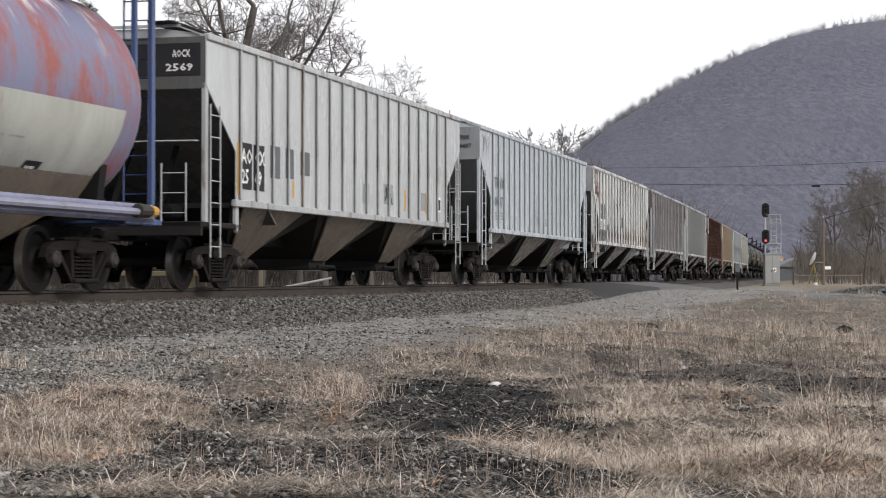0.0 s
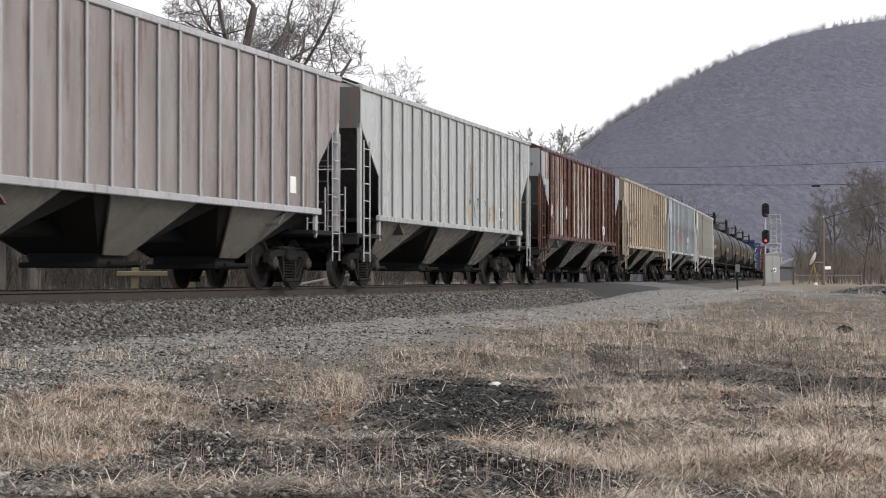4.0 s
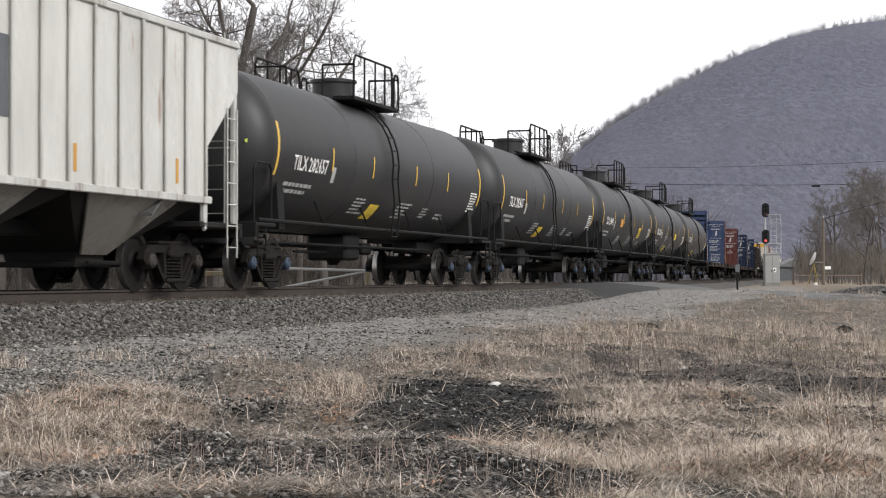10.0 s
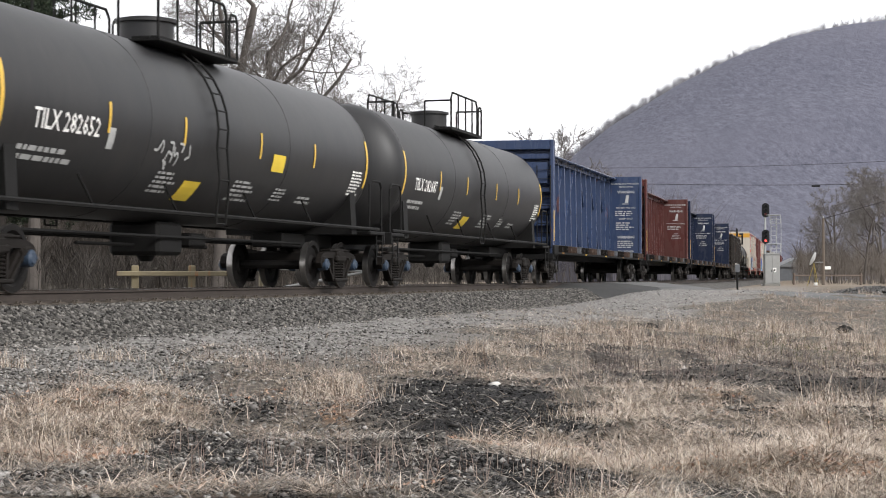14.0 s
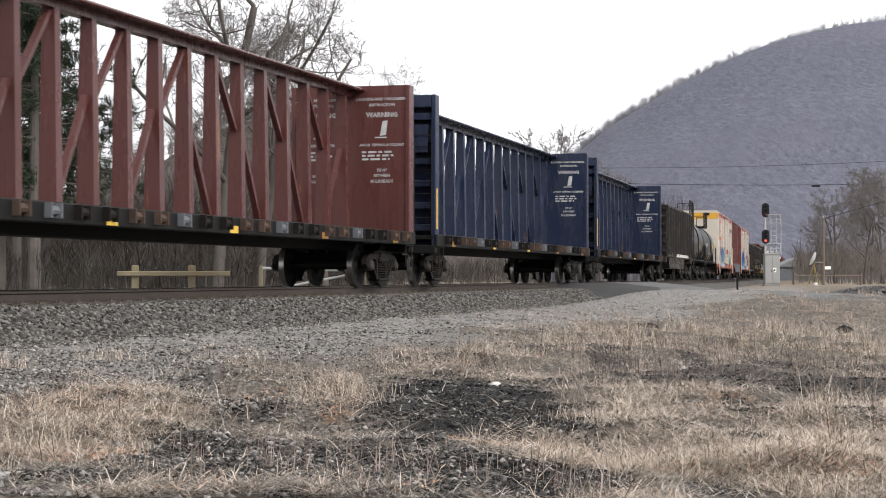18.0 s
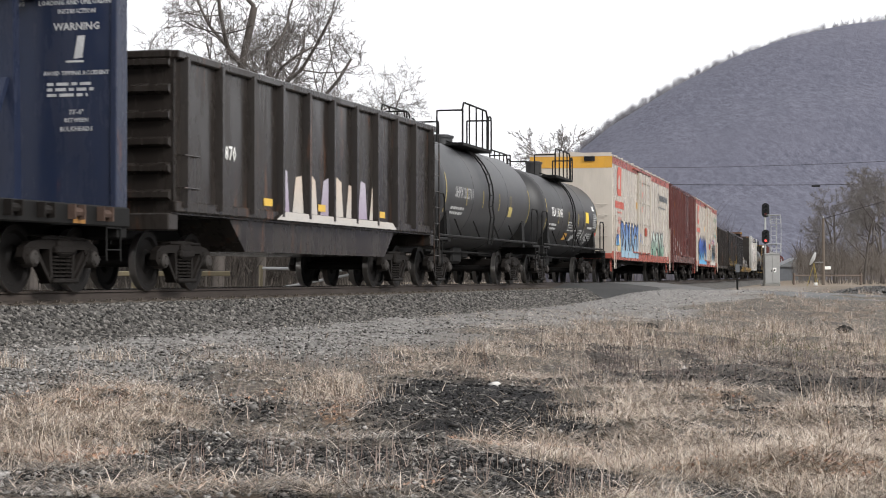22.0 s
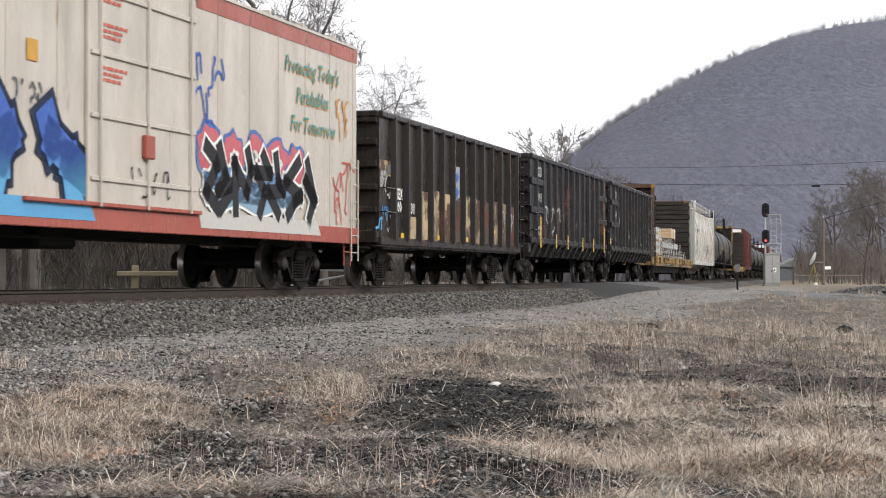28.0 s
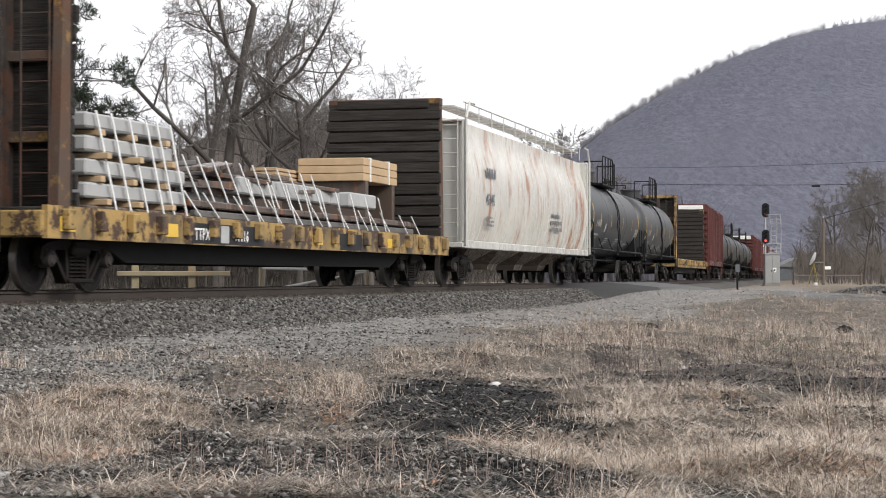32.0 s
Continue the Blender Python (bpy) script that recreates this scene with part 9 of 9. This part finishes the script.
    bars(car, 2.2, -1.555, 1.6, 1.8, 0.6, 3, DARK_PATCH, None, 92)
    TRAIN.append((car, a, running_gear(car, half, half - 1.6)))


smooth_hopper(351.0, 9.2)
tank_car(368.7, 7.5, "dull grey-black tank car with white scuff", TANK_GREY, number="1806", R=1.40, zc=2.40, blue=False, seed=101, old=True)
tank_car(384.3, 7.3, "dull grey tank car with white end stripe", TANK_GREY, number="2107", R=1.42, zc=2.40, blue=False, seed=111, old=True)
CARS["b2"] = box_car(424.2, 8.3, "red box car with a pale roof end", BOXRED, BOXRED, BOXRED, 4.80, 1.15, 14)
part("pale_roof_patch", Geo().box(-8.44, -8.30, -1.2, 1.0, 4.35, 4.74, 0.02), WHITE_MARK, CARS["b2"])
far_tank, _s, _w = tank_car(442.3, 7.9, "weathered grey tank car", TANK_GREY, number="", R=1.42, zc=2.45, blue=False, long_car=False, seed=121, old=True)


def far_copy(car, a):
    c = copy_thing(car, Matrix.Identity(4))
    TRAIN.append((c, a, []))


for a in (459.0, 475.7, 492.4):
    far_copy(far_tank, a)
for a in (512.5, 532.0):
    far_copy(CARS["b2"], a)
a = 551.5
for key in ("h5", "b2", "h2", "h3", "b1", "g3", "h8", "g4"):
    far_copy(CARS[key], a)
    a += 18.6


# ---- everything that moves ----
def motions():
    for car, a, sets in TRAIN:
        rows = [(float(t), track_pose(a - travelled(t))) for t in range(33)]
        walk(car, rows)
        # wheels turn while the car is close enough for it to show
        ticks = [k / 30 for k in range(961) if 50 < a - travelled(k / 30) < 150]
        for w, x in sets:
            if len(ticks) < 2:
                continue
            times = ([0.0] if ticks[0] > 0 else []) + ticks + ([32.0] if ticks[-1] < 32 else [])
            base = travelled(ticks[0])
            rows = []
            for t in times:
                run = travelled(min(max(t, ticks[0]), ticks[-1])) - base
                rows.append((t, pose(x, 0, R_WHEEL, 0, -math.degrees(run / R_WHEEL) % 360, 0)))
            walk(w, rows)
    for ob, a in LOADS:
        walk(ob, [(float(t), track_pose(a - travelled(t))) for t in range(33)])


motions()
